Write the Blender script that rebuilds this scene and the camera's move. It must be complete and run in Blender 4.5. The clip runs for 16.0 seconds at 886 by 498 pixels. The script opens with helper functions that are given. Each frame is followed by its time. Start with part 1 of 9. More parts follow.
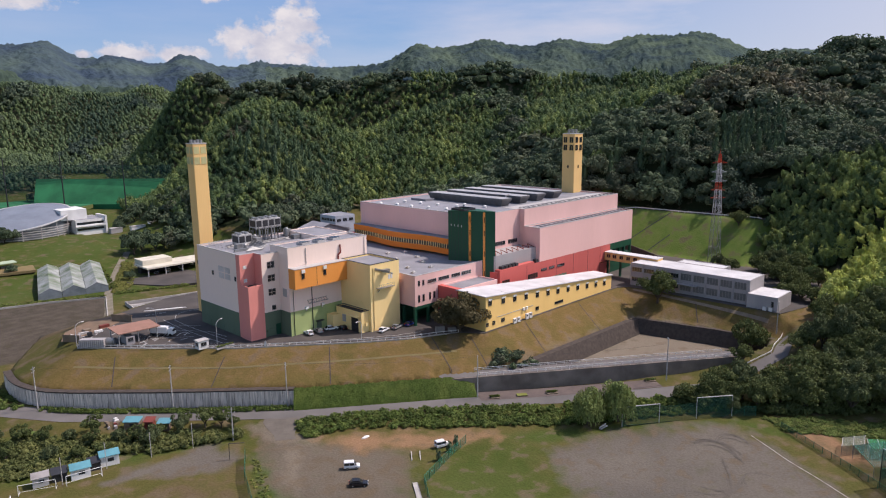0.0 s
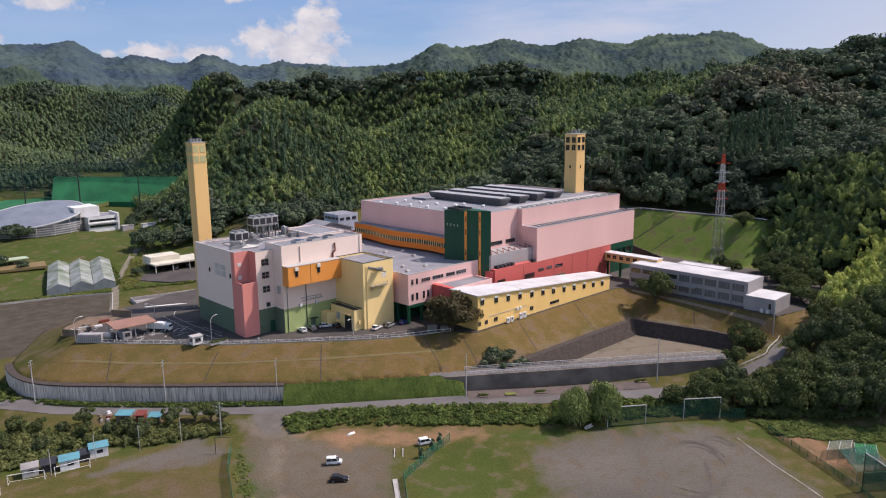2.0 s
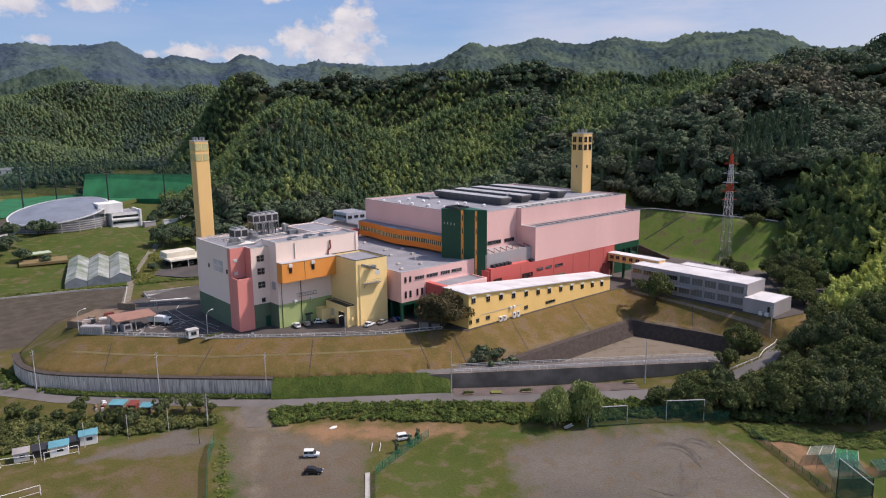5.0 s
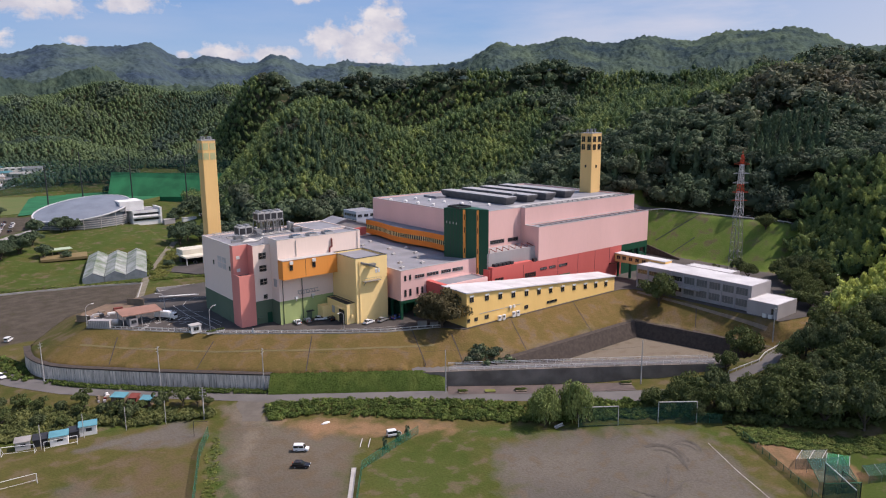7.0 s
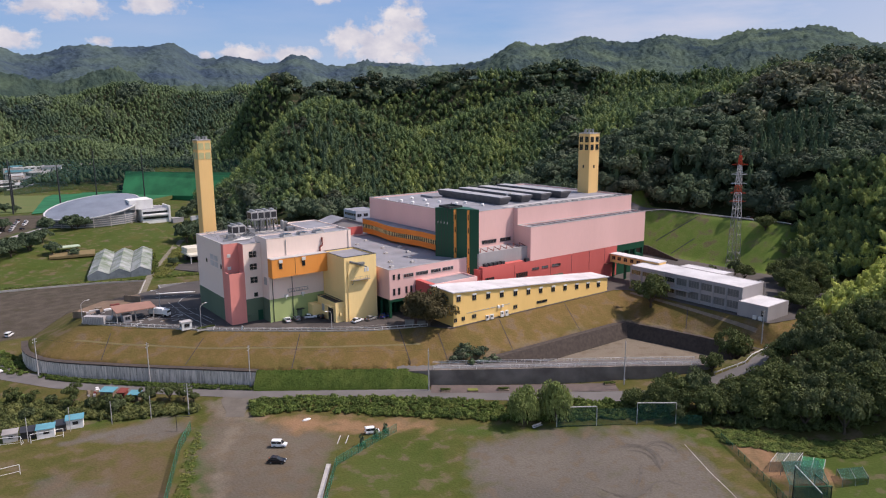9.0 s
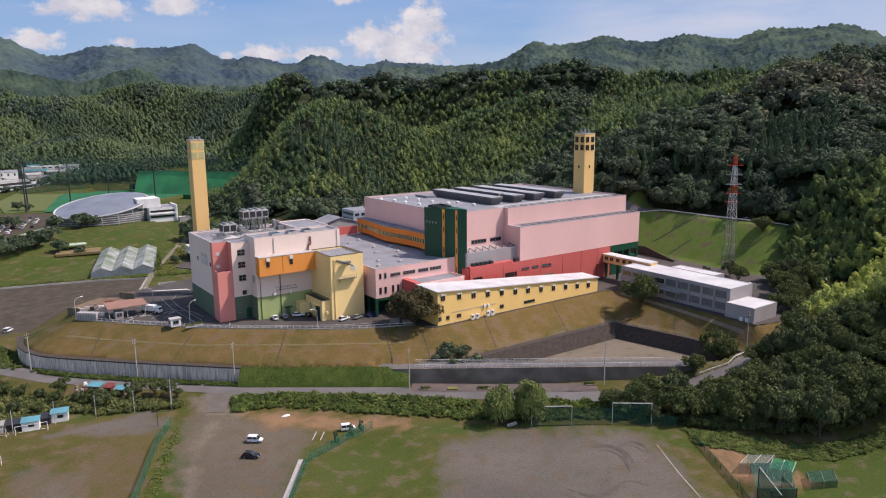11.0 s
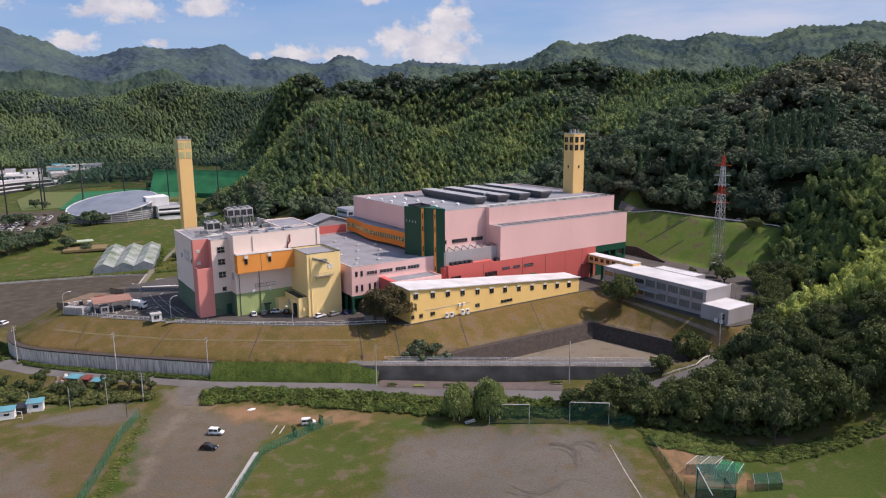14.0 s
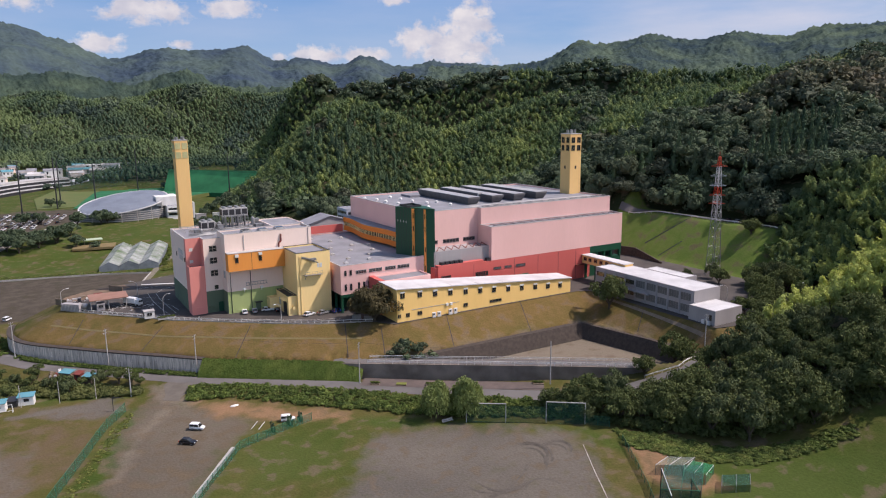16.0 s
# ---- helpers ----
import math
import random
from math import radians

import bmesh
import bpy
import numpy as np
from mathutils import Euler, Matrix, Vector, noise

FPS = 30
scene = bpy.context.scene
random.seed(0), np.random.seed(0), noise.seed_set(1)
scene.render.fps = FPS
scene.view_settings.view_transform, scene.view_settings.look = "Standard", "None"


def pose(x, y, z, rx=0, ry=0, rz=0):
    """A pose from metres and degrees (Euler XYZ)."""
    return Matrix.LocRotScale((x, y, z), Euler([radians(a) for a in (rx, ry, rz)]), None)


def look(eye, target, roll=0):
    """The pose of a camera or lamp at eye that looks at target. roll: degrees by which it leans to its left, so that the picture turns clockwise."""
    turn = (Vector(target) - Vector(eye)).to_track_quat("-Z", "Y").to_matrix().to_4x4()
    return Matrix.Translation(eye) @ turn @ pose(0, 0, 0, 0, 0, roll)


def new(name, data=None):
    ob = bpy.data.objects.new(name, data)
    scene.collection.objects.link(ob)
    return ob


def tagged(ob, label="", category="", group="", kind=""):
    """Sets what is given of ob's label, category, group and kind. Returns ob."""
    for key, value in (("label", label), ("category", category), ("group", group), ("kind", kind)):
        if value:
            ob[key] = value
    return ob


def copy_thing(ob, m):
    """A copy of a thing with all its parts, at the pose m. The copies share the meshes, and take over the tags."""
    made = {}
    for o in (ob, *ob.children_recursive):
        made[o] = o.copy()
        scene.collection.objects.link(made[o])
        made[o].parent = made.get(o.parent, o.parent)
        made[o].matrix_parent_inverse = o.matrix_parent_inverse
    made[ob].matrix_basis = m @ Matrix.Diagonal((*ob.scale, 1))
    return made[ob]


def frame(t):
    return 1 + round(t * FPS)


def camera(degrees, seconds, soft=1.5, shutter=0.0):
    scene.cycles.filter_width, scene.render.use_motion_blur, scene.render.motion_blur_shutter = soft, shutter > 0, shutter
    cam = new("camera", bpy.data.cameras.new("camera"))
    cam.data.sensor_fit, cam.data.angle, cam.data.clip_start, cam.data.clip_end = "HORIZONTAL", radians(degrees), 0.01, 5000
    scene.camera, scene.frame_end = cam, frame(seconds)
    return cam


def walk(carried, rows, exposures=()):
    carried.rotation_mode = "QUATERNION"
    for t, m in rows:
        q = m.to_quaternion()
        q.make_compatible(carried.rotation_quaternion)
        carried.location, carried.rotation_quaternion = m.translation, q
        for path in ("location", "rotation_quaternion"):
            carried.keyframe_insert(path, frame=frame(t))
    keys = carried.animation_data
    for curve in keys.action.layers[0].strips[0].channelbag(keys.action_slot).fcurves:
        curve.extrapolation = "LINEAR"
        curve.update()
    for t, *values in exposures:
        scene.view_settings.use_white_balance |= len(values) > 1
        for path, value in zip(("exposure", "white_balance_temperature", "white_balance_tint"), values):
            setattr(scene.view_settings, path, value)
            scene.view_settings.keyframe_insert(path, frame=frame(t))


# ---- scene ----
cam = camera(64.5, 16.0, 1.1)
METRES, EYE, TILT, LEAN, TURN = 85.0, 81.0, 0.0, 0.0, -45.7
ROWS = [
    (0.0, 0.0, 0.0, 0.0, -0.12, -10.89, 0.6),
    (0.5, 0.0251, -0.0029, -0.0005, 0.32, -10.89, 0.56),
    (1.0, 0.0507, -0.0056, -0.0004, 0.75, -10.89, 0.52),
    (1.5, 0.0766, -0.0086, -0.0009, 1.18, -10.9, 0.49),
    (2.0, 0.1033, -0.0115, -0.001, 1.6, -10.9, 0.48),
    (2.5, 0.1303, -0.0141, -0.001, 2.03, -10.91, 0.45),
    (3.0, 0.1576, -0.0167, -0.0011, 2.45, -10.92, 0.45),
    (3.5, 0.1851, -0.0191, -0.0009, 2.88, -10.93, 0.43),
    (4.0, 0.2128, -0.0213, -0.0009, 3.32, -10.93, 0.43),
    (6.5, 0.3517, -0.0292, -0.0013, 6.47, -10.96, 0.45),
    (7.0, 0.3815, -0.0297, -0.0013, 6.92, -10.96, 0.45),
    (7.5, 0.4125, -0.0299, -0.0011, 7.37, -10.96, 0.45),
    (8.0, 0.4441, -0.0297, -0.0007, 7.79, -10.97, 0.45),
    (8.5, 0.4762, -0.0293, -0.0003, 8.21, -10.97, 0.46),
    (9.0, 0.5084, -0.0287, 0.0002, 8.62, -10.97, 0.45),
    (11.5, 0.679, -0.0222, 0.0009, 10.66, -10.97, 0.48),
    (12.0, 0.7149, -0.0203, 0.0011, 11.04, -10.98, 0.5),
    (12.5, 0.7511, -0.0181, 0.0014, 11.43, -10.98, 0.51),
    (13.0, 0.7875, -0.0155, 0.0015, 11.84, -10.98, 0.52),
    (13.5, 0.8237, -0.0125, 0.0016, 12.25, -10.98, 0.52),
    (14.0, 0.8594, -0.009, 0.0018, 12.65, -10.98, 0.5),
    (14.5, 0.8948, -0.0053, 0.0022, 13.06, -10.97, 0.5),
    (15.0, 0.9298, -0.0018, 0.0021, 13.48, -10.96, 0.51),
    (15.5, 0.9641, 0.0015, 0.0026, 13.93, -10.95, 0.55),
    (16.0, 0.9973, 0.0047, 0.0027, 14.45, -10.95, 0.58),
]
walk(cam, [(t, pose(0, 0, EYE, TILT, LEAN, TURN) @ pose(METRES * x, METRES * y, METRES * z, 90 + pitch, roll, yaw)) for t, x, y, z, yaw, pitch, roll in ROWS],
     [(0.0, 0.43, 6600, 15), (16.0, 0.43, 6600, 15)])

# ---- light ----
SUN = Vector((1.0, -0.6, 1.6)).normalized()
elev, azim = math.asin(SUN.z), math.atan2(SUN.x, SUN.y)
world = bpy.data.worlds.new("sky")
scene.world = world
world.use_nodes = True
wn = world.node_tree.nodes
sky = wn.new("ShaderNodeTexSky")
sky.sky_type, sky.sun_disc = "NISHITA", False
sky.sun_elevation, sky.sun_rotation = elev, azim
sky.air_density, sky.dust_density, sky.ozone_density = 1.0, 1.4, 1.6
wn["Background"].inputs["Strength"].default_value = 0.125
world.node_tree.links.new(sky.outputs[0], wn["Background"].inputs["Color"])
lamp = bpy.data.lights.new("sun", "SUN")
lamp.energy, lamp.angle, lamp.color = 3.6, radians(1.2), (1.0, 0.895, 0.82)
new("sun", lamp).matrix_world = look(SUN * 900, (0, 0, 0))


# ---- materials ----
def mat(name, color, rough=0.8, color2=None, scale=0.3, fine=6.0, bump=0.15, metal=0.0, spec=0.3, streak=False, dist=0.05, rand=0.0, grain=0.12):
    """A surface of two tones: broad stains at `scale`, grain at `fine`, both per metre."""
    m = bpy.data.materials.new(name)
    m.use_nodes = True
    nt = m.node_tree
    n, l = nt.nodes, nt.links
    b = n["Principled BSDF"]
    b.inputs["Roughness"].default_value, b.inputs["Metallic"].default_value = rough, metal
    b.inputs["Specular IOR Level"].default_value = spec
    geo = n.new("ShaderNodeNewGeometry")
    src = geo.outputs["Position"]
    if streak:
        mp = n.new("ShaderNodeMapping")
        mp.inputs["Scale"].default_value = (1, 1, 0.12)
        l.new(src, mp.inputs["Vector"])
        src = mp.outputs[0]
    n1, n2 = n.new("ShaderNodeTexNoise"), n.new("ShaderNodeTexNoise")
    for t, s, d in ((n1, scale, 5), (n2, fine, 3)):
        t.inputs["Scale"].default_value, t.inputs["Detail"].default_value = s, d
        l.new(src, t.inputs["Vector"])
    c2 = color2 or tuple(c * 0.82 for c in color)
    ramp = n.new("ShaderNodeMapRange")
    ramp.inputs[1].default_value, ramp.inputs[2].default_value = 0.35, 0.68
    l.new(n1.outputs[0], ramp.inputs[0])
    mix = n.new("ShaderNodeMix")
    mix.data_type = "RGBA"
    mix.inputs[6].default_value, mix.inputs[7].default_value = (*color, 1), (*c2, 1)
    l.new(ramp.outputs[0], mix.inputs[0])
    out = mix.outputs[2]
    hsv = n.new("ShaderNodeHueSaturation")
    l.new(out, hsv.inputs["Color"])
    mr = n.new("ShaderNodeMapRange")
    mr.inputs[3].default_value, mr.inputs[4].default_value = (0.95, 1.05) if streak else (1 - grain, 1 + grain)
    l.new(n2.outputs[0], mr.inputs[0])
    val = mr.outputs[0]
    if rand:
        oi = n.new("ShaderNodeObjectInfo")
        r2 = n.new("ShaderNodeMapRange")
        r2.inputs[3].default_value, r2.inputs[4].default_value = 1 - rand, 1 + rand
        l.new(oi.outputs["Random"], r2.inputs[0])
        mu = n.new("ShaderNodeMath")
        mu.operation = "MULTIPLY"
        l.new(val, mu.inputs[0]), l.new(r2.outputs[0], mu.inputs[1])
        val = mu.outputs[0]
    l.new(val, hsv.inputs["Value"])
    l.new(hsv.outputs[0], b.inputs["Base Color"])
    bp = n.new("ShaderNodeBump")
    bp.inputs["Strength"].default_value, bp.inputs["Distance"].default_value = bump, dist
    l.new(n2.outputs[0], bp.inputs["Height"])
    l.new(bp.outputs[0], b.inputs["Normal"])
    return m


M = {
    "cream": mat("cream_render", (0.85, 0.68, 0.60), 0.85, (0.83, 0.66, 0.58), 0.08, 3, 0.1, streak=True),
    "pink": mat("pink_render", (0.78, 0.49, 0.455), 0.85, (0.72, 0.45, 0.415), 0.07, 3, 0.1, streak=True),
    "rose": mat("rose_render", (0.70, 0.26, 0.225), 0.85, (0.65, 0.24, 0.205), 0.1, 3, 0.1, streak=True),
    "red": mat("red_render", (0.56, 0.125, 0.11), 0.85, (0.50, 0.11, 0.095), 0.1, 3, 0.1, streak=True),
    "sage": mat("sage_render", (0.36, 0.43, 0.18), 0.85, (0.31, 0.38, 0.16), 0.1, 3, 0.1, streak=True),
    "green": mat("dark_green_panel", (0.012, 0.075, 0.042), 0.5, (0.010, 0.062, 0.035), 0.1, 3, 0.05, streak=True),
    "moss": mat("moss_green_render", (0.130, 0.172, 0.118), 0.85, (0.105, 0.145, 0.098), 0.1, 3, 0.1, streak=True),
    "yellow": mat("yellow_render", (0.90, 0.67, 0.31), 0.85, (0.87, 0.645, 0.295), 0.1, 3, 0.1, streak=True),
    "ochre": mat("ochre_yellow_render", (0.88, 0.59, 0.215), 0.85, (0.83, 0.55, 0.195), 0.1, 3, 0.1, streak=True),
    "gold": mat("gold_render", (0.80, 0.52, 0.215), 0.85, (0.74, 0.47, 0.19), 0.1, 3, 0.1, streak=True),
    "orange": mat("orange_panel", (0.80, 0.315, 0.07), 0.6, (0.75, 0.29, 0.062), 0.1, 3, 0.05, streak=True),
    "orange2": mat("deep_orange_panel", (0.74, 0.215, 0.026), 0.6, (0.68, 0.19, 0.022), 0.1, 3, 0.05),
    "grey": mat("grey_render", (0.36, 0.34, 0.345), 0.85, (0.30, 0.285, 0.29), 0.12, 3, 0.1, streak=True),
    "white": mat("white_paint", (0.72, 0.71, 0.70), 0.7, (0.62, 0.61, 0.60), 0.2, 4, 0.05),
    "roof": mat("grey_roof_membrane", (0.25, 0.25, 0.275), 0.75, (0.19, 0.19, 0.21), 0.15, 2, 0.1),
    "roofwhite": mat("white_roof_sheet", (0.60, 0.59, 0.60), 0.6, (0.46, 0.45, 0.46), 0.15, 2, 0.05),
    "cap": mat("parapet_cap", (0.45, 0.43, 0.42), 0.6, None, 0.3, 4, 0.05),
    "steel": mat("galvanised_steel", (0.33, 0.33, 0.33), 0.45, (0.24, 0.24, 0.24), 0.8, 6, 0.05, metal=0.6),
    "dark": mat("dark_metal", (0.035, 0.035, 0.04), 0.5, None, 0.8, 6, 0.05),
    "glass": mat("window_glass", (0.02, 0.024, 0.028), 0.08, (0.03, 0.034, 0.036), 0.3, 2, 0.02, spec=0.8),
    "concrete": mat("weathered_concrete", (0.33, 0.31, 0.30), 0.9, (0.17, 0.16, 0.155), 0.25, 3, 0.2, streak=True),
    "concretedark": mat("blackened_concrete", (0.245, 0.205, 0.178), 0.9, (0.135, 0.112, 0.096), 0.2, 3, 0.2),
    "panel": mat("pale_concrete_panel", (0.78, 0.67, 0.60), 0.9, (0.37, 0.315, 0.28), 2.0, 3, 0.2, streak=True, rand=0.10),
    # Brown concrete, taken darker so the basin side wall's shade is in the colour.
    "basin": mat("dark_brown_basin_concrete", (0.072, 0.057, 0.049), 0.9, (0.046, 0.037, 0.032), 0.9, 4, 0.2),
    "kerb": mat("kerb_concrete", (0.42, 0.40, 0.38), 0.9, (0.32, 0.30, 0.29), 0.4, 3, 0.2),
    "asphalt": mat("road_asphalt", (0.145, 0.134, 0.130), 0.9, (0.105, 0.098, 0.095), 0.1, 4, 0.2),
    "asphaltyard": mat("yard_asphalt", (0.056, 0.050, 0.048), 0.9, (0.088, 0.077, 0.071), 0.12, 4, 0.2),
    "line": mat("road_line_paint", (0.62, 0.61, 0.59), 0.8, (0.42, 0.41, 0.40), 0.6, 5, 0.05),
    "wood": mat("weathered_wood", (0.22, 0.17, 0.12), 0.85, (0.16, 0.12, 0.09), 0.5, 5, 0.2),
    "blueroof": mat("turquoise_roof_sheet", (0.11, 0.29, 0.345), 0.5, (0.09, 0.235, 0.28), 0.4, 4, 0.1),
    "redroof": mat("rusty_red_sheet", (0.22, 0.05, 0.04), 0.7, (0.15, 0.04, 0.03), 0.5, 4, 0.1),
    "terracotta": mat("salmon_canopy_sheet", (0.30, 0.165, 0.125), 0.7, (0.24, 0.135, 0.10), 0.25, 4, 0.1),
    "bark": mat("bark", (0.09, 0.07, 0.055), 0.95, (0.06, 0.05, 0.04), 1.5, 8, 0.4),
    "redpaint": mat("signal_red_paint", (0.55, 0.07, 0.03), 0.6, None, 0.5, 4, 0.05),
    "mastwhite": mat("mast_white_paint", (0.55, 0.54, 0.53), 0.6, None, 0.5, 4, 0.05),
    "carwhite": mat("white_car_paint", (0.75, 0.75, 0.76), 0.25, (0.72, 0.72, 0.73), 0.5, 4, 0.0, spec=0.6),
    "carblack": mat("black_car_paint", (0.012, 0.013, 0.018), 0.2, (0.014, 0.015, 0.02), 0.5, 4, 0.0, spec=0.6),
    "carsilver": mat("silver_car_paint", (0.35, 0.35, 0.36), 0.3, None, 0.5, 4, 0.0, spec=0.6, metal=0.3),
    "carblue": mat("blue_car_paint", (0.02, 0.05, 0.22), 0.25, None, 0.5, 4, 0.0, spec=0.6),
    "officeglass": mat("curtained_office_glass", (0.115, 0.12, 0.125), 0.3, (0.16, 0.16, 0.158), 0.5, 2, 0.02, spec=0.4),
    "monitor": mat("grey_ventilator_sheet", (0.125, 0.12, 0.125), 0.6, (0.085, 0.082, 0.085), 0.4, 3, 0.05),
    "monitortop": mat("pale_ventilator_top", (0.36, 0.36, 0.375), 0.6, (0.28, 0.28, 0.29), 0.3, 3, 0.05),
    "palevent": mat("greyish_cream_louvre", (0.66, 0.58, 0.55), 0.8),
    "tyre": mat("tyre_rubber", (0.02, 0.02, 0.02), 0.9),
    "net": None, "leaf": None,
}


def leafmat(name, dark, light, yellow, trans=0.25, spread=0.3):
    """Foliage: tone by the tree's own tint and by noise, a little light passing through."""
    m = bpy.data.materials.new(name)
    m.use_nodes = True
    n, l = m.node_tree.nodes, m.node_tree.links
    b = n["Principled BSDF"]
    b.inputs["Roughness"].default_value, b.inputs["Specular IOR Level"].default_value = 0.7, 0.14
    at = n.new("ShaderNodeAttribute")
    at.attribute_name = "tint"
    sep = n.new("ShaderNodeSeparateColor")
    l.new(at.outputs["Color"], sep.inputs[0])
    mix, mix2 = n.new("ShaderNodeMix"), n.new("ShaderNodeMix")
    for x in (mix, mix2):
        x.data_type = "RGBA"
    mix.inputs[6].default_value, mix.inputs[7].default_value = (*dark, 1), (*light, 1)
    mix2.inputs[7].default_value = (*yellow, 1)
    l.new(sep.outputs[0], mix.inputs[0])
    l.new(mix.outputs[2], mix2.inputs[6])
    l.new(sep.outputs[1], mix2.inputs[0])
    g = n.new("ShaderNodeNewGeometry")
    hsv = n.new("ShaderNodeHueSaturation")
    mr = n.new("ShaderNodeMapRange")
    mr.inputs[3].default_value, mr.inputs[4].default_value = 1 - spread, 1 + spread
    l.new(g.outputs["Random Per Island"], mr.inputs[0])
    l.new(mr.outputs[0], hsv.inputs["Value"])
    l.new(mix2.outputs[2], hsv.inputs["Color"])
    l.new(hsv.outputs[0], b.inputs["Base Color"])
    tr = n.new("ShaderNodeBsdfTranslucent")
    l.new(hsv.outputs[0], tr.inputs["Color"])
    ms = n.new("ShaderNodeMixShader")
    ms.inputs[0].default_value = trans
    l.new(b.outputs[0], ms.inputs[1]), l.new(tr.outputs[0], ms.inputs[2])
    l.new(ms.outputs[0], n["Material Output"].inputs[0])
    return m


M["leaf"] = leafmat("broadleaf_foliage", (0.050, 0.073, 0.048), (0.122, 0.165, 0.088), (0.150, 0.126, 0.085), 0.2, 0.16)
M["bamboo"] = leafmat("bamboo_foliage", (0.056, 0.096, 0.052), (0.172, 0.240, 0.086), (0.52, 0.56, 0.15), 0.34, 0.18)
M["conifer"] = leafmat("cedar_foliage", (0.050, 0.086, 0.052), (0.105, 0.158, 0.078), (0.12, 0.13, 0.07), 0.15, 0.16)
# Foliage across the valley: distance haze is put into these bluer leaf colours.
M["hazeleaf"] = leafmat("haze_tinted_foliage", (0.046, 0.072, 0.060), (0.100, 0.138, 0.090), (0.18, 0.21, 0.10), 0.2, 0.16)
M["hazebamboo"] = leafmat("haze_tinted_bamboo", (0.056, 0.092, 0.062), (0.142, 0.196, 0.088), (0.22, 0.27, 0.10), 0.30, 0.15)
# Dark tone lowered so that deep hedge shade is partly in the leaf colour.
M["shrub"] = leafmat("shrub_foliage", (0.056, 0.086, 0.024), (0.160, 0.216, 0.056), (0.30, 0.27, 0.085), 0.3)
M["ivy"] = leafmat("ivy_foliage", (0.064, 0.100, 0.020), (0.100, 0.146, 0.030), (0.25, 0.27, 0.07), 0.25, 0.2)
M["leafmid"] = leafmat("grove_foliage", (0.060, 0.080, 0.030), (0.125, 0.152, 0.054), (0.24, 0.23, 0.08), 0.25, 0.22)
M["leafdeep"] = leafmat("deep_green_foliage", (0.062, 0.080, 0.040), (0.130, 0.158, 0.068), (0.20, 0.20, 0.08), 0.22, 0.2)
M["leafbrown"] = leafmat("brownish_foliage", (0.078, 0.068, 0.036), (0.125, 0.106, 0.052), (0.13, 0.10, 0.04))
M["willow"] = leafmat("willow_foliage", (0.150, 0.195, 0.070), (0.24, 0.29, 0.10), (0.30, 0.30, 0.10), 0.35)


def netmat(name, color, alpha):
    m = bpy.data.materials.new(name)
    m.use_nodes = True
    n, l = m.node_tree.nodes, m.node_tree.links
    n["Principled BSDF"].inputs["Base Color"].default_value = (*color, 1)
    n["Principled BSDF"].inputs["Roughness"].default_value = 0.8
    ns = n.new("ShaderNodeTexNoise")
    ns.inputs["Scale"].default_value = 0.7
    g = n.new("ShaderNodeNewGeometry")
    l.new(g.outputs["Position"], ns.inputs["Vector"])
    mr = n.new("ShaderNodeMapRange")
    mr.inputs[3].default_value, mr.inputs[4].default_value = alpha * 0.7, alpha * 1.3
    l.new(ns.outputs[0], mr.inputs[0])
    l.new(mr.outputs[0], n["Principled BSDF"].inputs["Alpha"])
    return m


M["net"] = netmat("green_mesh_net", (0.015, 0.13, 0.075), 0.45)
M["netdark"] = netmat("dark_green_net", (0.012, 0.075, 0.045), 0.5)


# ---- building tools ----
def box(bm, x0, x1, y0, y1, z0, z1):
    v = [bm.verts.new((x, y, z)) for z in (z0, z1) for x, y in ((x0, y0), (x1, y0), (x1, y1), (x0, y1))]
    for f in ((3, 2, 1, 0), (4, 5, 6, 7), (0, 1, 5, 4), (1, 2, 6, 5), (2, 3, 7, 6), (3, 0, 4, 7)):
        bm.faces.new([v[i] for i in f])
    return v


def prism(bm, pts, z0, z1):
    """Upright prism; z0, z1 numbers or one height per point. Points run anticlockwise."""
    k = len(pts)
    a = z0 if hasattr(z0, "__len__") else [z0] * k
    b = z1 if hasattr(z1, "__len__") else [z1] * k
    lo = [bm.verts.new((*p, z)) for p, z in zip(pts, a)]
    hi = [bm.verts.new((*p, z)) for p, z in zip(pts, b)]
    bm.faces.new(lo[::-1]), bm.faces.new(hi)
    for i in range(k):
        j = (i + 1) % k
        bm.faces.new((lo[i], lo[j], hi[j], hi[i]))


def tube(bm, a, b, r, r2=None, seg=8):
    a, b = Vector(a), Vector(b)
    r2 = r if r2 is None else r2
    q = (b - a).to_track_quat("Z", "Y").to_matrix()
    ra, rb = [], []
    for i in range(seg):
        c = Vector((math.cos(2 * math.pi * i / seg), math.sin(2 * math.pi * i / seg), 0))
        ra.append(bm.verts.new(a + q @ (c * r)))
        rb.append(bm.verts.new(b + q @ (c * r2)))
    for i in range(seg):
        j = (i + 1) % seg
        bm.faces.new((ra[i], ra[j], rb[j], rb[i]))
    bm.faces.new(ra[::-1]), bm.faces.new(rb)


def bar(bm, a, b, w, h):
    """A straight bar of section w by h from a to b, its top edge level."""
    a, b = Vector(a), Vector(b)
    d = (b - a).normalized()
    s = d.cross(Vector((0, 0, 1)))
    s = s.normalized() if s.length > 1e-4 else Vector((1, 0, 0))
    u = s.cross(d)
    v = [bm.verts.new(p + s * i * w / 2 + u * j * h / 2) for p in (a, b) for i, j in ((-1, -1), (1, -1), (1, 1), (-1, 1))]
    for f in ((3, 2, 1, 0), (4, 5, 6, 7), (0, 1, 5, 4), (1, 2, 6, 5), (2, 3, 7, 6), (3, 0, 4, 7)):
        bm.faces.new([v[i] for i in f])


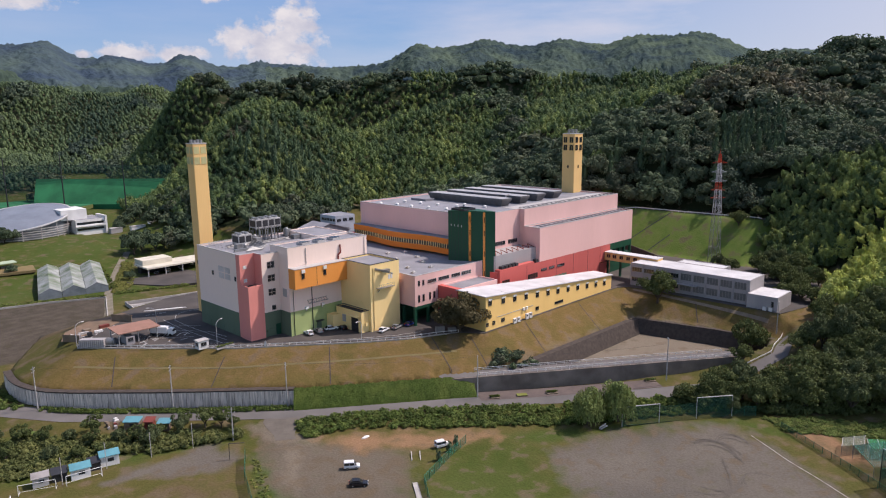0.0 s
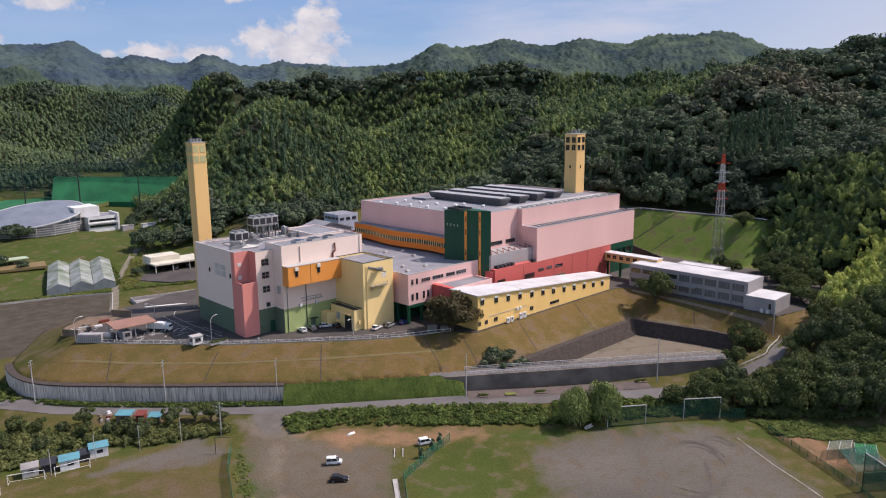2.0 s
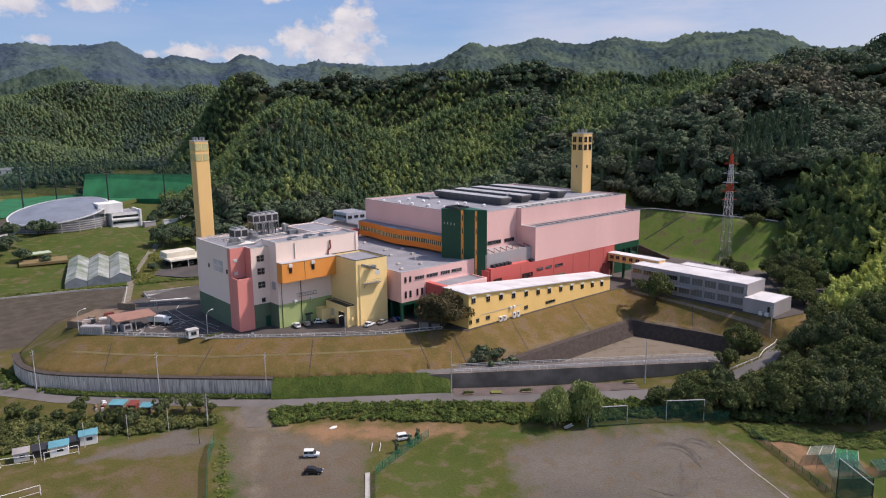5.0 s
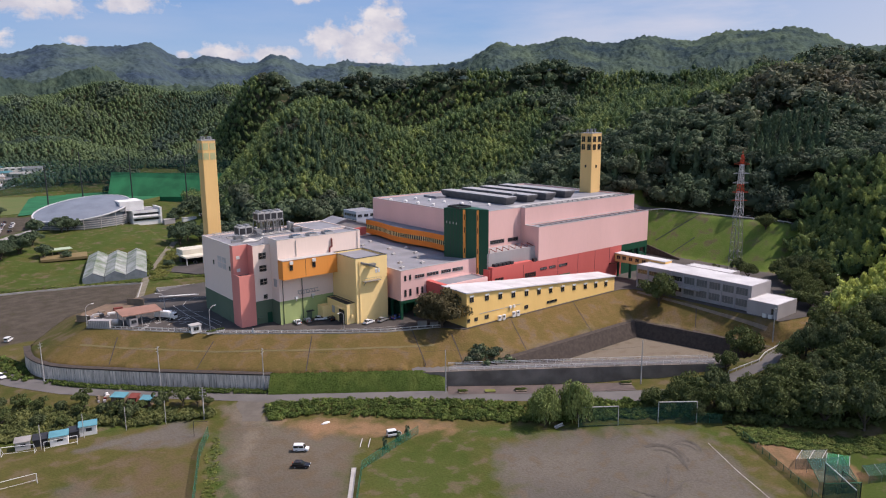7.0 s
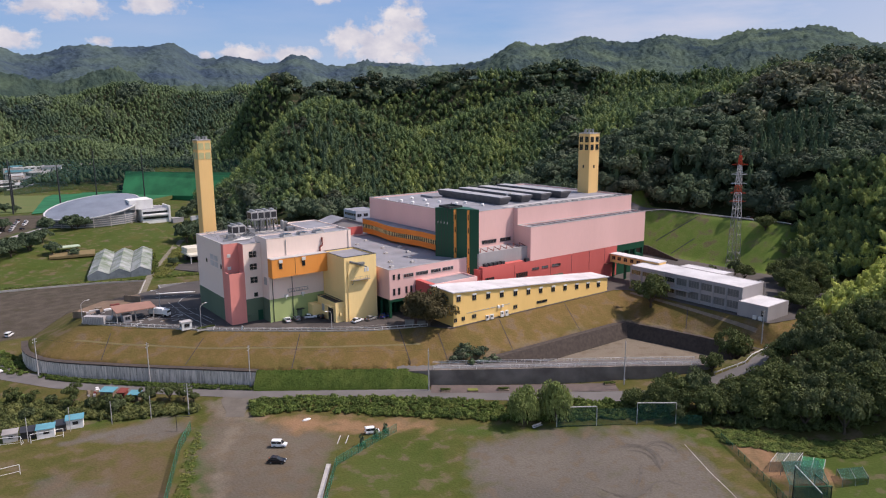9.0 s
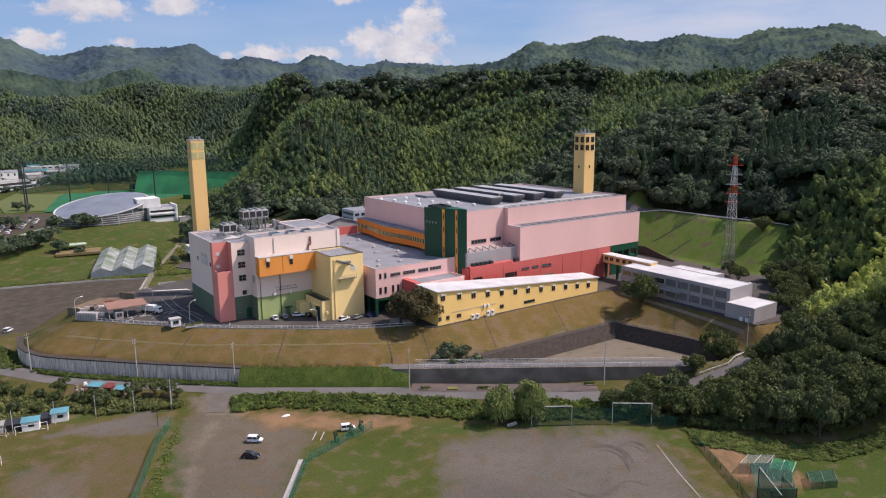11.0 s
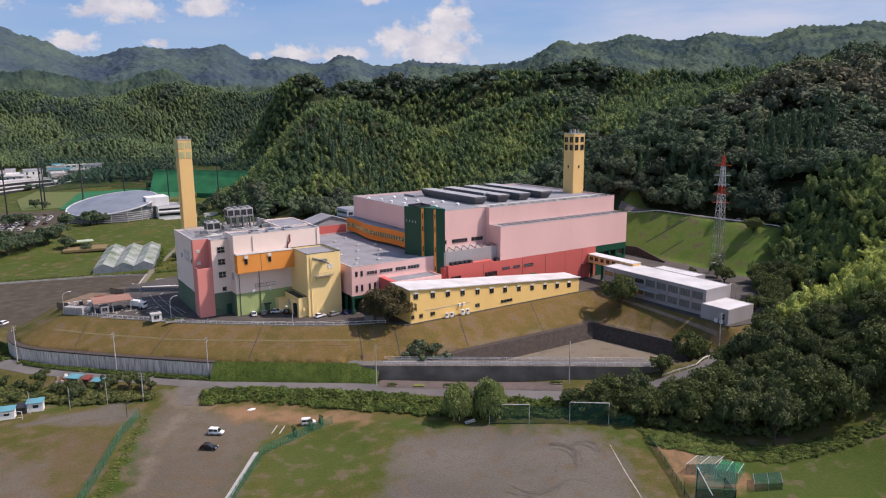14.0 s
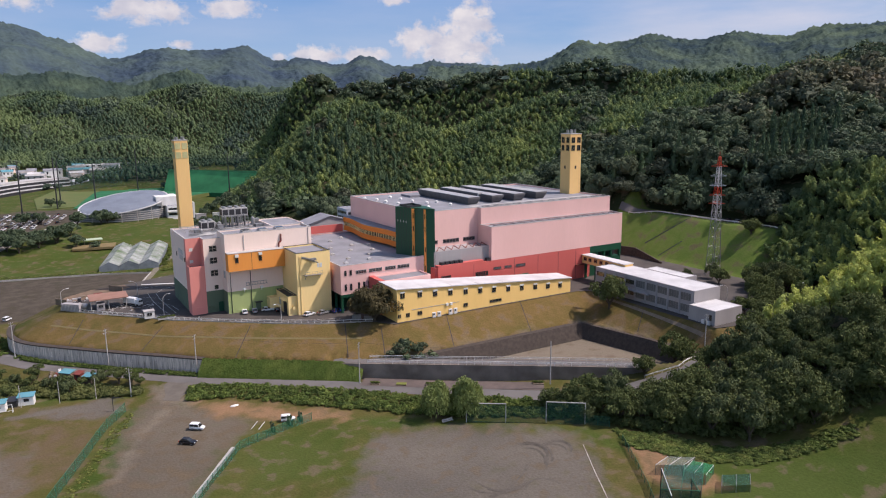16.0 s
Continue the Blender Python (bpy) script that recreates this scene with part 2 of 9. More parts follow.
def mesh_of(name, bm, material):
    bmesh.ops.recalc_face_normals(bm, faces=bm.faces)
    me = bpy.data.meshes.new(name)
    bm.to_mesh(me)
    bm.free()
    if material:
        me.materials.append(material)
    return me


def placed(ob):
    """Where ob stands in the world, through its parents."""
    m = ob.matrix_basis.copy()
    return placed(ob.parent) @ ob.matrix_parent_inverse @ m if ob.parent else m


def adopt(ob, parent):
    """Makes ob a child that stays where it is."""
    if parent:
        ob.parent, ob.matrix_parent_inverse = parent, placed(parent).inverted()
    return ob


def part(name, bm, material, parent=None, label=""):
    ob = adopt(new(name, mesh_of(name, bm, material)), parent)
    return tagged(ob, label) if label else ob


def boxpart(name, dims, material, parent, label=""):
    bm = bmesh.new()
    box(bm, *dims)
    return part(name, bm, material, parent, label)


def thing(name, at, label, category, group="", kind=""):
    ob = new(name)
    ob.location = at
    ob.empty_display_size = 0.5
    return tagged(ob, label, category, group, kind)


def raw(name, verts, tris, material, tint=None, smooth=False):
    """A mesh object straight from arrays of triangles, with an optional tint per vertex."""
    me = bpy.data.meshes.new(name)
    nv, nt = len(verts), len(tris)
    me.vertices.add(nv)
    me.vertices.foreach_set("co", np.asarray(verts, np.float32).ravel())
    me.loops.add(nt * 3)
    me.loops.foreach_set("vertex_index", np.asarray(tris, np.int32).ravel())
    me.polygons.add(nt)
    me.polygons.foreach_set("loop_start", np.arange(nt, dtype=np.int32) * 3)
    me.polygons.foreach_set("loop_total", np.full(nt, 3, np.int32))
    if smooth:
        me.polygons.foreach_set("use_smooth", np.ones(nt, bool))
    me.update(calc_edges=True)
    if tint is not None:
        a = me.attributes.new("tint", "FLOAT_COLOR", "POINT")
        a.data.foreach_set("color", np.asarray(tint, np.float32).ravel())
    if material:
        me.materials.append(material)
    return me


def sstep(a, b, x):
    t = np.clip((x - a) / (b - a), 0, 1)
    return t * t * (3 - 2 * t)


def signed(px, py, poly):
    """Distance to a polygon's rim, positive inside."""
    d = np.full(px.shape, 1e9)
    inside = np.zeros(px.shape, bool)
    for (ax, ay), (bx, by) in zip(poly, poly[1:] + poly[:1]):
        ex, ey = bx - ax, by - ay
        t = np.clip(((px - ax) * ex + (py - ay) * ey) / (ex * ex + ey * ey), 0, 1)
        d = np.minimum(d, np.hypot(px - ax - t * ex, py - ay - t * ey))
        cross = ((ay > py) != (by > py))
        inside ^= cross & (px < ex * (py - ay) / (ey if abs(ey) > 1e-9 else 1e-9) + ax)
    return np.where(inside, d, -d)


def near_line(px, py, line):
    d = np.full(px.shape, 1e9)
    for (ax, ay), (bx, by) in zip(line, line[1:]):
        ex, ey = bx - ax, by - ay
        t = np.clip(((px - ax) * ex + (py - ay) * ey) / (ex * ex + ey * ey), 0, 1)
        d = np.minimum(d, np.hypot(px - ax - t * ex, py - ay - t * ey))
    return d


def wobble(x, y, s, seed=0.0):
    """Cheap smooth noise for arrays, about -1 to 1, wavelength s metres."""
    a = np.sin(x / s * 6.28 + 1.7 * np.sin(y / s * 4.1 + seed) + seed * 3)
    b = np.sin(y / s * 5.3 + 1.3 * np.sin(x / s * 3.7 - seed) + seed * 5)
    c = np.sin((x + y) / s * 9.1 + seed * 7) * np.sin((x - y) / s * 8.3 - seed)
    return (a + b + 0.7 * c) / 2.7


# ---- terrain ----
YARD, RIM = 12.8, 5.6
yard_poly = [(68, 221), (83, 204), (100, 185.5), (119, 170), (130, 161), (141, 153.5), (150, 149.7), (157, 145), (161, 139.3), (241, 139.3),
             (245.5, 136), (245.5, 79), (262, 75), (300, 82), (312, 108), (313, 165), (299, 205), (297, 250), (200, 258), (112, 258), (76, 244)]
rim_poly = [(52, 237), (50.6, 224), (53.5, 213), (59, 205), (68, 195.5), (79, 184), (92, 171.5), (103.5, 160), (137, 135.3), (166, 126.2), (230.5, 125),
            (236.5, 98), (240, 78), (250, 64), (300, 60), (336, 90), (346, 150), (325, 215), (305, 280), (110, 282), (70, 268)]
pit_poly = [(158, 124.6), (166, 125.4), (230, 124.4), (236, 98), (238, 79), (226, 76), (214, 85)]
dam_line = [(137, 135.0), (165, 115.2), (195, 94.3), (216, 79)]
road_line = [(20, 262), (38, 236), (46, 215), (57, 198), (79, 175.5), (98, 157), (116, 142), (137, 125), (155, 110), (176, 92), (205, 72), (222, 60)]
hills = [(272, 486, 62, 62, 84), (292, 40, 32, 34, 16), (410, 435, 80, 75, 36), (520, 440, 90, 90, 50), (500, 300, 95, 85, 9),
         (410, 200, 75, 80, 38), (590, 120, 130, 110, 76), (400, 110, 70, 65, -10), (600, 270, 110, 110, 52),
         (370, 20, 60, 60, 38), (480, 50, 80, 80, 12), (330, 400, 60, 50, -21), (225, 390, 35, 40, 20)]
ridge = [(290, 672, 46, 60, 82), (310, 648, 30, 50, 92), (324, 631, 24, 45, 106), (335, 618, 24, 45, 74), (355, 600, 24, 45, 92), (373, 590, 24, 45, 95), (395, 577, 24, 45, 105), (411, 566, 24, 45, 87), (427, 556, 24, 45, 100),
         (444, 543, 24, 45, 97), (458, 532, 24, 45, 96), (477, 517, 24, 45, 102), (489, 503, 24, 45, 112), (502, 486, 24, 45, 93), (516, 467, 24, 45, 100), (527, 452, 24, 45, 78), (535, 440, 24, 45, 104), (548, 420, 24, 45, 106),
         (564, 391, 24, 45, 99), (575, 369, 24, 45, 74), (591, 342, 24, 45, 100), (607, 319, 24, 45, 94), (634, 278, 24, 45, 106), (655, 190, 60, 50, 100), (640, 150, 60, 50, 108)]

west_hills = [(-20, 1330, 150, 150, 100), (130, 1310, 110, 140, 99), (255, 1280, 90, 140, 114), (370, 1240, 100, 130, 122), (480, 1150, 90, 120, 122), (620, 1100, 160, 150, 95), (190, 735, 55, 30, 18), (-170, 1180, 120, 140, 110), (210, 1010, 90, 60, 38), (322, 1430, 95, 60, 120)]


def height(x, y):
    """Height of the ground, for arrays of x and y."""
    hill = sum(h * np.exp(-((x - a) / s) ** 2 / 2 - ((y - b) / u) ** 2 / 2) for a, b, s, u, h in hills)
    crest = sum((h * np.exp(-((x - a) / s) ** 2 / 2 - ((y - b) / u) ** 2 / 2)) ** 5 for a, b, s, u, h in ridge) ** 0.2
    fade = sstep(-15, 105, x - 0.39 * y)
    hill = ((np.maximum(hill, 0) * fade) ** 5 + (crest * sstep(-45, 75, x - 0.39 * y)) ** 5) ** 0.2 * (1 + 0.10 * wobble(x, y, 105, 2.0))
    hill = hill + sum((h * np.exp(-((x - a) / s) ** 2 / 2 - ((y - b) / u) ** 2 / 2)) ** 4 for a, b, s, u, h in west_hills) ** 0.25 * (1 + 0.16 * wobble(x + 0.5 * y, 0.35 * y, 190, 1.0) + 0.06 * wobble(x, y, 95, 4.0))
    away = sstep(300, 460, x) + sstep(250, 400, y)
    base = 12 * sstep(195, 262, x) * np.clip(1 - away, 0, 1)
    base = np.minimum(base, 5.3 + 12 * sstep(2, 16, -signed(x, y, pit_poly)))
    base += 10 * sstep(355, 450, y) * (1 - sstep(180, 260, x)) * (1 - 0.4 * sstep(620, 800, y))
    base += np.where(x < 150, 1.0 * sstep(215, 260, y), 0)
    dy, dr = signed(x, y, yard_poly), signed(x, y, rim_poly) - 0.7
    z = base + hill * sstep(0, 45, -dy) * np.where(y > 640, 1, sstep(150, 230, x + 0.35 * y))
    z += 0.25 * wobble(x, y, 31.0, 2.0) * sstep(5, 30, -dr)
    road = 1.2 * (1 - sstep(4.0, 11.0, near_line(x, y, road_line)))
    z = np.where(dr < 0, np.maximum(z, road), z)
    t = np.clip(dr / np.maximum(dr - dy, 0.01), 0, 1)
    slope = RIM + (YARD - RIM) * t
    z = np.where((dr > 0) & (dy < 0), np.where(x > 236, np.maximum(slope, z), slope), z)
    z = np.where(dy >= 0, YARD, z)
    bench = sstep(112, 122, y) * (1 - sstep(196, 210, y)) * sstep(311, 314, x) * (1 - sstep(341, 362, x))
    z = z + bench * (13 + 18 * np.clip((x - 312.5) / 20.5, 0, 1) - z)
    dp = signed(x, y, pit_poly)
    z = np.where(dp > 0, 0.6 + (RIM - 0.6) * np.clip(1 - dp / 1.4, 0, 1), z)
    dam = near_line(x, y, [(a + 1.6, b + 2.4) for a, b in dam_line])
    z = np.where((dam < 1.75) & (x + y > 271.5), 5.4, z)
    return z


def grid(xs, ys, hole=None):
    gx, gy = np.meshgrid(xs, ys, indexing="ij")
    gz = height(gx, gy)
    n = np.arange(gx.size).reshape(gx.shape)
    q = np.stack([n[:-1, :-1], n[1:, :-1], n[1:, 1:], n[:-1, 1:]], -1).reshape(-1, 4)
    tris = np.concatenate([q[:, [0, 1, 2]], q[:, [0, 2, 3]]])
    return gx, gy, gz, tris


def steps(*spans):
    out = []
    for a, b, s in spans:
        out += list(np.arange(a, b, s))
    return np.array(out + [spans[-1][1]], float)


gx, gy, gz, tris = grid(steps((-2400, -300, 150), (-300, 20, 16), (20, 262, 1.2), (262, 350, 2.0), (350, 760, 8), (760, 1400, 40), (1400, 2600, 150)),
                        steps((-2400, -300, 150), (-300, 20, 16), (20, 262, 1.2), (262, 420, 2.5), (420, 860, 8), (860, 1500, 40), (1500, 4000, 150)))
verts = np.stack([gx, gy, gz], -1).reshape(-1, 3)
px, py = verts[:, 0], verts[:, 1]


def soft(poly, w=2.0, rough=1.5):
    """Cover of a patch of ground, its rim broken up."""
    return np.clip(0.5 + (signed(px, py, poly) + rough * wobble(px, py, 13, 1.0) + 0.6 * rough * wobble(px, py, 4.7, 3.0)) / w, 0, 1)


lot_poly = [(20, 300), (45, 258), (62, 258), (100, 284), (113.5, 324), (92, 334), (20, 352)]
infield = [(132, 93), (147, 88.5), (162, 78), (174.5, 66.5), (172.5, 60), (151, 22), (120, -30), (60, 10), (117, 74)]
parking = [(88, 156), (86, 146), (81, 142), (74.5, 122), (66, 92), (50, 60), (66, 52), (84, 85), (97.5, 106), (107, 119.5), (103, 128), (96.5, 137), (93, 147), (93, 153)]
patch = [(58, 158), (76, 156.5), (78.5, 145), (70, 143), (60, 150), (50, 157)]
patch2 = [(30, 100), (52, 100), (56, 130), (44, 128), (36, 122)]
strip = [(94, 140), (106, 133), (118, 122), (131, 109), (128, 106), (113, 117), (100, 126)]
mound = [(180, 53), (178, 47), (174, 40), (177, 30), (186, 27), (187, 33), (181, 38), (187, 46), (186, 52)]
bare = [(60, 128), (66, 122), (62, 108), (52, 112), (54, 124)]
gravel = np.maximum.reduce([soft(infield, 7, 2.6), soft(parking, 7, 2.0), soft(patch, 3), soft(patch2, 6, 3), soft([(x, y) for x, y in pit_poly], 2) * 0.9, soft([(41.5, 140.7), (47.1, 140.5), (51.3, 130.6), (50.4, 118.8), (40.7, 125.8)], 3, 1.5) * 0.7])
clay = np.maximum(soft(strip, 5, 2.5), soft(mound, 3, 1.5))
earth = np.maximum.reduce([soft(bare, 6, 3) * 0.6, soft(parking, 6, 3) * 0.42, soft([(30, 60), (58, 104), (72, 134), (76, 142), (58, 148), (30, 130)], 8, 4) * 0.42, soft(pit_poly, 5, 3) * 0.35, soft([(59.9, 143), (63.7, 142.7), (63, 132.8), (58.6, 121.6), (54.7, 123.7), (56.9, 133.6)], 2, 1.5) * 0.8, soft([(64.9, 132.7), (68.9, 133.6), (66.2, 115.6), (60.6, 113)], 2, 1.5) * 0.7, soft([(62, 262), (84, 248), (92, 262), (100, 286), (80, 276)], 4, 2) * 0.8])
slope_dry = ((signed(px, py, rim_poly) > 0) & (signed(px, py, yard_poly) < 0) & (px < 262) & (py < 245)).astype(float)
slope_dry *= 1 - sstep(205, 232, py) * (px < 100)
car_lot = [(20, 440), (52, 430), (80, 466), (106, 500), (112, 540), (60, 560), (10, 520)]
dark = np.maximum(soft(lot_poly, 3, 1.0), soft(car_lot, 4, 1.0))
# Mask of the hill-wood floor, which is coloured dark for shade between trees.
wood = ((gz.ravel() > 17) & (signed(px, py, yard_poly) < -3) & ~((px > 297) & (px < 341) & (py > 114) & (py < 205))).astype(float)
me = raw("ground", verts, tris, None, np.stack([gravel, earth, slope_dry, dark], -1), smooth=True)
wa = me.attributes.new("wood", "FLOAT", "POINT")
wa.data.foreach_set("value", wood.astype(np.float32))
lush = np.maximum.reduce([sstep(300, 330, py) * (px < 200 + 300 * sstep(540, 560, py)) * np.clip(0.9 + 0.6 * wobble(px, py, 22, 2.0) + 0.35 * wobble(px, py, 9, 5.0), 0.35, 1), soft([(100, 108), (122, 110), (132, 97), (118, 74), (90, 84)], 14, 4) * 0.8, soft([(128, 108), (150, 92), (184, 62), (178, 50), (174, 66), (160, 80), (146, 89), (132, 95)], 6, 2), soft([(300, 118), (341, 118), (341, 205), (300, 232)], 4, 2), soft([(61, 101), (73.6, 133), (79, 143.5), (85, 145), (80, 131), (68, 101)], 3, 1.5), soft([(30, 206), (44, 196), (50, 188), (64, 174), (78, 163), (86, 158), (84, 152), (75, 157), (62, 162), (46, 166), (30, 174)], 5, 2), soft([(190, 40), (240, 12), (240, -40), (150, -20), (176, 30)], 8, 3)])
meadow = soft([(298, 116), (343, 112), (345, 207), (300, 234)], 3, 1.5)
worn = np.maximum.reduce([soft([(88.2, 143.1), (91, 139.1), (80.1, 123.1), (71.6, 102.7), (69.9, 104.6), (77.8, 123.7)], 3, 1.5) * 0.55, soft(pit_poly, 9, 3) * 0.8, soft([(87, 158), (92, 158), (94, 148), (98, 138), (92, 136), (88, 146)], 3, 1.5) * 0.5])
for nm, val in (("lush", lush), ("clay", clay), ("meadow", meadow), ("worn", worn)):
    wa = me.attributes.new(nm, "FLOAT", "POINT")
    wa.data.foreach_set("value", val.astype(np.float32))
ground = tagged(new("ground", me), "grassy ground with gravel fields, dry banks and wooded hills", "ground", kind="structure")


def ground_material():
    m = bpy.data.materials.new("ground_cover")
    m.use_nodes = True
    n, l = m.node_tree.nodes, m.node_tree.links
    b = n["Principled BSDF"]
    b.inputs["Roughness"].default_value, b.inputs["Specular IOR Level"].default_value = 0.95, 0.1
    g = n.new("ShaderNodeNewGeometry")

    def noise_tex(scale, detail=4):
        t = n.new("ShaderNodeTexNoise")
        t.inputs["Scale"].default_value, t.inputs["Detail"].default_value = scale, detail
        l.new(g.outputs["Position"], t.inputs["Vector"])
        return t.outputs[0]

    def mixed(f, a, c):
        x = n.new("ShaderNodeMix")
        x.data_type = "RGBA"
        for s, v in ((0, f), (6, a), (7, c)):
            if isinstance(v, tuple):
                x.inputs[s].default_value = (*v, 1)
            else:
                l.new(v, x.inputs[s])
        return x.outputs[2]

    def ranged(v, a, c, lo=0.0, hi=1.0):
        x = n.new("ShaderNodeMapRange")
        for i, q in enumerate((a, c, lo, hi)):
            x.inputs[i + 1].default_value = q
        l.new(v, x.inputs[0])
        return x.outputs[0]

    def edged(v, nz):
        """Sharpens a cover value into a ragged edge."""
        x = n.new("ShaderNodeMath")
        x.operation = "ADD"
        l.new(v, x.inputs[0]), l.new(ranged(nz, 0.3, 0.7, -0.28, 0.28), x.inputs[1])
        return ranged(x.outputs[0], 0.08, 0.92)

    broad, mid, fine = noise_tex(0.035, 5), noise_tex(0.22, 5), noise_tex(1.6, 4)
    at = n.new("ShaderNodeAttribute")
    at.attribute_name = "tint"
    sep = n.new("ShaderNodeSeparateColor")
    l.new(at.outputs["Color"], sep.inputs[0])
    w = n.new("ShaderNodeAttribute")
    w.attribute_name = "wood"
    grass = mixed(ranged(broad, 0.35, 0.65), (0.060, 0.065, 0.016), (0.088, 0.078, 0.024))
    grass = mixed(ranged(mid, 0.40, 0.75), grass, (0.115, 0.086, 0.038))
    dry = mixed(ranged(broad, 0.35, 0.65), (0.134, 0.090, 0.033), (0.098, 0.080, 0.026))
    dry = mixed(ranged(mid, 0.42, 0.7), dry, (0.168, 0.106, 0.046))
    gravel = mixed(ranged(broad, 0.35, 0.65), (0.096, 0.086, 0.074), (0.128, 0.112, 0.093))
    gravel = mixed(ranged(mid, 0.5, 0.8), gravel, (0.086, 0.074, 0.060))
    earth = mixed(ranged(mid, 0.35, 0.7), (0.118, 0.084, 0.050), (0.095, 0.070, 0.040))
    lot = mixed(ranged(mid, 0.35, 0.7), (0.058, 0.048, 0.038), (0.088, 0.074, 0.058))
    lu = n.new("ShaderNodeAttribute")
    lu.attribute_name = "lush"
    cl = n.new("ShaderNodeAttribute")
    cl.attribute_name = "clay"
    green = mixed(ranged(mid, 0.35, 0.7), (0.042, 0.066, 0.012), (0.064, 0.080, 0.017))
    green = mixed(ranged(broad, 0.42, 0.62), green, (0.056, 0.078, 0.018))
    grass = mixed(lu.outputs["Fac"], grass, green)
    mw = n.new("ShaderNodeAttribute")
    mw.attribute_name = "meadow"
    grass = mixed(mw.outputs["Fac"], grass, mixed(ranged(mid, 0.35, 0.7), (0.098, 0.150, 0.030), (0.135, 0.168, 0.046)))
    # Near-black floor tone stands in for the shade under the trees.
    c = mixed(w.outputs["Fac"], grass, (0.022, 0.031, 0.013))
    c = mixed(sep.outputs[2], c, dry)
    c = mixed(edged(sep.outputs[0], mid), c, gravel)
    c = mixed(edged(sep.outputs[1], mid), c, earth)
    wn = n.new("ShaderNodeAttribute")
    wn.attribute_name = "worn"
    c = mixed(edged(wn.outputs["Fac"], mid), c, mixed(ranged(mid, 0.35, 0.7), (0.215, 0.180, 0.140), (0.150, 0.126, 0.097)))
    c = mixed(edged(cl.outputs["Fac"], mid), c, mixed(ranged(mid, 0.35, 0.7), (0.245, 0.142, 0.084), (0.165, 0.112, 0.058)))
    c = mixed(edged(at.outputs["Alpha"], mid), c, lot)
    hsv = n.new("ShaderNodeHueSaturation")
    l.new(ranged(fine, 0.2, 0.8, 0.84, 1.16), hsv.inputs["Value"])
    l.new(c, hsv.inputs["Color"])
    l.new(hsv.outputs[0], b.inputs["Base Color"])
    bp = n.new("ShaderNodeBump")
    bp.inputs["Strength"].default_value, bp.inputs["Distance"].default_value = 0.6, 0.25
    l.new(fine, bp.inputs["Height"])
    l.new(bp.outputs[0], b.inputs["Normal"])
    return m


me.materials.append(ground_material())


def zat(x, y):
    return float(height(np.array([float(x)]), np.array([float(y)]))[0])


def ribbon(bm, line, left, right, z, lift=0.0):
    """A strip along a line, `left` and `right` metres to its sides; z a number or None for the ground."""
    rows = []
    for i, (x, y) in enumerate(line):
        a, b = line[max(i - 1, 0)], line[min(i + 1, len(line) - 1)]
        d = Vector((b[0] - a[0], b[1] - a[1])).normalized()
        nx, ny = -d.y, d.x
        row = []
        for s in (left, -right):
            qx, qy = x + nx * s, y + ny * s
            row.append(bm.verts.new((qx, qy, (zat(qx, qy) if z is None else z) + lift)))
        rows.append(row)
    for p, q in zip(rows, rows[1:]):
        bm.faces.new((p[0], p[1], q[1], q[0]))


def resample(line, s):
    out = []
    for (ax, ay), (bx, by) in zip(line, line[1:]):
        k = max(1, int(math.hypot(bx - ax, by - ay) / s))
        out += [(ax + (bx - ax) * i / k, ay + (by - ay) * i / k) for i in range(k)]
    return out + [line[-1]]


def slab_along(bm, line, off0, off1, z0, z1):
    """An upright wall along a line, between two offsets to its left."""
    prev = None
    for i, (x, y) in enumerate(line):
        a, b = line[max(i - 1, 0)], line[min(i + 1, len(line) - 1)]
        d = Vector((b[0] - a[0], b[1] - a[1])).normalized()
        zb = z0[i] if hasattr(z0, "__len__") else z0
        zt = z1[i] if hasattr(z1, "__len__") else z1
        cur = [bm.verts.new((x - d.y * o, y + d.x * o, zz)) for o, zz in ((off0, zb), (off1, zb), (off1, zt), (off0, zt))]
        if prev:
            for k in range(4):
                bm.faces.new((prev[k], prev[(k + 1) % 4], cur[(k + 1) % 4], cur[k]))
        else:
            bm.faces.new(cur)
        prev = cur
    bm.faces.new(prev[::-1])


bm = bmesh.new()
ribbon(bm, resample(road_line, 3), 3.6, 3.6, 1.2, 0.10)
tagged(part("road", bm, M["asphalt"]), "pale grey asphalt road below the bank", "road", kind="structure")
bm = bmesh.new()
prism(bm, yard_poly, YARD - 0.05, YARD + 0.04)
tagged(part("yard_pavement", bm, M["asphaltyard"]), "dark asphalt yard round the plant", "pavement", kind="structure")

# retaining wall under the bank
wall_corners = [(51.6, 236.5), (50.2, 224), (53.1, 212.7), (58.7, 204.7), (67.7, 195.2), (78.7, 183.7), (91.7, 171.2), (103.4, 159.8)]
for _ in range(2):
    cut = [wall_corners[0]]
    for (ax, ay), (bx, by) in zip(wall_corners, wall_corners[1:]):
        cut += [(ax * 0.75 + bx * 0.25, ay * 0.75 + by * 0.25), (ax * 0.25 + bx * 0.75, ay * 0.25 + by * 0.75)]
    wall_corners = cut + [wall_corners[-1]]
wall_line = resample(wall_corners, 1.6)
bm = bmesh.new()
slab_along(bm, wall_line, -0.25, 0.6, 0.4, RIM)
wall = tagged(part("retaining_wall", bm, M["concretedark"]), "streaked grey concrete retaining wall along the road", "wall", kind="structure")
for a, b in zip(wall_line, wall_line[1:]):
    bm = bmesh.new()
    p, q = Vector(a), Vector(b)
    slab_along(bm, [tuple(p.lerp(q, 0.035)), tuple(p.lerp(q, 0.965))], -0.32, -0.2, 1.0, RIM - 0.15)
    part("panel", bm, M["panel"], wall)
bm = bmesh.new()
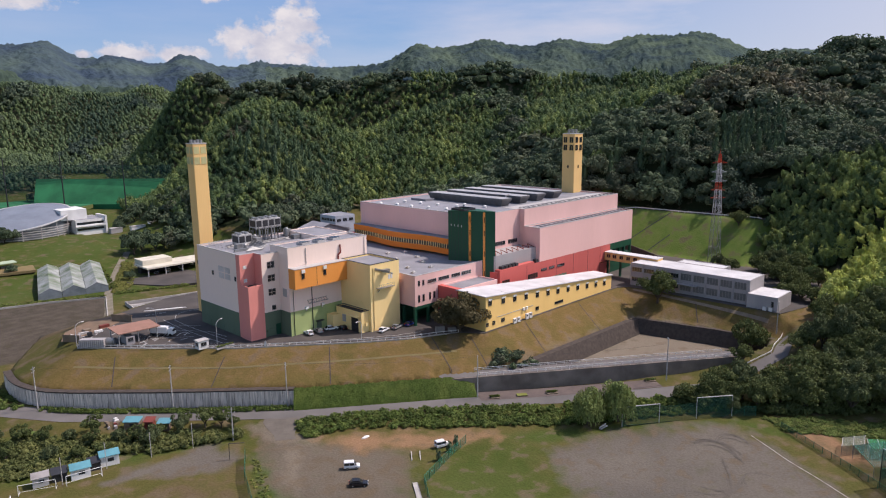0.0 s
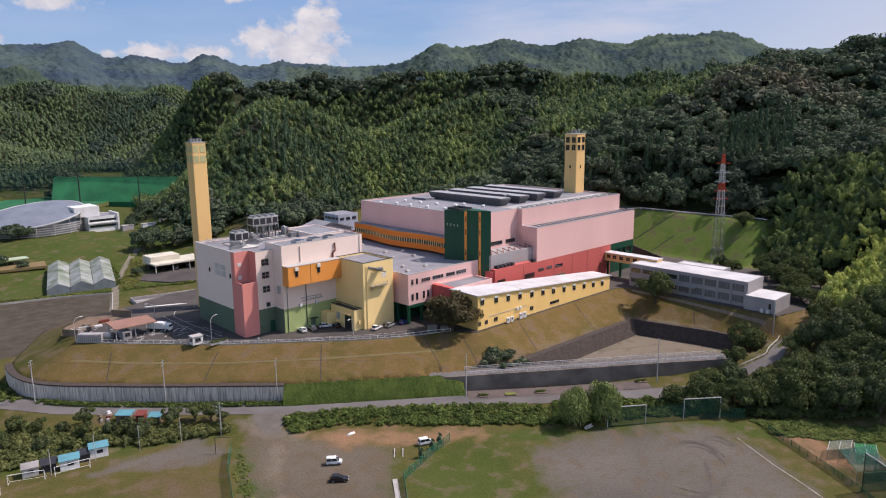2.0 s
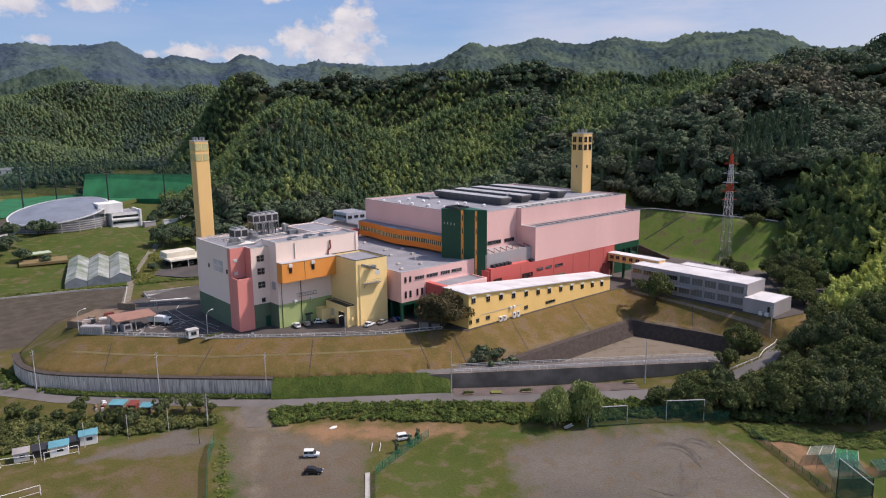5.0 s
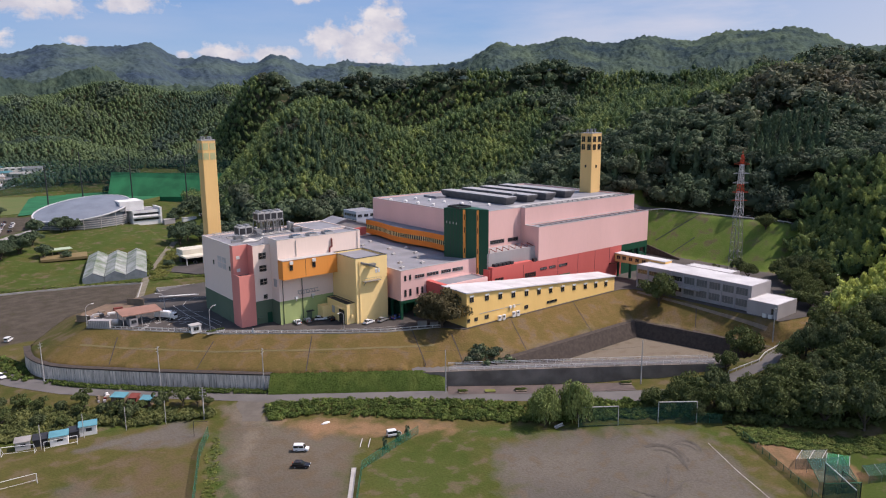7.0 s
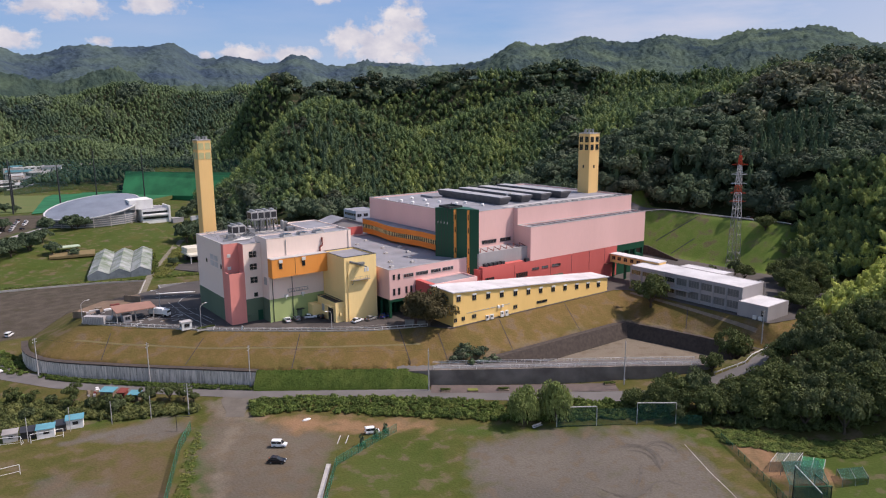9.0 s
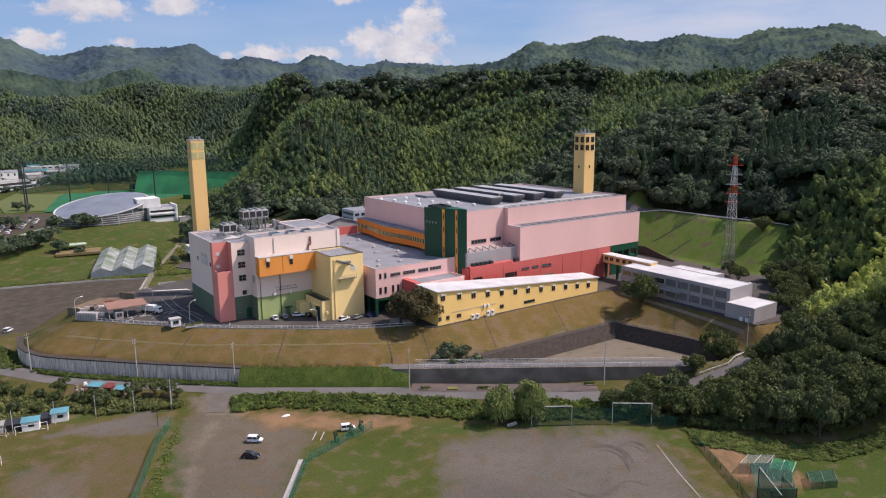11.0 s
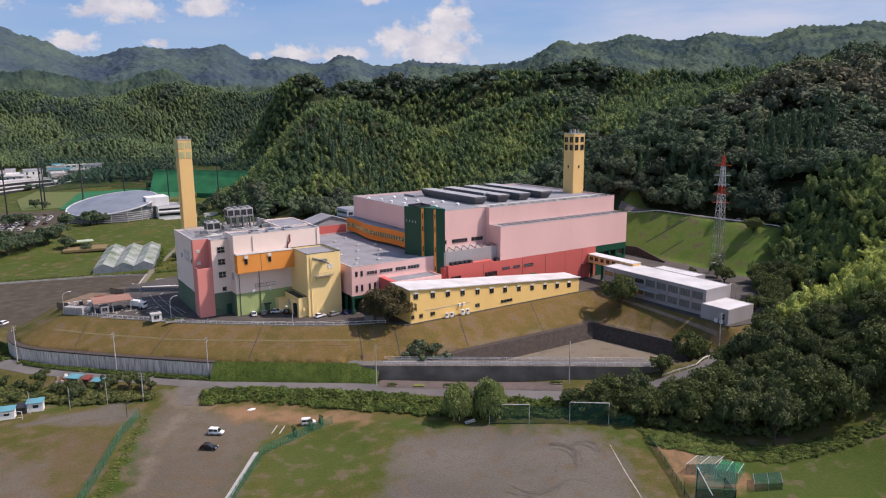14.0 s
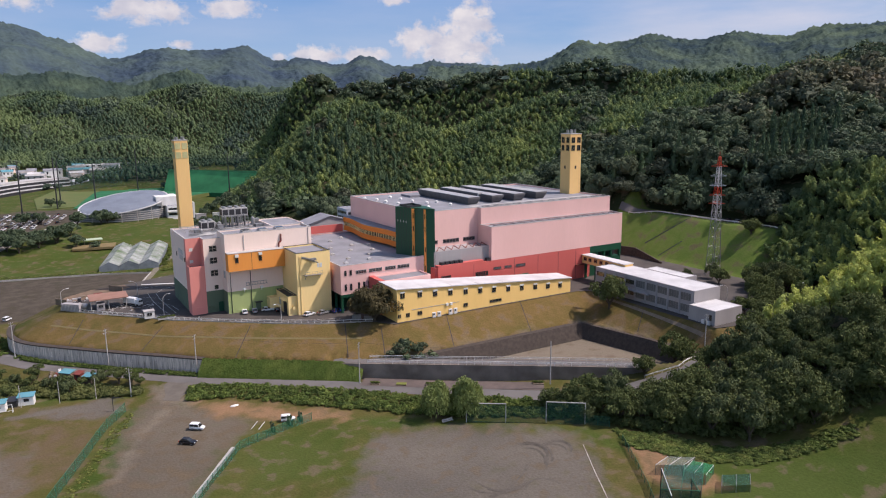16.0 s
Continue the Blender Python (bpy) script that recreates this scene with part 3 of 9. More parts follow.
slab_along(bm, wall_line, -0.4, 1.7, RIM, RIM + 0.30)
part("coping", bm, M["basin"], wall, "dark weathered coping")
dwall = resample(dam_line, 3)
bm = bmesh.new()
slab_along(bm, dwall, -0.3, 0.3, 0.5, 5.5)
tagged(part("dam_wall", bm, M["concretedark"]), "dark stained concrete wall below the railed lane", "wall", kind="structure")
bm = bmesh.new()
ribbon(bm, [(a + 1.6, b + 2.4) for a, b in dwall], 2.4, 2.4, 5.4, 0.08)
tagged(part("lane", bm, M["asphalt"]), "narrow asphalt lane on the wall", "road", kind="structure")
bm = bmesh.new()
slab_along(bm, [(160, 124.2), (166, 125.2), (230.3, 124.3)], -3.0, 1.6, 0.3, 5.75)
bmesh.ops.transform(bm, matrix=Matrix(), verts=bm.verts)
for v in bm.verts:
    if v.co.z > 4 and v.co.y < 123:
        v.co.y += 2.4
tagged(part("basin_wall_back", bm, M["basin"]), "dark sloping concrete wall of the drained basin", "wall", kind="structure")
bm = bmesh.new()
slab_along(bm, [(230.3, 124.3), (236.2, 98), (238.3, 78)], -3.0, 1.6, 0.3, 5.75)
for v in bm.verts:
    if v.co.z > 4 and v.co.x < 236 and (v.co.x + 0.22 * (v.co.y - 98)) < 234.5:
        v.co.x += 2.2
tagged(part("basin_wall_side", bm, M["basin"]), "dark brown basin side wall, shade partly put into its colour", "wall", kind="structure")


# ---- the plant ----
def ring(bm, x0, x1, y0, y1, z0, z1, w):
    """A closed rectangular kerb of width w."""
    o, q = [(x0, y0), (x1, y0), (x1, y1), (x0, y1)], [(x0 + w, y0 + w), (x1 - w, y0 + w), (x1 - w, y1 - w), (x0 + w, y1 - w)]
    r = [[bm.verts.new((*c, z)) for c in loop] for loop, z in ((o, z0), (o, z1), (q, z1), (q, z0))]
    for a, b in zip(r, r[1:] + r[:1]):
        for i in range(4):
            bm.faces.new((a[i], a[(i + 1) % 4], b[(i + 1) % 4], b[i]))


def roof_slab(parent, x0, x1, y0, y1, z, capmat="cap", drop=0.5, m="roof", label="grey roof membrane"):
    """Flat roof between low parapets; the walls end at z."""
    boxpart("roof", (x0 + 0.35, x1 - 0.35, y0 + 0.35, y1 - 0.35, z - drop - 0.2, z - drop), M[m], parent, label)
    bm = bmesh.new()
    ring(bm, x0 - 0.05, x1 + 0.05, y0 - 0.05, y1 + 0.05, z, z + 0.12, 0.45)
    part("parapet_cap", bm, M[capmat], parent, "metal parapet cap")


def shell(name, x0, x1, y0, y1, z0, z1, m, parent, label="", lip=0.6):
    """Walls of a block with thickness, open on top for its roof."""
    bm = bmesh.new()
    w, zi = 0.35, z1 - lip - 0.2
    o, q = [(x0, y0), (x1, y0), (x1, y1), (x0, y1)], [(x0 + w, y0 + w), (x1 - w, y0 + w), (x1 - w, y1 - w), (x0 + w, y1 - w)]
    r = [[bm.verts.new((*c, z)) for c in loop] for loop, z in ((o, z0), (o, z1), (q, z1), (q, zi))]
    for a, b in zip(r, r[1:]):
        for i in range(4):
            bm.faces.new((a[i], a[(i + 1) % 4], b[(i + 1) % 4], b[i]))
    bm.faces.new(r[3])
    bm.faces.new(r[0][::-1])
    return part(name, bm, M[m], parent, label)


def window(parent, face, c, z, w, h, panes=2, rows=1, trim="dark", glass="glass", name="window", d=0.10, hood=False):
    """Window on a wall: face 'y' looks to -y at y=c[1], face 'x' looks to -x at x=c[0]; c is its middle."""
    x, y = c
    win = new(name)
    win.location = (x, y, z)
    adopt(win, parent)
    win.matrix_basis = Matrix.Translation((x, y, z))

    def slab(bm, u0, u1, v0, v1, t0, t1):
        if face == "y":
            box(bm, x + u0, x + u1, y - t1, y - t0, z + v0, z + v1)
        else:
            box(bm, x - t1, x - t0, y + u0, y + u1, z + v0, z + v1)
    bm, f = bmesh.new(), 0.08
    slab(bm, -w / 2 - f, w / 2 + f, h / 2, h / 2 + f, -0.02, d)
    slab(bm, -w / 2 - f, w / 2 + f, -h / 2 - f, -h / 2, -0.02, d + 0.05)
    slab(bm, -w / 2 - f, -w / 2, -h / 2, h / 2, -0.02, d)
    slab(bm, w / 2, w / 2 + f, -h / 2, h / 2, -0.02, d)
    part("window_frame", bm, M[trim], win)
    for i in range(panes):
        for j in range(rows):
            bm, gap = bmesh.new(), 0.045
            slab(bm, -w / 2 + w * i / panes + gap, -w / 2 + w * (i + 1) / panes - gap, -h / 2 + h * j / rows + gap, -h / 2 + h * (j + 1) / rows - gap, 0.005, 0.04)
            part("pane", bm, M[glass], win)
    if hood:
        bm = bmesh.new()
        slab(bm, -w / 2 - 0.1, w / 2 + 0.1, h / 2 + 0.08, h / 2 + 0.6, 0.0, 0.28)
        part("hood", bm, M["white"], win, "white window hood")
    return win


def grille(parent, face, c, z, w, h, m="cap", n=7, name="louvre"):
    """A louvred vent panel of separate blades in a frame."""
    x, y = c
    bm = bmesh.new()

    def slab(u0, u1, v0, v1, t1):
        if face == "y":
            box(bm, x + u0, x + u1, y - t1, y + 0.02, z + v0, z + v1)
        else:
            box(bm, x - t1, x + 0.02, y + u0, y + u1, z + v0, z + v1)
    slab(-w / 2, w / 2, -h / 2, h / 2, 0.02)
    for i in range(n):
        v = -h / 2 + h * (i + 0.5) / n
        slab(-w / 2 + 0.05, w / 2 - 0.05, v - h / n * 0.28, v + h / n * 0.28, 0.10)
    return part(name, bm, M[m], parent, "louvred vent panel")


def pipe(parent, pts, r=0.09, m="steel", name="pipe", label=""):
    bm = bmesh.new()
    for a, b in zip(pts, pts[1:]):
        tube(bm, a, b, r, seg=6)
    return part(name, bm, M[m], parent, label)


def zigzag(parent, x0, x1, y, z, n, h=0.7, m="dark", name="roof_frame"):
    """A low steel walkway frame along a roof edge: two runners with slanting cross bars."""
    bm = bmesh.new()
    bar(bm, (x0, y, z + h * 0.4), (x1, y, z + h * 0.4), 0.22, 0.16)
    bar(bm, (x0, y + 2.6, z + h * 0.4), (x1, y + 2.6, z + h * 0.4), 0.22, 0.16)
    for i in range(n * 2):
        a = x0 + (x1 - x0) * i / (n * 2)
        bar(bm, (a, y, z + h * 0.45), (a + 2.0, y + 2.6, z + h * 0.45), 0.42, 0.14)
        tube(bm, (a, y, z - 0.1), (a, y, z + h * 0.4), 0.06, seg=4)
    return part(name, bm, M[m], parent, "dark flat steel walkway frame")


plant = thing("process_building", (107, 182, YARD), "cream and pastel process building with sage green base", "building")
bm = bmesh.new()
box(bm, 107, 152, 191.55, 218.5, YARD, 38.5)
box(bm, 112, 118, 187.3, 191.55, YARD, 38.5)
for d in ((107, 107.35, 191.55, 218.5), (107.35, 152, 218.15, 218.5), (107.35, 112, 191.55, 191.9), (112, 112.35, 187.3, 191.9), (112.35, 118, 187.3, 187.65), (151.65, 152, 191.9, 218.15)):
    box(bm, *d, 38.5, 39.2)
part("wall", bm, M["cream"], plant, "cream rendered wall")
bm = bmesh.new()
box(bm, 107.35, 151.65, 191.9, 218.15, 38.5, 38.7)
box(bm, 112.35, 118, 187.65, 191.9, 38.5, 38.7)
part("roof", bm, M["roof"], plant, "grey roof membrane")
bm = bmesh.new()
for d in ((106.95, 107.4, 191.5, 218.55), (107.4, 152, 218.1, 218.55), (107.4, 112.4, 191.5, 191.95), (111.95, 112.4, 187.25, 191.5), (112.4, 118, 187.25, 187.7)):
    box(bm, *d, 39.2, 39.32)
part("parapet_cap", bm, M["cap"], plant, "metal parapet cap")
# rose stair column and the rose walls over it
boxpart("stair_column", (106.7, 111.9, 186.8, 191.5, YARD, 29.2), M["rose"], plant, "rose pink stair column")
bm = bmesh.new()
for d in ((106.7, 111.9, 186.8, 187.05), (106.7, 106.95, 187.05, 191.5), (111.65, 111.9, 187.05, 191.5)):
    box(bm, *d, 29.2, 30.0)
part("column_parapet", bm, M["rose"], plant, "rose pink parapet")
boxpart("column_roof", (106.95, 111.65, 187.05, 191.45, 29.2, 29.26), M["dark"], plant, "dark roof hatch")
bm = bmesh.new()
box(bm, 106.93, 111.93, 191.43, 191.53, 29.3, 39.18)
box(bm, 106.92, 106.99, 191.53, 193.6, YARD, 39.18)
box(bm, 111.91, 111.99, 187.26, 191.43, 29.3, 39.18)
part("rose_wall", bm, M["rose"], plant, "rose pink wall")
for z in (31.0, 35.2):
    grille(plant, "y", (108.6, 191.43), z, 1.2, 1.1, "white")
boxpart("door", (108.3, 110.1, 186.72, 186.8, YARD, 15.4), M["rose"], plant, "pink steel door")
boxpart("green_base", (106.94, 107.0, 193.6, 218.5, YARD, 20.6), M["moss"], plant, "moss green painted base")
boxpart("green_base", (112.0, 117.96, 187.22, 187.3, YARD, 20.6), M["moss"], plant, "moss green painted base")
boxpart("door", (115.9, 117.6, 187.1, 187.22, YARD, 16.4), M["green"], plant, "dark green door")
boxpart("duct", (112.6, 114.8, 186.6, 187.25, 14.6, 15.1), M["moss"], plant)
for y0 in (203.2, 199.3):
    for z0 in (33.3, 31.2):
        grille(plant, "x", (107, y0), z0, 3.3, 1.8, "palevent", 6)
for y0 in (208.7, 194.6):
    window(plant, "x", (107, y0), 31.3, 0.8, 1.3, 1, 1)
for y0 in (197, 203.5, 212):
    boxpart("hatch", (106.85, 106.94, y0, y0 + 1.1, YARD, 15.0), M["moss"], plant, "green steel hatch")
# tall front block
shell("front_block", 118, 149.4, 181.9, 191.8, YARD, 41.0, "cream", plant, "cream rendered front wall")
roof_slab(plant, 118, 149.4, 181.9, 191.8, 41.0)
boxpart("green_base", (118, 137.9, 181.82, 181.9, YARD, 20.6), M["sage"], plant, "sage green painted base")
boxpart("green_base", (117.92, 118, 181.82, 187.2, YARD, 20.6), M["moss"], plant, "moss green painted base")
boxpart("orange_bay", (118, 137.97, 178.5, 181.9, 28.4, 34.6), M["orange"], plant, "orange projecting bay")
boxpart("bay_cap", (117.95, 137.97, 178.4, 181.9, 34.6, 34.75), M["cap"], plant)
for x in (121.0, 129.2):
    window(plant, "y", (x, 178.5), 32.2, 0.95, 1.6, 1, 1)
    boxpart("vent_hood", (x - 0.6, x + 0.6, 178.1, 178.5, 33.3, 34.3), M["white"], plant, "white vent hood")
boxpart("groove", (126.1, 126.2, 178.46, 178.5, 28.5, 34.5), M["dark"], plant)
for x in (125.2, 131.2, 137.2):
    bm = bmesh.new()
    prism(bm, [(x, 184.4), (x + 3.2, 184.4), (x + 3.2, 187.6), (x, 187.6)], 40.3, 41.3)
    hat = part("skylight", bm, M["cap"], plant, "low roof skylight")
    boxpart("pane", (x + 0.2, x + 3.0, 184.6, 187.4, 41.3, 41.45), M["glass"], hat)
grille(plant, "x", (118, 184.4), 26.6, 2.2, 2.6, "cap", 8)
window(plant, "y", (115.2, 187.3), 35.6, 2.3, 1.9, 2, 2, "dark", d=0.12)
window(plant, "y", (115.2, 187.3), 31.4, 2.3, 1.9, 2, 2, "dark", d=0.12)
window(plant, "y", (115.2, 187.3), 26.9, 2.3, 1.9, 2, 2, "dark", d=0.12)
window(plant, "y", (115.6, 187.3), 21.8, 1.2, 1.3, 1, 1, "dark", d=0.12)
pipe(plant, [(124.6, 181.75, 35.0), (124.6, 181.75, 40.2)], 0.12, "cap")
pipe(plant, [(119.2, 181.7, 28.3), (119.2, 181.7, YARD)], 0.10, "dark")
pipe(plant, [(126.2, 181.7, 28.3), (126.2, 181.7, YARD)], 0.12, "dark")
pipe(plant, [(137.0, 181.6, 34.8), (137.0, 181.4, 36.3), (137.9, 181.4, 37.0), (137.9, 181.6, 39.5)], 0.28, "redroof", "pipe", "rusty exhaust pipe")
pipe(plant, [(148.2, 181.75, 34.8), (148.2, 181.75, 40.8)], 0.1, "cap")
bm = bmesh.new()
for i in range(8):
    bar(bm, (124.6 + i, 180.9, 22.4), (124.6 + i, 181.85, 23.3), 0.08, 0.08)
    bar(bm, (124.6 + i, 180.9, 22.4), (124.6 + i, 181.85, 22.4), 0.08, 0.08)
bar(bm, (124.4, 180.9, 22.4), (132, 180.9, 22.4), 0.12, 0.14)
bar(bm, (124.4, 181.7, 23.3), (132, 181.7, 23.3), 0.12, 0.14)
part("pipe_rack", bm, M["steel"], plant, "grey steel wall rack")
for x in (123.8, 129.9):
    bm = bmesh.new()
    box(bm, x - 0.5, x + 0.5, 181.0, 181.8, 20.8, 21.5)
    box(bm, x - 0.1, x + 0.1, 181.4, 181.9, 20.1, 20.9)
    part("floodlight", bm, M["white"], plant, "white wall floodlight")
boxpart("door", (127.6, 129.4, 181.72, 181.82, YARD, 15.6), M["moss"], plant, "green steel door")
boxpart("canopy", (127.2, 129.8, 180.6, 181.8, 15.8, 16.0), M["dark"], plant)
# yellow tower and its annex
shell("yellow_tower", 138, 150.3, 166.8, 181.85, YARD, 34.6, "yellow", plant, "yellow rendered tower")
roof_slab(plant, 138, 150.3, 166.8, 181.85, 34.6, "dark")
shell("annex", 134.9, 138, 168, 180.8, YARD, 19.7, "yellow", plant, "low yellow annex", 0.4)
roof_slab(plant, 134.9, 138, 168, 180.8, 19.7, "dark", 0.25, "dark", "dark gravel roof")
shell("porch", 131.6, 134.9, 178.3, 181.8, YARD, 17.4, "yellow", plant, "small yellow porch", 0.3)
grille(plant, "x", (134.9, 176.8), 16.3, 1.8, 2.4, "cap", 7)
shutter = boxpart("shutter", (134.84, 134.9, 169.6, 173.0, YARD, YARD + 4.5), M["dark"], plant, "dark roller shutter")
for i in range(9):
    boxpart("slat", (134.76, 134.836, 169.6, 173.0, YARD + 0.5 * i, YARD + 0.5 * (i + 1) - 0.04), M["dark"], shutter)
boxpart("canopy", (133.6, 134.9, 169.2, 173.6, 18.0, 18.25), M["yellow"], plant, "yellow door canopy")
boxpart("vent_hood", (136.2, 137.0, 167.4, 168, 15.0, 16.0), M["yellow"], plant)
bm = bmesh.new()
bar(bm, (140.0, 166.7, 32.9), (143.4, 163.6, 32.2), 0.3, 0.4)
bar(bm, (140.0, 166.7, 33.3), (145.2, 166.5, 31.6), 0.25, 0.3)
box(bm, 142.2, 144.6, 164.8, 166.2, 31.9, 32.7)
bar(bm, (142.8, 165.2, 32.0), (144.6, 163.4, 31.4), 0.3, 0.35)
part("hoist", bm, M["steel"], plant, "steel blue hoist beam on brackets")
bm = bmesh.new()
box(bm, 140.4, 146.9, 165.3, 166.8, 26.6, 26.75)
for i in range(8):
    bar(bm, (140.5 + 0.9 * i, 165.35, 26.7), (140.5 + 0.9 * i, 165.35, 27.9), 0.06, 0.06)
bar(bm, (140.4, 165.35, 27.9), (146.9, 165.35, 27.9), 0.07, 0.07)
bar(bm, (140.4, 165.35, 27.3), (146.9, 165.35, 27.3), 0.05, 0.05)
for x in (140.9, 146.2):
    bar(bm, (x, 165.4, 26.6), (x, 166.8, 25.2), 0.12, 0.12)
part("gallery", bm, M["steel"], plant, "grey steel service gallery")
for x in (145.9, 146.9):
    grille(plant, "y", (x, 166.8), 29.7, 0.8, 1.5, "white", 6)
pipe(plant, [(139.2, 166.65, 33.6), (139.2, 166.65, YARD)], 0.12, "yellow")
for y0 in (171.6, 174.2):
    grille(plant, "x", (138, y0), 21.4, 1.8, 1.3, "yellow", 5)


def cooler(x, y, z, n, unit, legs, label):
    """A row of box coolers with fan cowls on a steel frame."""
    ob = thing("cooling_unit", (x, y, 38.7), label, "cooling unit", "coolers on the roof")
    for i in range(n):
        x0 = x + i * unit
        bm = bmesh.new()
        prism(bm, [(x0 + 0.05, y), (x0 + unit - 0.05, y), (x0 + unit - 0.05, y + 4.4), (x0 + 0.05, y + 4.4)], z, z + 2.9)
        b = part("casing", bm, M["cap"], ob, "pale grey casing")
        bm = bmesh.new()
        box(bm, x0 + 0.25, x0 + unit - 0.25, y - 0.04, y + 0.02, z + 0.4, z + 2.5)
        box(bm, x0 + 0.0, x0 + 0.06, y + 0.4, y + 4.0, z + 0.4, z + 2.5)
        part("coil", bm, M["dark"], b, "dark finned coil")
        bm = bmesh.new()
        tube(bm, (x0 + unit / 2, y + 1.3, z + 2.9), (x0 + unit / 2, y + 1.3, z + 3.5), 0.85, 0.7, 12)
        tube(bm, (x0 + unit / 2, y + 3.2, z + 2.9), (x0 + unit / 2, y + 3.2, z + 3.5), 0.85, 0.7, 12)
        part("fan_cowl", bm, M["steel"], b)
    bm = bmesh.new()
    w = n * unit
    if legs:
        for i in range(n * 2 + 1):
            for yy in (y + 0.1, y + 4.2):
                tube(bm, (x + w * i / (2 * n), yy, 38.7), (x + w * i / (2 * n), yy, z), 0.14, seg=6)
        for i in range(n):
            bar(bm, (x + unit * i, y + 0.1, 39.0), (x + unit * (i + 1), y + 0.1, z - 0.2), 0.1, 0.1)
            tube(bm, (x + unit * (i + 0.3), y - 0.5, 38.7), (x + unit * (i + 0.3), y - 0.5, z + 0.6), 0.2, seg=6)
        for zz in (z - 0.2, 40.6):
            bar(bm, (x, y + 0.1, zz), (x + w, y + 0.1, zz), 0.18, 0.22)
    else:
        box(bm, x, x + w, y + 0.2, y + 4.2, 38.7, z)
    part("frame", bm, M["steel"], ob, "galvanised steel frame")
    bm = bmesh.new()
    for p, q in (((x, y), (x + w, y)), ((x, y), (x, y + 4.4))):
        bar(bm, (*p, z + 4.0), (*q, z + 4.0), 0.06, 0.06)
    for i in range(n + 1):
        bar(bm, (x + i * unit, y, z + 2.8), (x + i * unit, y, z + 4.0), 0.06, 0.06)
    part("guard_rail", bm, M["steel"], ob, "galvanised guard rail")
    return ob


cooler(125.0, 211.0, 43.2, 4, 2.45, True, "row of four grey coolers on a tall steel frame")
cooler(116.2, 207.5, 39.4, 2, 2.5, False, "pair of grey roof coolers on a plinth")
ductwork = thing("roof_ducts", (120, 200, 38.7), "tangle of grey ducts and steel pipes on the roof", "ducts")
for i in range(6):
    pipe(ductwork, [(112 + i * 0.9, 196 + i, 39.2), (112 + i * 0.9 + 6, 196 + i, 39.2), (112 + i * 0.9 + 6, 204 + i, 39.4 + 0.15 * i)], 0.18)
for i, (x, y, w, d, h) in enumerate(((113, 203, 2.2, 2, 1.6), (122, 206, 2, 3, 2.2), (136, 205, 3, 2, 1.5), (137.5, 212, 2, 2, 2.6), (110, 199, 6, 1.0, 0.8))):
    boxpart("duct_box", (x, x + w, y, y + d, 38.7, 38.7 + h), M["steel"], ductwork)
for i, (x, y, r, h) in enumerate(((121.6, 209.5, 0.8, 2.6), (123.3, 209.5, 0.8, 2.6), (136.2, 209.8, 0.7, 3.4), (114.5, 200.5, 0.6, 1.8))):
    tn = thing("roof_tank", (x, y, 38.7), "grey steel tank standing on the roof", "tank", "roof tanks")
    bm = bmesh.new()
    tube(bm, (x, y, 38.7), (x, y, 38.7 + h), r, seg=14)
    tube(bm, (x, y, 38.7 + h), (x, y, 38.7 + h + 0.35), r, r * 0.4, 14)
    part("shell", bm, M["steel"], tn)
    pipe(tn, [(x + r, y, 39.2), (x + r + 1.2, y, 39.2), (x + r + 1.2, y - 3, 39.2)], 0.1, "steel")
pr = thing("roof_pipe_run", (124, 208, 38.7), "bundle of dark steel pipes under the cooler frame", "pipes")
for i in range(7):
    pipe(pr, [(124.6 + 1.4 * i, 210.2, 38.8), (124.6 + 1.4 * i, 210.2, 42.6), (124.6 + 1.4 * i, 211.4, 43.0)], 0.17, "steel" if i % 2 else "dark")
for i in range(4):
    pipe(pr, [(111.5, 206.2 + 0.5 * i, 39.1 + 0.12 * i), (136.5, 206.2 + 0.5 * i, 39.1 + 0.12 * i), (136.5, 214, 39.1 + 0.12 * i)], 0.12, "dark" if i % 2 else "steel")
rr = thing("roof_rail", (109, 195, 38.7), "low steel guard rail round the roof plant", "railing")
rail_pts = [(110, 205), (110, 216.5), (137, 216.5)]
for zz in (39.3, 39.9):
    pipe(rr, [(*p, zz) for p in rail_pts], 0.05, "steel", "rail")
for i in range(14):
    x, y = (110, 205 + 2.3 * i) if i < 5 else (110 + 3.0 * (i - 4), 216.5)
    pipe(rr, [(x, y, 38.7), (x, y, 39.9)], 0.05, "steel", "post")
pent = thing("roof_penthouse", (139, 198, 38.7), "low cream roof penthouse with clerestory vents", "penthouse")
shell("wall", 139, 151.5, 195, 214, 38.7, 40.6, "cream", pent, "", 0.3)
boxpart("roof", (139.3, 151.2, 195.3, 213.7, 40.1, 40.3), M["roof"], pent)
for i in range(3):
    grille(pent, "y", (141.5 + 2.4 * i, 195), 39.7, 1.8, 0.7, "dark", 3)

# ---- main hall ----
hall = thing("main_hall", (187, 155, YARD), "large pink hall with green tower and red base", "building")
bm = bmesh.new()
outer = [(187, 165.5), (211.9, 165.5), (211.9, 163.1), (280, 163.1), (280, 231), (187, 231)]
inner = [(187.35, 165.85), (212.25, 165.85), (212.25, 163.45), (279.65, 163.45), (279.65, 230.65), (187.35, 230.65)]
lv = [[bm.verts.new((x, y, z)) for x, y in p] for p, z in ((outer, YARD), (outer, 45.0), (inner, 45.0), (inner, 44.4))]
for p, q in zip(lv, lv[1:]):
    for i in range(6):
        bm.faces.new((p[i], p[(i + 1) % 6], q[(i + 1) % 6], q[i]))
bm.faces.new(lv[3])
bm.faces.new(lv[0][::-1])
part("wall", bm, M["pink"], hall, "pink rendered wall")
bm = bmesh.new()
prism(bm, inner, 44.404, 44.5)
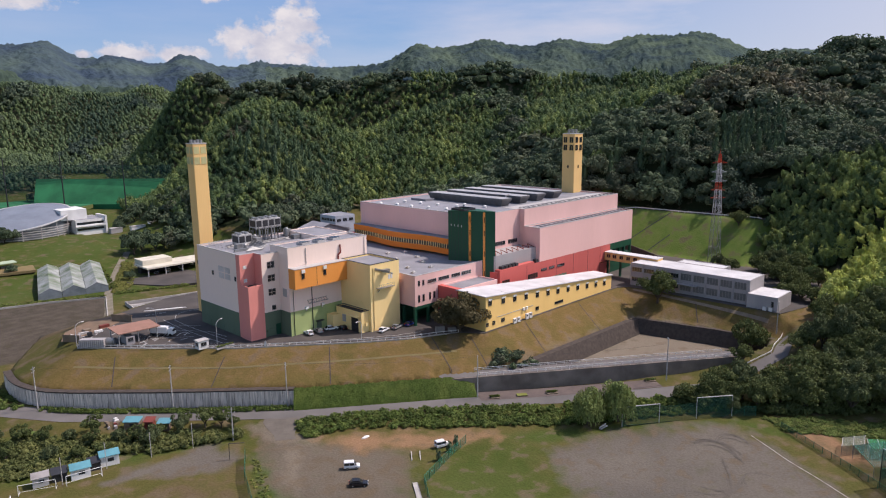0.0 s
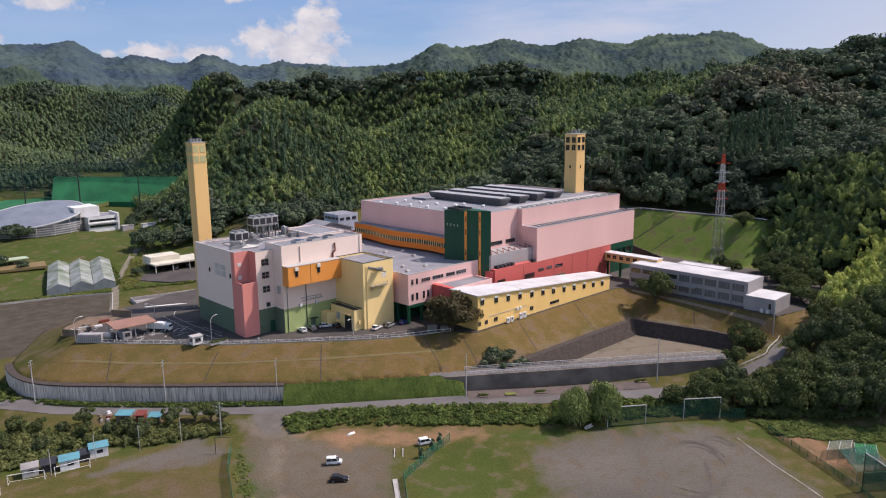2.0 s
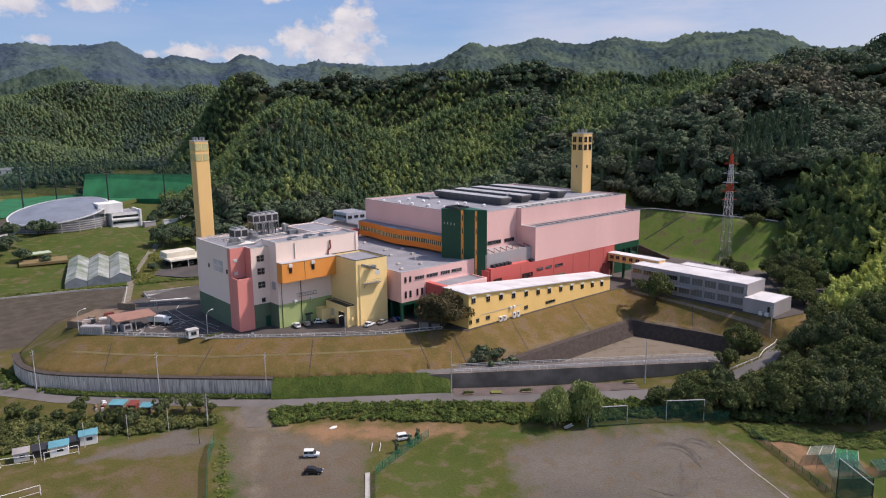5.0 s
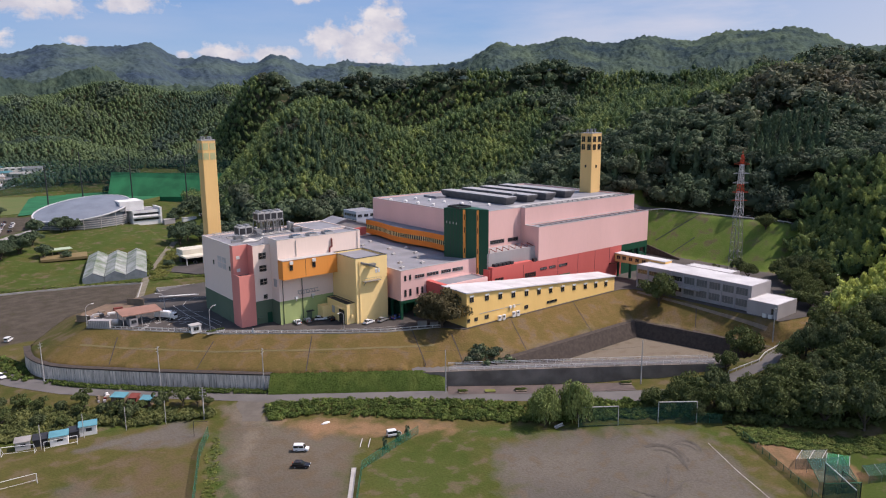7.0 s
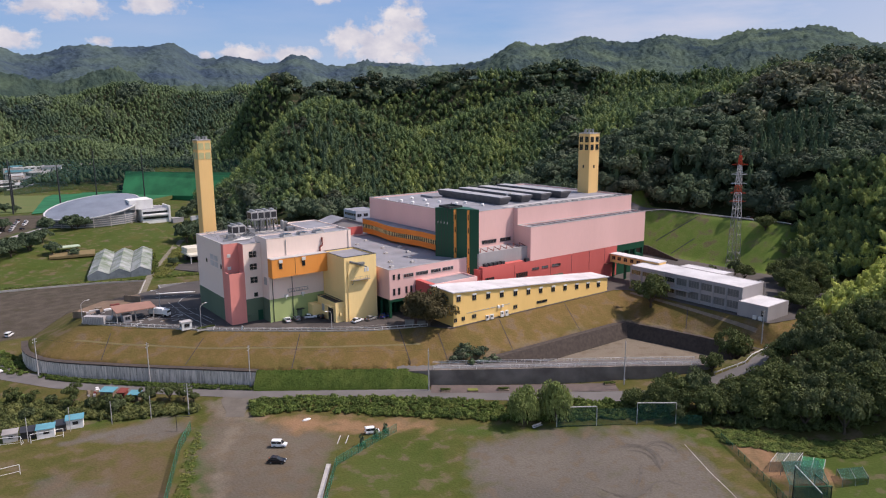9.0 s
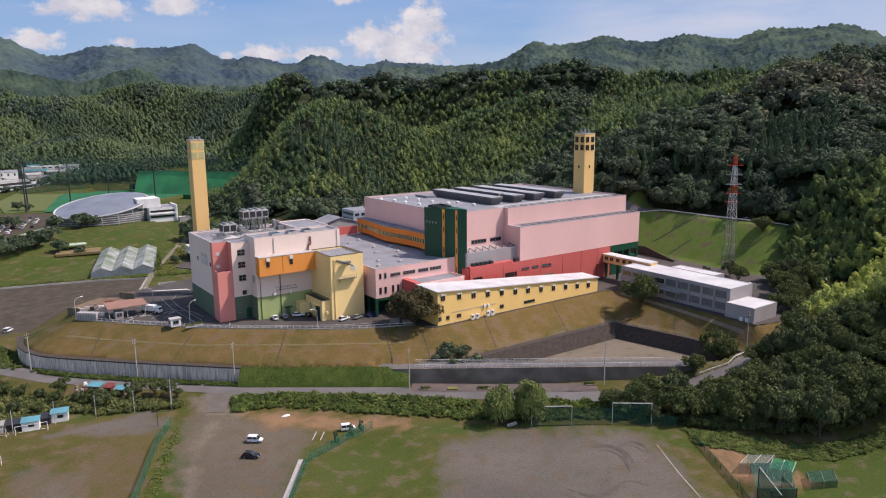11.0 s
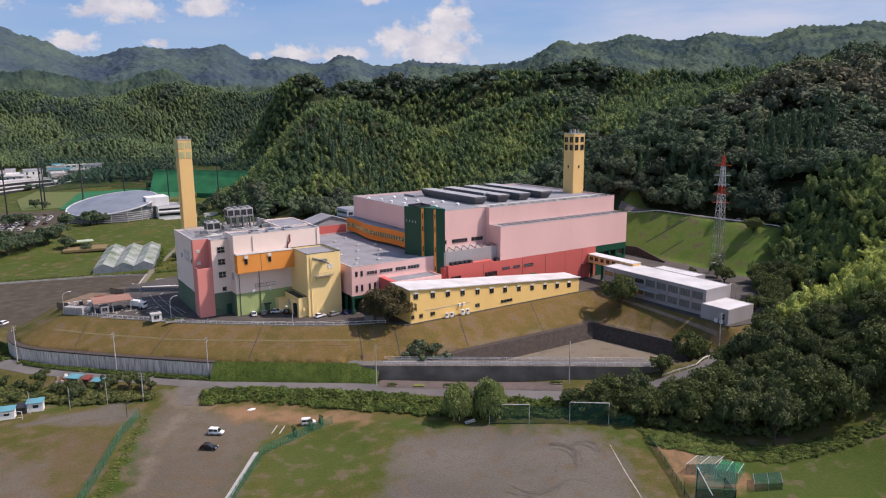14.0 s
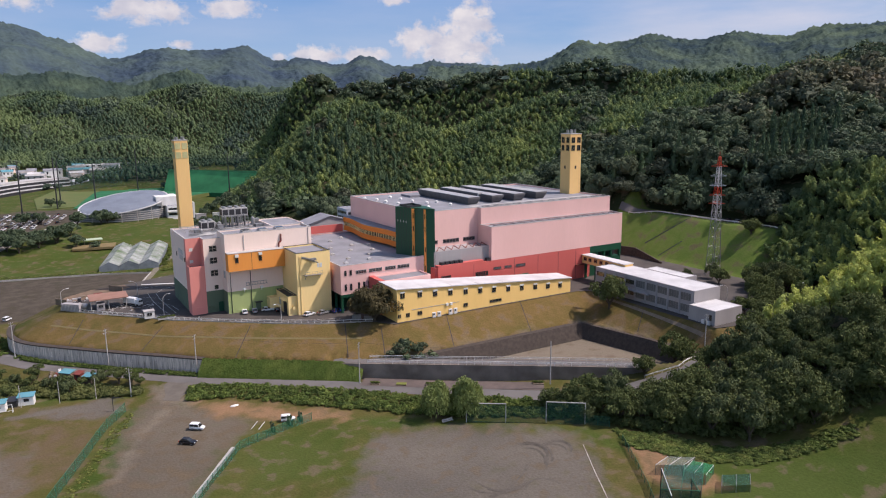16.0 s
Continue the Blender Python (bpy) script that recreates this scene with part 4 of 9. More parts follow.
part("roof", bm, M["roof"], hall, "grey roof membrane")
bm = bmesh.new()
for d in ((186.95, 187.4, 165.45, 231.05), (187.4, 211.9, 165.45, 165.9), (211.85, 212.3, 163.05, 165.45), (212.3, 280.05, 163.05, 163.5), (279.6, 280.05, 163.5, 231.05), (187.4, 279.6, 230.6, 231.05)):
    box(bm, *d, 45.0, 45.14)
part("parapet_cap", bm, M["cap"], hall, "metal parapet cap")
boxpart("roof_strip", (212.4, 279.5, 163.6, 174.0, 44.5, 44.6), M["cap"], hall, "pale roof walkway")
zigzag(hall, 213, 279, 163.8, 45.0, 11, 0.7)
shell("lean_block", 211.5, 280, 155.4, 163.05, 25.6, 38.5, "pink", hall, "pink rendered wall")
roof_slab(hall, 211.5, 280, 155.4, 163.05, 38.5)
zigzag(hall, 213, 279, 156.2, 38.6, 11, 0.7)
boxpart("red_base", (186.5, 261.9, 155.6, 165.4, YARD, 25.55), M["red"], hall, "red rendered base")
boxpart("red_bay", (187.4, 207.5, 154.9, 157.1, YARD, 26.4), M["red"], hall, "red rendered bay")
boxpart("red_lintel", (207.5, 262, 155.4, 155.6, YARD, 25.55), M["red"], hall, "red rendered panels")
for x in (203.0, 222.4, 234.2, 244.7, 254.1):
    boxpart("groove", (x, x + 0.12, 154.86 if x < 207 else 155.36, 154.9 if x < 207 else 155.4, YARD, 25.4), M["dark"], hall)
boxpart("green_base", (262, 279.9, 155.6, 163.0, YARD, 20.0), M["green"], hall, "dark green base")
boxpart("green_beam", (262, 279.95, 155.4, 163.0, 22.8, 25.6), M["green"], hall, "dark green beam")
for x in (262, 266, 270, 274, 279):
    boxpart("column", (x, x + 0.9, 155.5, 156.4, 20.0, 22.8), M["green"], hall)
# Solid dark block in the opening, standing for the shade inside it.
boxpart("void_shade_fill", (262.2, 279.7, 159, 163, 20.0, 22.8), M["dark"], hall)
boxpart("grey_wall", (187.2, 211.5, 157.2, 165.45, 25.55, 31.2), M["grey"], hall, "light grey rendered wall")
bm = bmesh.new()
for i in range(7):
    bar(bm, (188.5 + i * 3.2, 157.6, 31.3), (191.2 + i * 3.2, 160.4, 32.2), 0.25, 0.2)
    bar(bm, (191.2 + i * 3.2, 160.4, 32.2), (191.7 + i * 3.2, 157.6, 31.3), 0.2, 0.2)
part("roof_frame", bm, M["redroof"], hall, "rusty brown roof frame")
for x, w in ((192.3, 2.4), (199.6, 7.0), (207.8, 5.2)):
    window(hall, "y", (x, 165.5), 33.1, w, 1.3, max(2, int(w / 1.2)), 1)
for x, z, w, h in ((206.7, 21.1, 5.6, 1.7), (214.3, 22.3, 3.4, 0.8), (219.4, 22.3, 3.2, 0.8), (225.5, 22.2, 4.6, 0.9), (190.8, 21.4, 4.0, 1.8)):
    window(hall, "y", (x, 154.9 if x < 207 else 155.4), z, w, h, max(2, int(w / 1.1)), 1)
grille(hall, "y", (259.2, 155.4), 22.0, 1.6, 1.4, "white", 5)
boxpart("canopy", (254, 261, 154.2, 155.4, 18.6, 18.9), M["redroof"], hall)
boxpart("green_door", (217.8, 229.5, 155.3, 155.42, YARD, 18.6), M["moss"], hall, "green bay door")
bm = bmesh.new()
for i in range(5):
    box(bm, 189.0 + i * 2.0, 190.4 + i * 2.0, 155.2, 156.8, 26.4, 27.4)
part("roof_vents", bm, M["dark"], hall, "dark roof vents")
boxpart("duct_box", (209.5, 211, 155.6, 156.9, 25.55, 26.7), M["dark"], hall)
# green tower with orange strips
G = [(179.3, 172.2), (182.4, 165.2), (183.4, 165.0), (184.9, 160.6), (185.6, 160.2), (187.5, 157.1), (188.9, 165.5), (188.4, 173)]
bm = bmesh.new()
prism(bm, G, YARD, 47.2)
part("green_tower", bm, M["green"], hall, "dark green panelled tower")
bm = bmesh.new()
ring(bm, 181.2, 187, 166, 172.4, 47.2, 47.9, 0.3)
for i in range(5):
    tube(bm, (182 + i, 167 + i, 47.2), (182 + i, 167 + i, 48.6), 0.08, seg=5)
part("tower_rail", bm, M["dark"], hall)


def upright(name, a, b, z0, z1, off, th, m, parent, label=""):
    """A thin panel on the wall from a to b, off metres in front of it (to the right of a-b)."""
    d = Vector((b[0] - a[0], b[1] - a[1])).normalized()
    n = Vector((d.y, -d.x))
    bm = bmesh.new()
    pts = [Vector(a) + n * off, Vector(b) + n * off, Vector(b) + n * (off + th), Vector(a) + n * (off + th)]
    prism(bm, [tuple(p) for p in pts][::-1], z0, z1)
    return part(name, bm, M[m], parent, label)


upright("orange_strip", G[1], G[2], YARD, 46.8, -0.3, 0.42, "orange", hall, "narrow orange strip")
upright("orange_strip", G[3], G[4], YARD, 46.8, -0.3, 0.42, "orange", hall, "narrow orange strip")
for a, b in ((G[1], G[2]), (G[3], G[4])):
    for z in (17, 24, 31, 38.5, 43.2):
        upright("slit_window", (a[0] * 0.65 + b[0] * 0.35, a[1] * 0.65 + b[1] * 0.35), (a[0] * 0.3 + b[0] * 0.7, a[1] * 0.3 + b[1] * 0.7), z, z + 1.9, 0.1, 0.06, "glass", hall)
for i in range(1, 6):
    t = i / 6
    p = (G[0][0] * (1 - t) + G[1][0] * t, G[0][1] * (1 - t) + G[1][1] * t)
    upright("groove", p, (p[0] + 0.04, p[1] - 0.08), YARD, 47.1, 0.0, 0.03, "dark", hall)
for i in range(4):
    t = 0.13 + 0.17 * i
    p = (G[0][0] * (1 - t) + G[1][0] * t, G[0][1] * (1 - t) + G[1][1] * t)
    upright("slit_window", p, (p[0] + 0.12, p[1] - 0.27), 41.6 - 0.1 * i, 42.4 - 0.1 * i, 0.0, 0.06, "cap", hall)
# wavy orange gallery on the hall's flank
ys = np.linspace(231, 173.2, 49)
front = [183.2 - 1.9 * math.sin(math.pi * min(1, max(0, (226 - y) / 44))) ** 2 - 0.25 * math.cos((y - 173) / 5.2) for y in ys]
gal = [(float(x), float(y)) for x, y in zip(front, ys)]
for nm, z0, z1, o, m_, lb in (("gallery_wall", 30.2, 32.1, 0.0, "orange2", "deep orange curved gallery wall"), ("gallery_wall", 33.8, 35.9, 0.0, "orange2", "deep orange curved gallery wall"), ("gallery_glass", 32.1, 33.8, 0.25, "glass", "dark strip glazing")):
    bm = bmesh.new()
    slab_along(bm, gal, o, 0.8, z0, z1)
    part(nm, bm, M[m_], hall, lb)
bm = bmesh.new()
for a, b in zip(gal, gal[1:]):
    prism(bm, [a, b, (187, b[1]), (187, a[1])][::-1], 35.9, 36.1)
part("gallery_roof", bm, M["roof"], hall, "grey gallery roof")
bm = bmesh.new()
for a, b in zip(gal, gal[1:]):
    prism(bm, [a, b, (187, b[1]), (187, a[1])][::-1], 30.0, 30.2)
part("gallery_floor", bm, M["orange2"], hall)
for p in gal[1::1]:
    boxpart("mullion", (p[0] - 0.02, p[0] + 0.16, p[1] - 0.12, p[1] + 0.12, 32.1, 33.8), M["yellow"], hall)
# long roof monitors, wider at the top
for x in (214.5, 226.4, 237.6, 249.4):
    bm = bmesh.new()
    lo = [(x + 0.9, 177.5), (x + 5.1, 177.5), (x + 5.1, 217), (x + 0.9, 217)]
    hi = [(x, 176.2), (x + 6, 176.2), (x + 6, 218), (x, 218)]
    a = [bm.verts.new((*p, 44.5)) for p in lo]
    b = [bm.verts.new((*p, 46.9)) for p in hi]
    c = [bm.verts.new((*p, 47.5)) for p in hi]
    for r0, r1 in ((a, b), (b, c)):
        for i in range(4):
            bm.faces.new((r0[i], r0[(i + 1) % 4], r1[(i + 1) % 4], r1[i]))
    bm.faces.new(a[::-1]), bm.faces.new(c)
    mon = part("roof_monitor", bm, M["monitor"], hall, "long grey roof ventilator")
    boxpart("monitor_top", (x + 0.15, x + 5.85, 176.4, 217.8, 47.5, 47.62), M["monitortop"], mon, "grey metal top")
boxpart("roof_box", (208, 213.5, 213, 222, 44.5, 45.4), M["roof"], hall, "grey roof plant room")
pipe(hall, [(222.5, 181, 44.5), (222.5, 181, 48), (224, 180.2, 48.4)], 0.35, "cap")
for x, y in ((189.3, 220.5), (191.4, 212.7), (191.6, 204.5), (192.8, 195.8), (200.2, 217.5), (200.7, 208.5), (201.6, 199.5), (208.3, 190.8), (203.6, 190.7), (194, 187.2), (208.8, 180.4), (197, 178)):
    bm = bmesh.new()
    tube(bm, (x, y, 44.5), (x, y, 45.1), 0.7, 0.7, 10)
    tube(bm, (x, y, 45.1), (x, y, 45.5), 0.8, 0.35, 10)
    part("roof_vent", bm, M["white"], hall, "small white roof vent")

# ---- low wing ----
low = thing("low_wing", (152, 160.7, YARD), "pink low wing on dark green columns", "building")
bm = bmesh.new()
box(bm, 151.6, 186.9, 160.8, 229.5, 19.3, 29.0)
ring(bm, 151.6, 186.9, 160.8, 229.5, 29.0, 29.6, 0.35)
part("wall", bm, M["pink"], low, "pink rendered wall")
boxpart("roof", (151.95, 186.55, 161.15, 229.15, 29.0, 29.12), M["roof"], low, "grey roof membrane")
boxpart("back_wall", (151.7, 182.0, 229.2, 229.9, 29.0, 33.0), M["red"], low, "red rendered wall behind the roof")
bm = bmesh.new()
ring(bm, 151.55, 186.9, 160.75, 229.5, 29.6, 29.72, 0.45)
part("parapet_cap", bm, M["cap"], low, "metal parapet cap")
boxpart("inner_wall", (154, 186.5, 168, 228, YARD, 19.3), M["green"], low, "dark green inner wall")
boxpart("soffit_beam", (151.65, 186.9, 160.85, 162.0, 18.3, 19.3), M["green"], low, "dark green beam")
for x in (151.7, 157.5, 163.3, 169.1, 174.9):
    for y in (161.0, 166.5):
        boxpart("column", (x, x + 0.8, y, y + 0.8, YARD, 18.4), M["green"], low, "dark green column")
for x in (153.4, 155.4):
    window(low, "y", (x, 160.8), 26.9, 0.7, 1.7, 1, 1)
    window(low, "y", (x, 160.8), 21.8, 0.7, 2.2, 1, 1)
for x in (158.4, 160.4, 162.4):
    window(low, "y", (x, 160.8), 21.9, 0.6, 2.2, 1, 1)
for x, w in ((159.4, 3.9), (165.0, 5.0), (170.9, 4.2), (176.2, 4.8)):
    window(low, "y", (x, 160.8), 26.8, w, 1.2, 4, 1, "cap", "sageglass" if "sageglass" in M else "glass")
for x, y in ((156, 166), (160, 173), (166, 168), (170, 176), (158, 183), (167, 187), (175, 184), (162, 195), (172, 197), (157, 206), (168, 210), (178, 194), (163, 219), (175, 215)):
    bm = bmesh.new()
    box(bm, x - 0.7, x + 0.7, y - 0.7, y + 0.7, 29.1, 29.7)
    tube(bm, (x, y, 29.7), (x, y, 30.0), 0.5, 0.3, 8)
    part("roof_vent", bm, M["cap"], low, "small pale roof vent")
link = thing("link_block", (163, 153, YARD), "low pink and red link block with dark roof", "building")
boxpart("red_end", (162.2, 164.2, 152.0, 160.75, YARD, 24.8), M["red"], link, "red rendered end wall")
shell("wall", 164.2, 182.5, 152.0, 160.75, YARD, 24.6, "pink", link, "pink rendered wall", 0.4)
boxpart("roof", (164.55, 182.2, 152.35, 160.5, 24.0, 24.12), M["roof"], link, "grey roof membrane")

# ---- long yellow wing ----
yw = thing("yellow_wing", (162, 140, YARD), "long yellow wing with white sloping roof", "building")
bm = bmesh.new()
prism(bm, [(162.6, 140.1), (238, 140.1), (238, 148), (162.6, 151.9)], YARD - 0.3, [24.1, 18.1, 18.3, 24.3])
part("wall", bm, M["ochre"], yw, "yellow rendered wall")
bm = bmesh.new()
prism(bm, [(161.9, 139.6), (238.5, 139.6), (238.5, 148.6), (161.9, 152.4)], [24.2, 18.2, 18.4, 24.4], [24.5, 18.5, 18.7, 24.7])
part("roof", bm, M["roofwhite"], yw, "white sheet roof")
bm = bmesh.new()
for i in range(1, 7):
    x = 161.9 + 76.6 * i / 7
    zz = 24.5 - 6.0 * i / 7
    box(bm, x, x + 0.12, 139.6, 150, zz - 0.05, zz + 0.08)
part("roof_seam", bm, M["cap"], yw)
for i, x in enumerate((164.7, 171.3, 177.3, 183.4, 189.7, 195.9, 201.9, 208.2, 214.4, 220.7, 226.8, 232.8)):
    window(yw, "y", (x, 140.1), 21.8 - 0.52 * i, 1.5, 1.6, 2, 1, "dark", hood=True)
for x, w in ((163.4, 1.0), (166.6, 1.2), (171.2, 1.6), (189.7, 1.6)):
    window(yw, "y", (x, 140.1), 14.9, w, 1.1, 2, 1)
window(yw, "y", (202.6, 140.1), 14.6, 5.0, 0.8, 4, 1)
for x, z in ((175.6, 13.2), (177.6, 13.2), (182.2, 13.4), (184.2, 13.4)):
    ac = thing("air_conditioner", (x, 139.2, z), "white outdoor air conditioning unit by the yellow wall", "air conditioner", "outdoor units")
    boxpart("casing", (x, x + 1.3, 138.9, 139.5, YARD, z + 1.3), M["white"], ac)
    bm = bmesh.new()
    tube(bm, (x + 0.45, 138.86, z + 0.7), (x + 0.45, 138.92, z + 0.7), 0.36, seg=10)
    part("fan_grille", bm, M["dark"], ac)
boxpart("wall_duct", (168, 187, 140.0, 140.1, 16.4, 16.55), M["cap"], yw)
for x in (181.5, 183.2):
    boxpart("vent_hood", (x, x + 0.8, 139.6, 140.1, 15.9, 16.8), M["white"], yw, "white vent hood")

# ---- office ----
office = thing("office_building", (249, 91, YARD), "two-storey grey office with white flat roof", "building")
shell("wall", 249, 262.3, 91, 138, YARD, 21.9, "grey", office, "grey rendered wall", 0.3)
boxpart("roof", (249.35, 261.95, 91.35, 137.65, 21.4, 21.78), M["roofwhite"], office, "white flat roof")
shell("low_wing", 246.6, 260, 80.5, 90.98, YARD, 17.8, "grey", office, "grey rendered wall", 0.3)
boxpart("roof", (246.95, 259.65, 80.85, 90.7, 17.3, 17.72), M["roofwhite"], office, "white flat roof")
shell("rear_wing", 262.3, 268.5, 106, 125, YARD, 21.9, "grey", office, "grey rendered wall", 0.3)
boxpart("roof", (262.2, 268.15, 106.35, 124.65, 21.4, 21.76), M["roofwhite"], office, "white flat roof")
for i in range(9):
    y = 135.2 - i * 5.1
    for z in (19.4, 15.4):
        window(office, "x", (249, y), z, 4.2, 2.6 if i > 3 else 1.7, 4, 1, "grey", "officeglass" if i > 3 else "glass")
    boxpart("pilaster", (248.75, 249, y - 2.75, y - 2.3, YARD, 21.3), M["grey"], office)
boxpart("balcony", (247.4, 249, 110, 128, 16.5, 16.8), M["grey"], office, "grey concrete balcony")
bm = bmesh.new()
for i in range(19):
    bar(bm, (247.5, 110 + i, 16.8), (247.5, 110 + i, 17.7), 0.05, 0.05)
bar(bm, (247.5, 110, 17.7), (247.5, 128, 17.7), 0.08, 0.08)
part("balcony_rail", bm, M["cap"], office)
window(office, "x", (246.6, 82.2), 15.2, 0.7, 1.8, 1, 1)
for y in (82, 84):
    boxpart("service_box", (245.9, 246.5, y, y + 1.2, YARD, 14.1), M["white"], office)

bridge = thing("footbridge", (257.7, 146, YARD), "golden covered footbridge to the office", "bridge")
boxpart("deck_wall", (257.7, 262, 131.0, 155.35, 19.3, 22.6), M["gold"], bridge, "golden rendered wall")
boxpart("roof", (257.3, 262.4, 131.0, 155.35, 22.6, 22.85), M["roofwhite"], bridge, "white flat roof")
for y in (141, 144.2, 147.4, 150.6, 153.4):
    window(bridge, "x", (257.7, y), 21.2, 1.5, 1.3, 2, 1)
for y in (140, 148, 154):
    boxpart("pier", (258.6, 259.4, y, y + 0.8, YARD, 19.3), M["green"], bridge, "dark green pier")


def chimney(x0, x1, y0, y1, z0, z1, label, wins):
    ch = thing("chimney", ((x0 + x1) / 2, (y0 + y1) / 2, z0), label, "chimney", "chimneys of the plant")
    bm = bmesh.new()
    box(bm, x0, x1, y0, y1, z0, z1)
    bmesh.ops.bevel(bm, geom=[e for e in bm.edges if abs(e.verts[0].co.z - e.verts[1].co.z) > 1], offset=0.12, segments=1, affect="EDGES")
    part("shaft", bm, M["gold"], ch, "golden rendered shaft")
    boxpart("cap", (x0 - 0.12, x1 + 0.12, y0 - 0.12, y1 + 0.12, z1, z1 + 0.3), M["cap"], ch)
    cx, cy = (x0 + x1) / 2, (y0 + y1) / 2
    for i, (dx, dy) in enumerate(((-1.2, -1), (1.2, -1), (-1.2, 1.2), (1.2, 1.2))):
        bm = bmesh.new()
        tube(bm, (cx + dx, cy + dy, z1 + 0.2), (cx + dx, cy + dy, z1 + (2.0 if wins else 1.4)), 0.55, seg=10)
        part("flue", bm, M["steel"], ch, "steel flue tip")
    w = x1 - x0
    for i in (0.25, 0.75):
        for z in (z1 - 2.6, z1 - 6.1):
            for face, c in (("y", (x0 + w * i, y0)), ("x", (x0, y0 + w * i))):
                if wins:
                    window(ch, face, c, z, w * 0.32, 2.6, 2, 1, "gold")
                else:
                    window(ch, face, c, z + 0.5, w * 0.36, 2.3, 1, 1, "sageglass", "sageglass", "painted_panel", 0.05)
    for z in ((z0 + 12,) if wins else (z0 + 18,)):
        window(ch, "y", (cx, y0), z, 0.6, 1.2, 1, 1)
        window(ch, "x", (x0, cy), z, 0.6, 1.2, 1, 1)
    return ch


M["sageglass"] = mat("greenish_panel", (0.50, 0.47, 0.24), 0.6, None, 0.3, 3, 0.05)
chimney(112.7, 117.7, 227.7, 232.5, YARD, 71.8, "tall golden chimney tower beside the process building", False)
chimney(273.8, 280.4, 182.6, 189.2, 44.5, 71.3, "golden chimney tower rising from the hall roof", True)

# ---- low buildings behind the plant ----
M["bluewall"] = mat("pale_blue_render", (0.42, 0.45, 0.52), 0.85)
bb = thing("rear_office", (205, 272, 10), "pale blue-grey two-storey building behind the hall", "building")
shell("wall", 200, 211.5, 266, 278, 10, 34.0, "bluewall", bb, "pale rendered wall", 0.3)
boxpart("roof", (200.3, 211.2, 266.3, 277.7, 33.6, 33.85), M["roof"], bb)
for i in range(5):
    for z in (29.4, 32.0):
        window(bb, "x", (200, 267.2 + 2.2 * i), z, 1.5, 1.1, 2, 1)
for i in range(3):
    window(bb, "y", (202 + 3.6 * i, 266), 31.8, 2.2, 1.2, 2, 1)
wh = thing("warehouse", (184, 256, YARD), "low warehouse with grey-green pitched roof", "building")
bm = bmesh.new()
prism(bm, [(173.5, 250), (195.5, 250), (195.5, 262), (173.5, 262)], YARD - 1, 30.4)
prism(bm, [(184.5, 250.05), (195.4, 250.05), (184.5, 250.4), (173.6, 250.05)], 30.4, [33.6, 30.4, 33.6, 30.4])
part("wall", bm, M["grey"], wh)
bm = bmesh.new()
for a, b in ((173.0, 184.5), (196.0, 184.5)):
    v = [bm.verts.new(p) for p in ((a, 249.5, 30.4), (a, 262.5, 30.4), (b, 262.5, 33.8), (b, 249.5, 33.8), (a, 249.5, 30.7), (a, 262.5, 30.7), (b, 262.5, 34.1), (b, 249.5, 34.1))]
    for f in ((0, 1, 2, 3), (4, 5, 6, 7), (0, 1, 5, 4), (1, 2, 6, 5), (2, 3, 7, 6), (3, 0, 4, 7)):
        bm.faces.new([v[i] for i in f])
part("roof", bm, M["roof"], wh, "grey-green pitched roof")


# ---- vehicles ----
def rounded(bm, pts, y0, y1, r=0.12):
    """A side profile (x, z) drawn out across the car from y0 to y1, with soft edges."""
    k = len(pts)
    a = [bm.verts.new((x, y0, z)) for x, z in pts]
    b = [bm.verts.new((x, y1, z)) for x, z in pts]
    bm.faces.new(a), bm.faces.new(b[::-1])
    for i in range(k):
        bm.faces.new((a[i], b[i], b[(i + 1) % k], a[(i + 1) % k]))
    bmesh.ops.bevel(bm, geom=bm.edges[:], offset=r, segments=2, affect="EDGES", clamp_overlap=True)


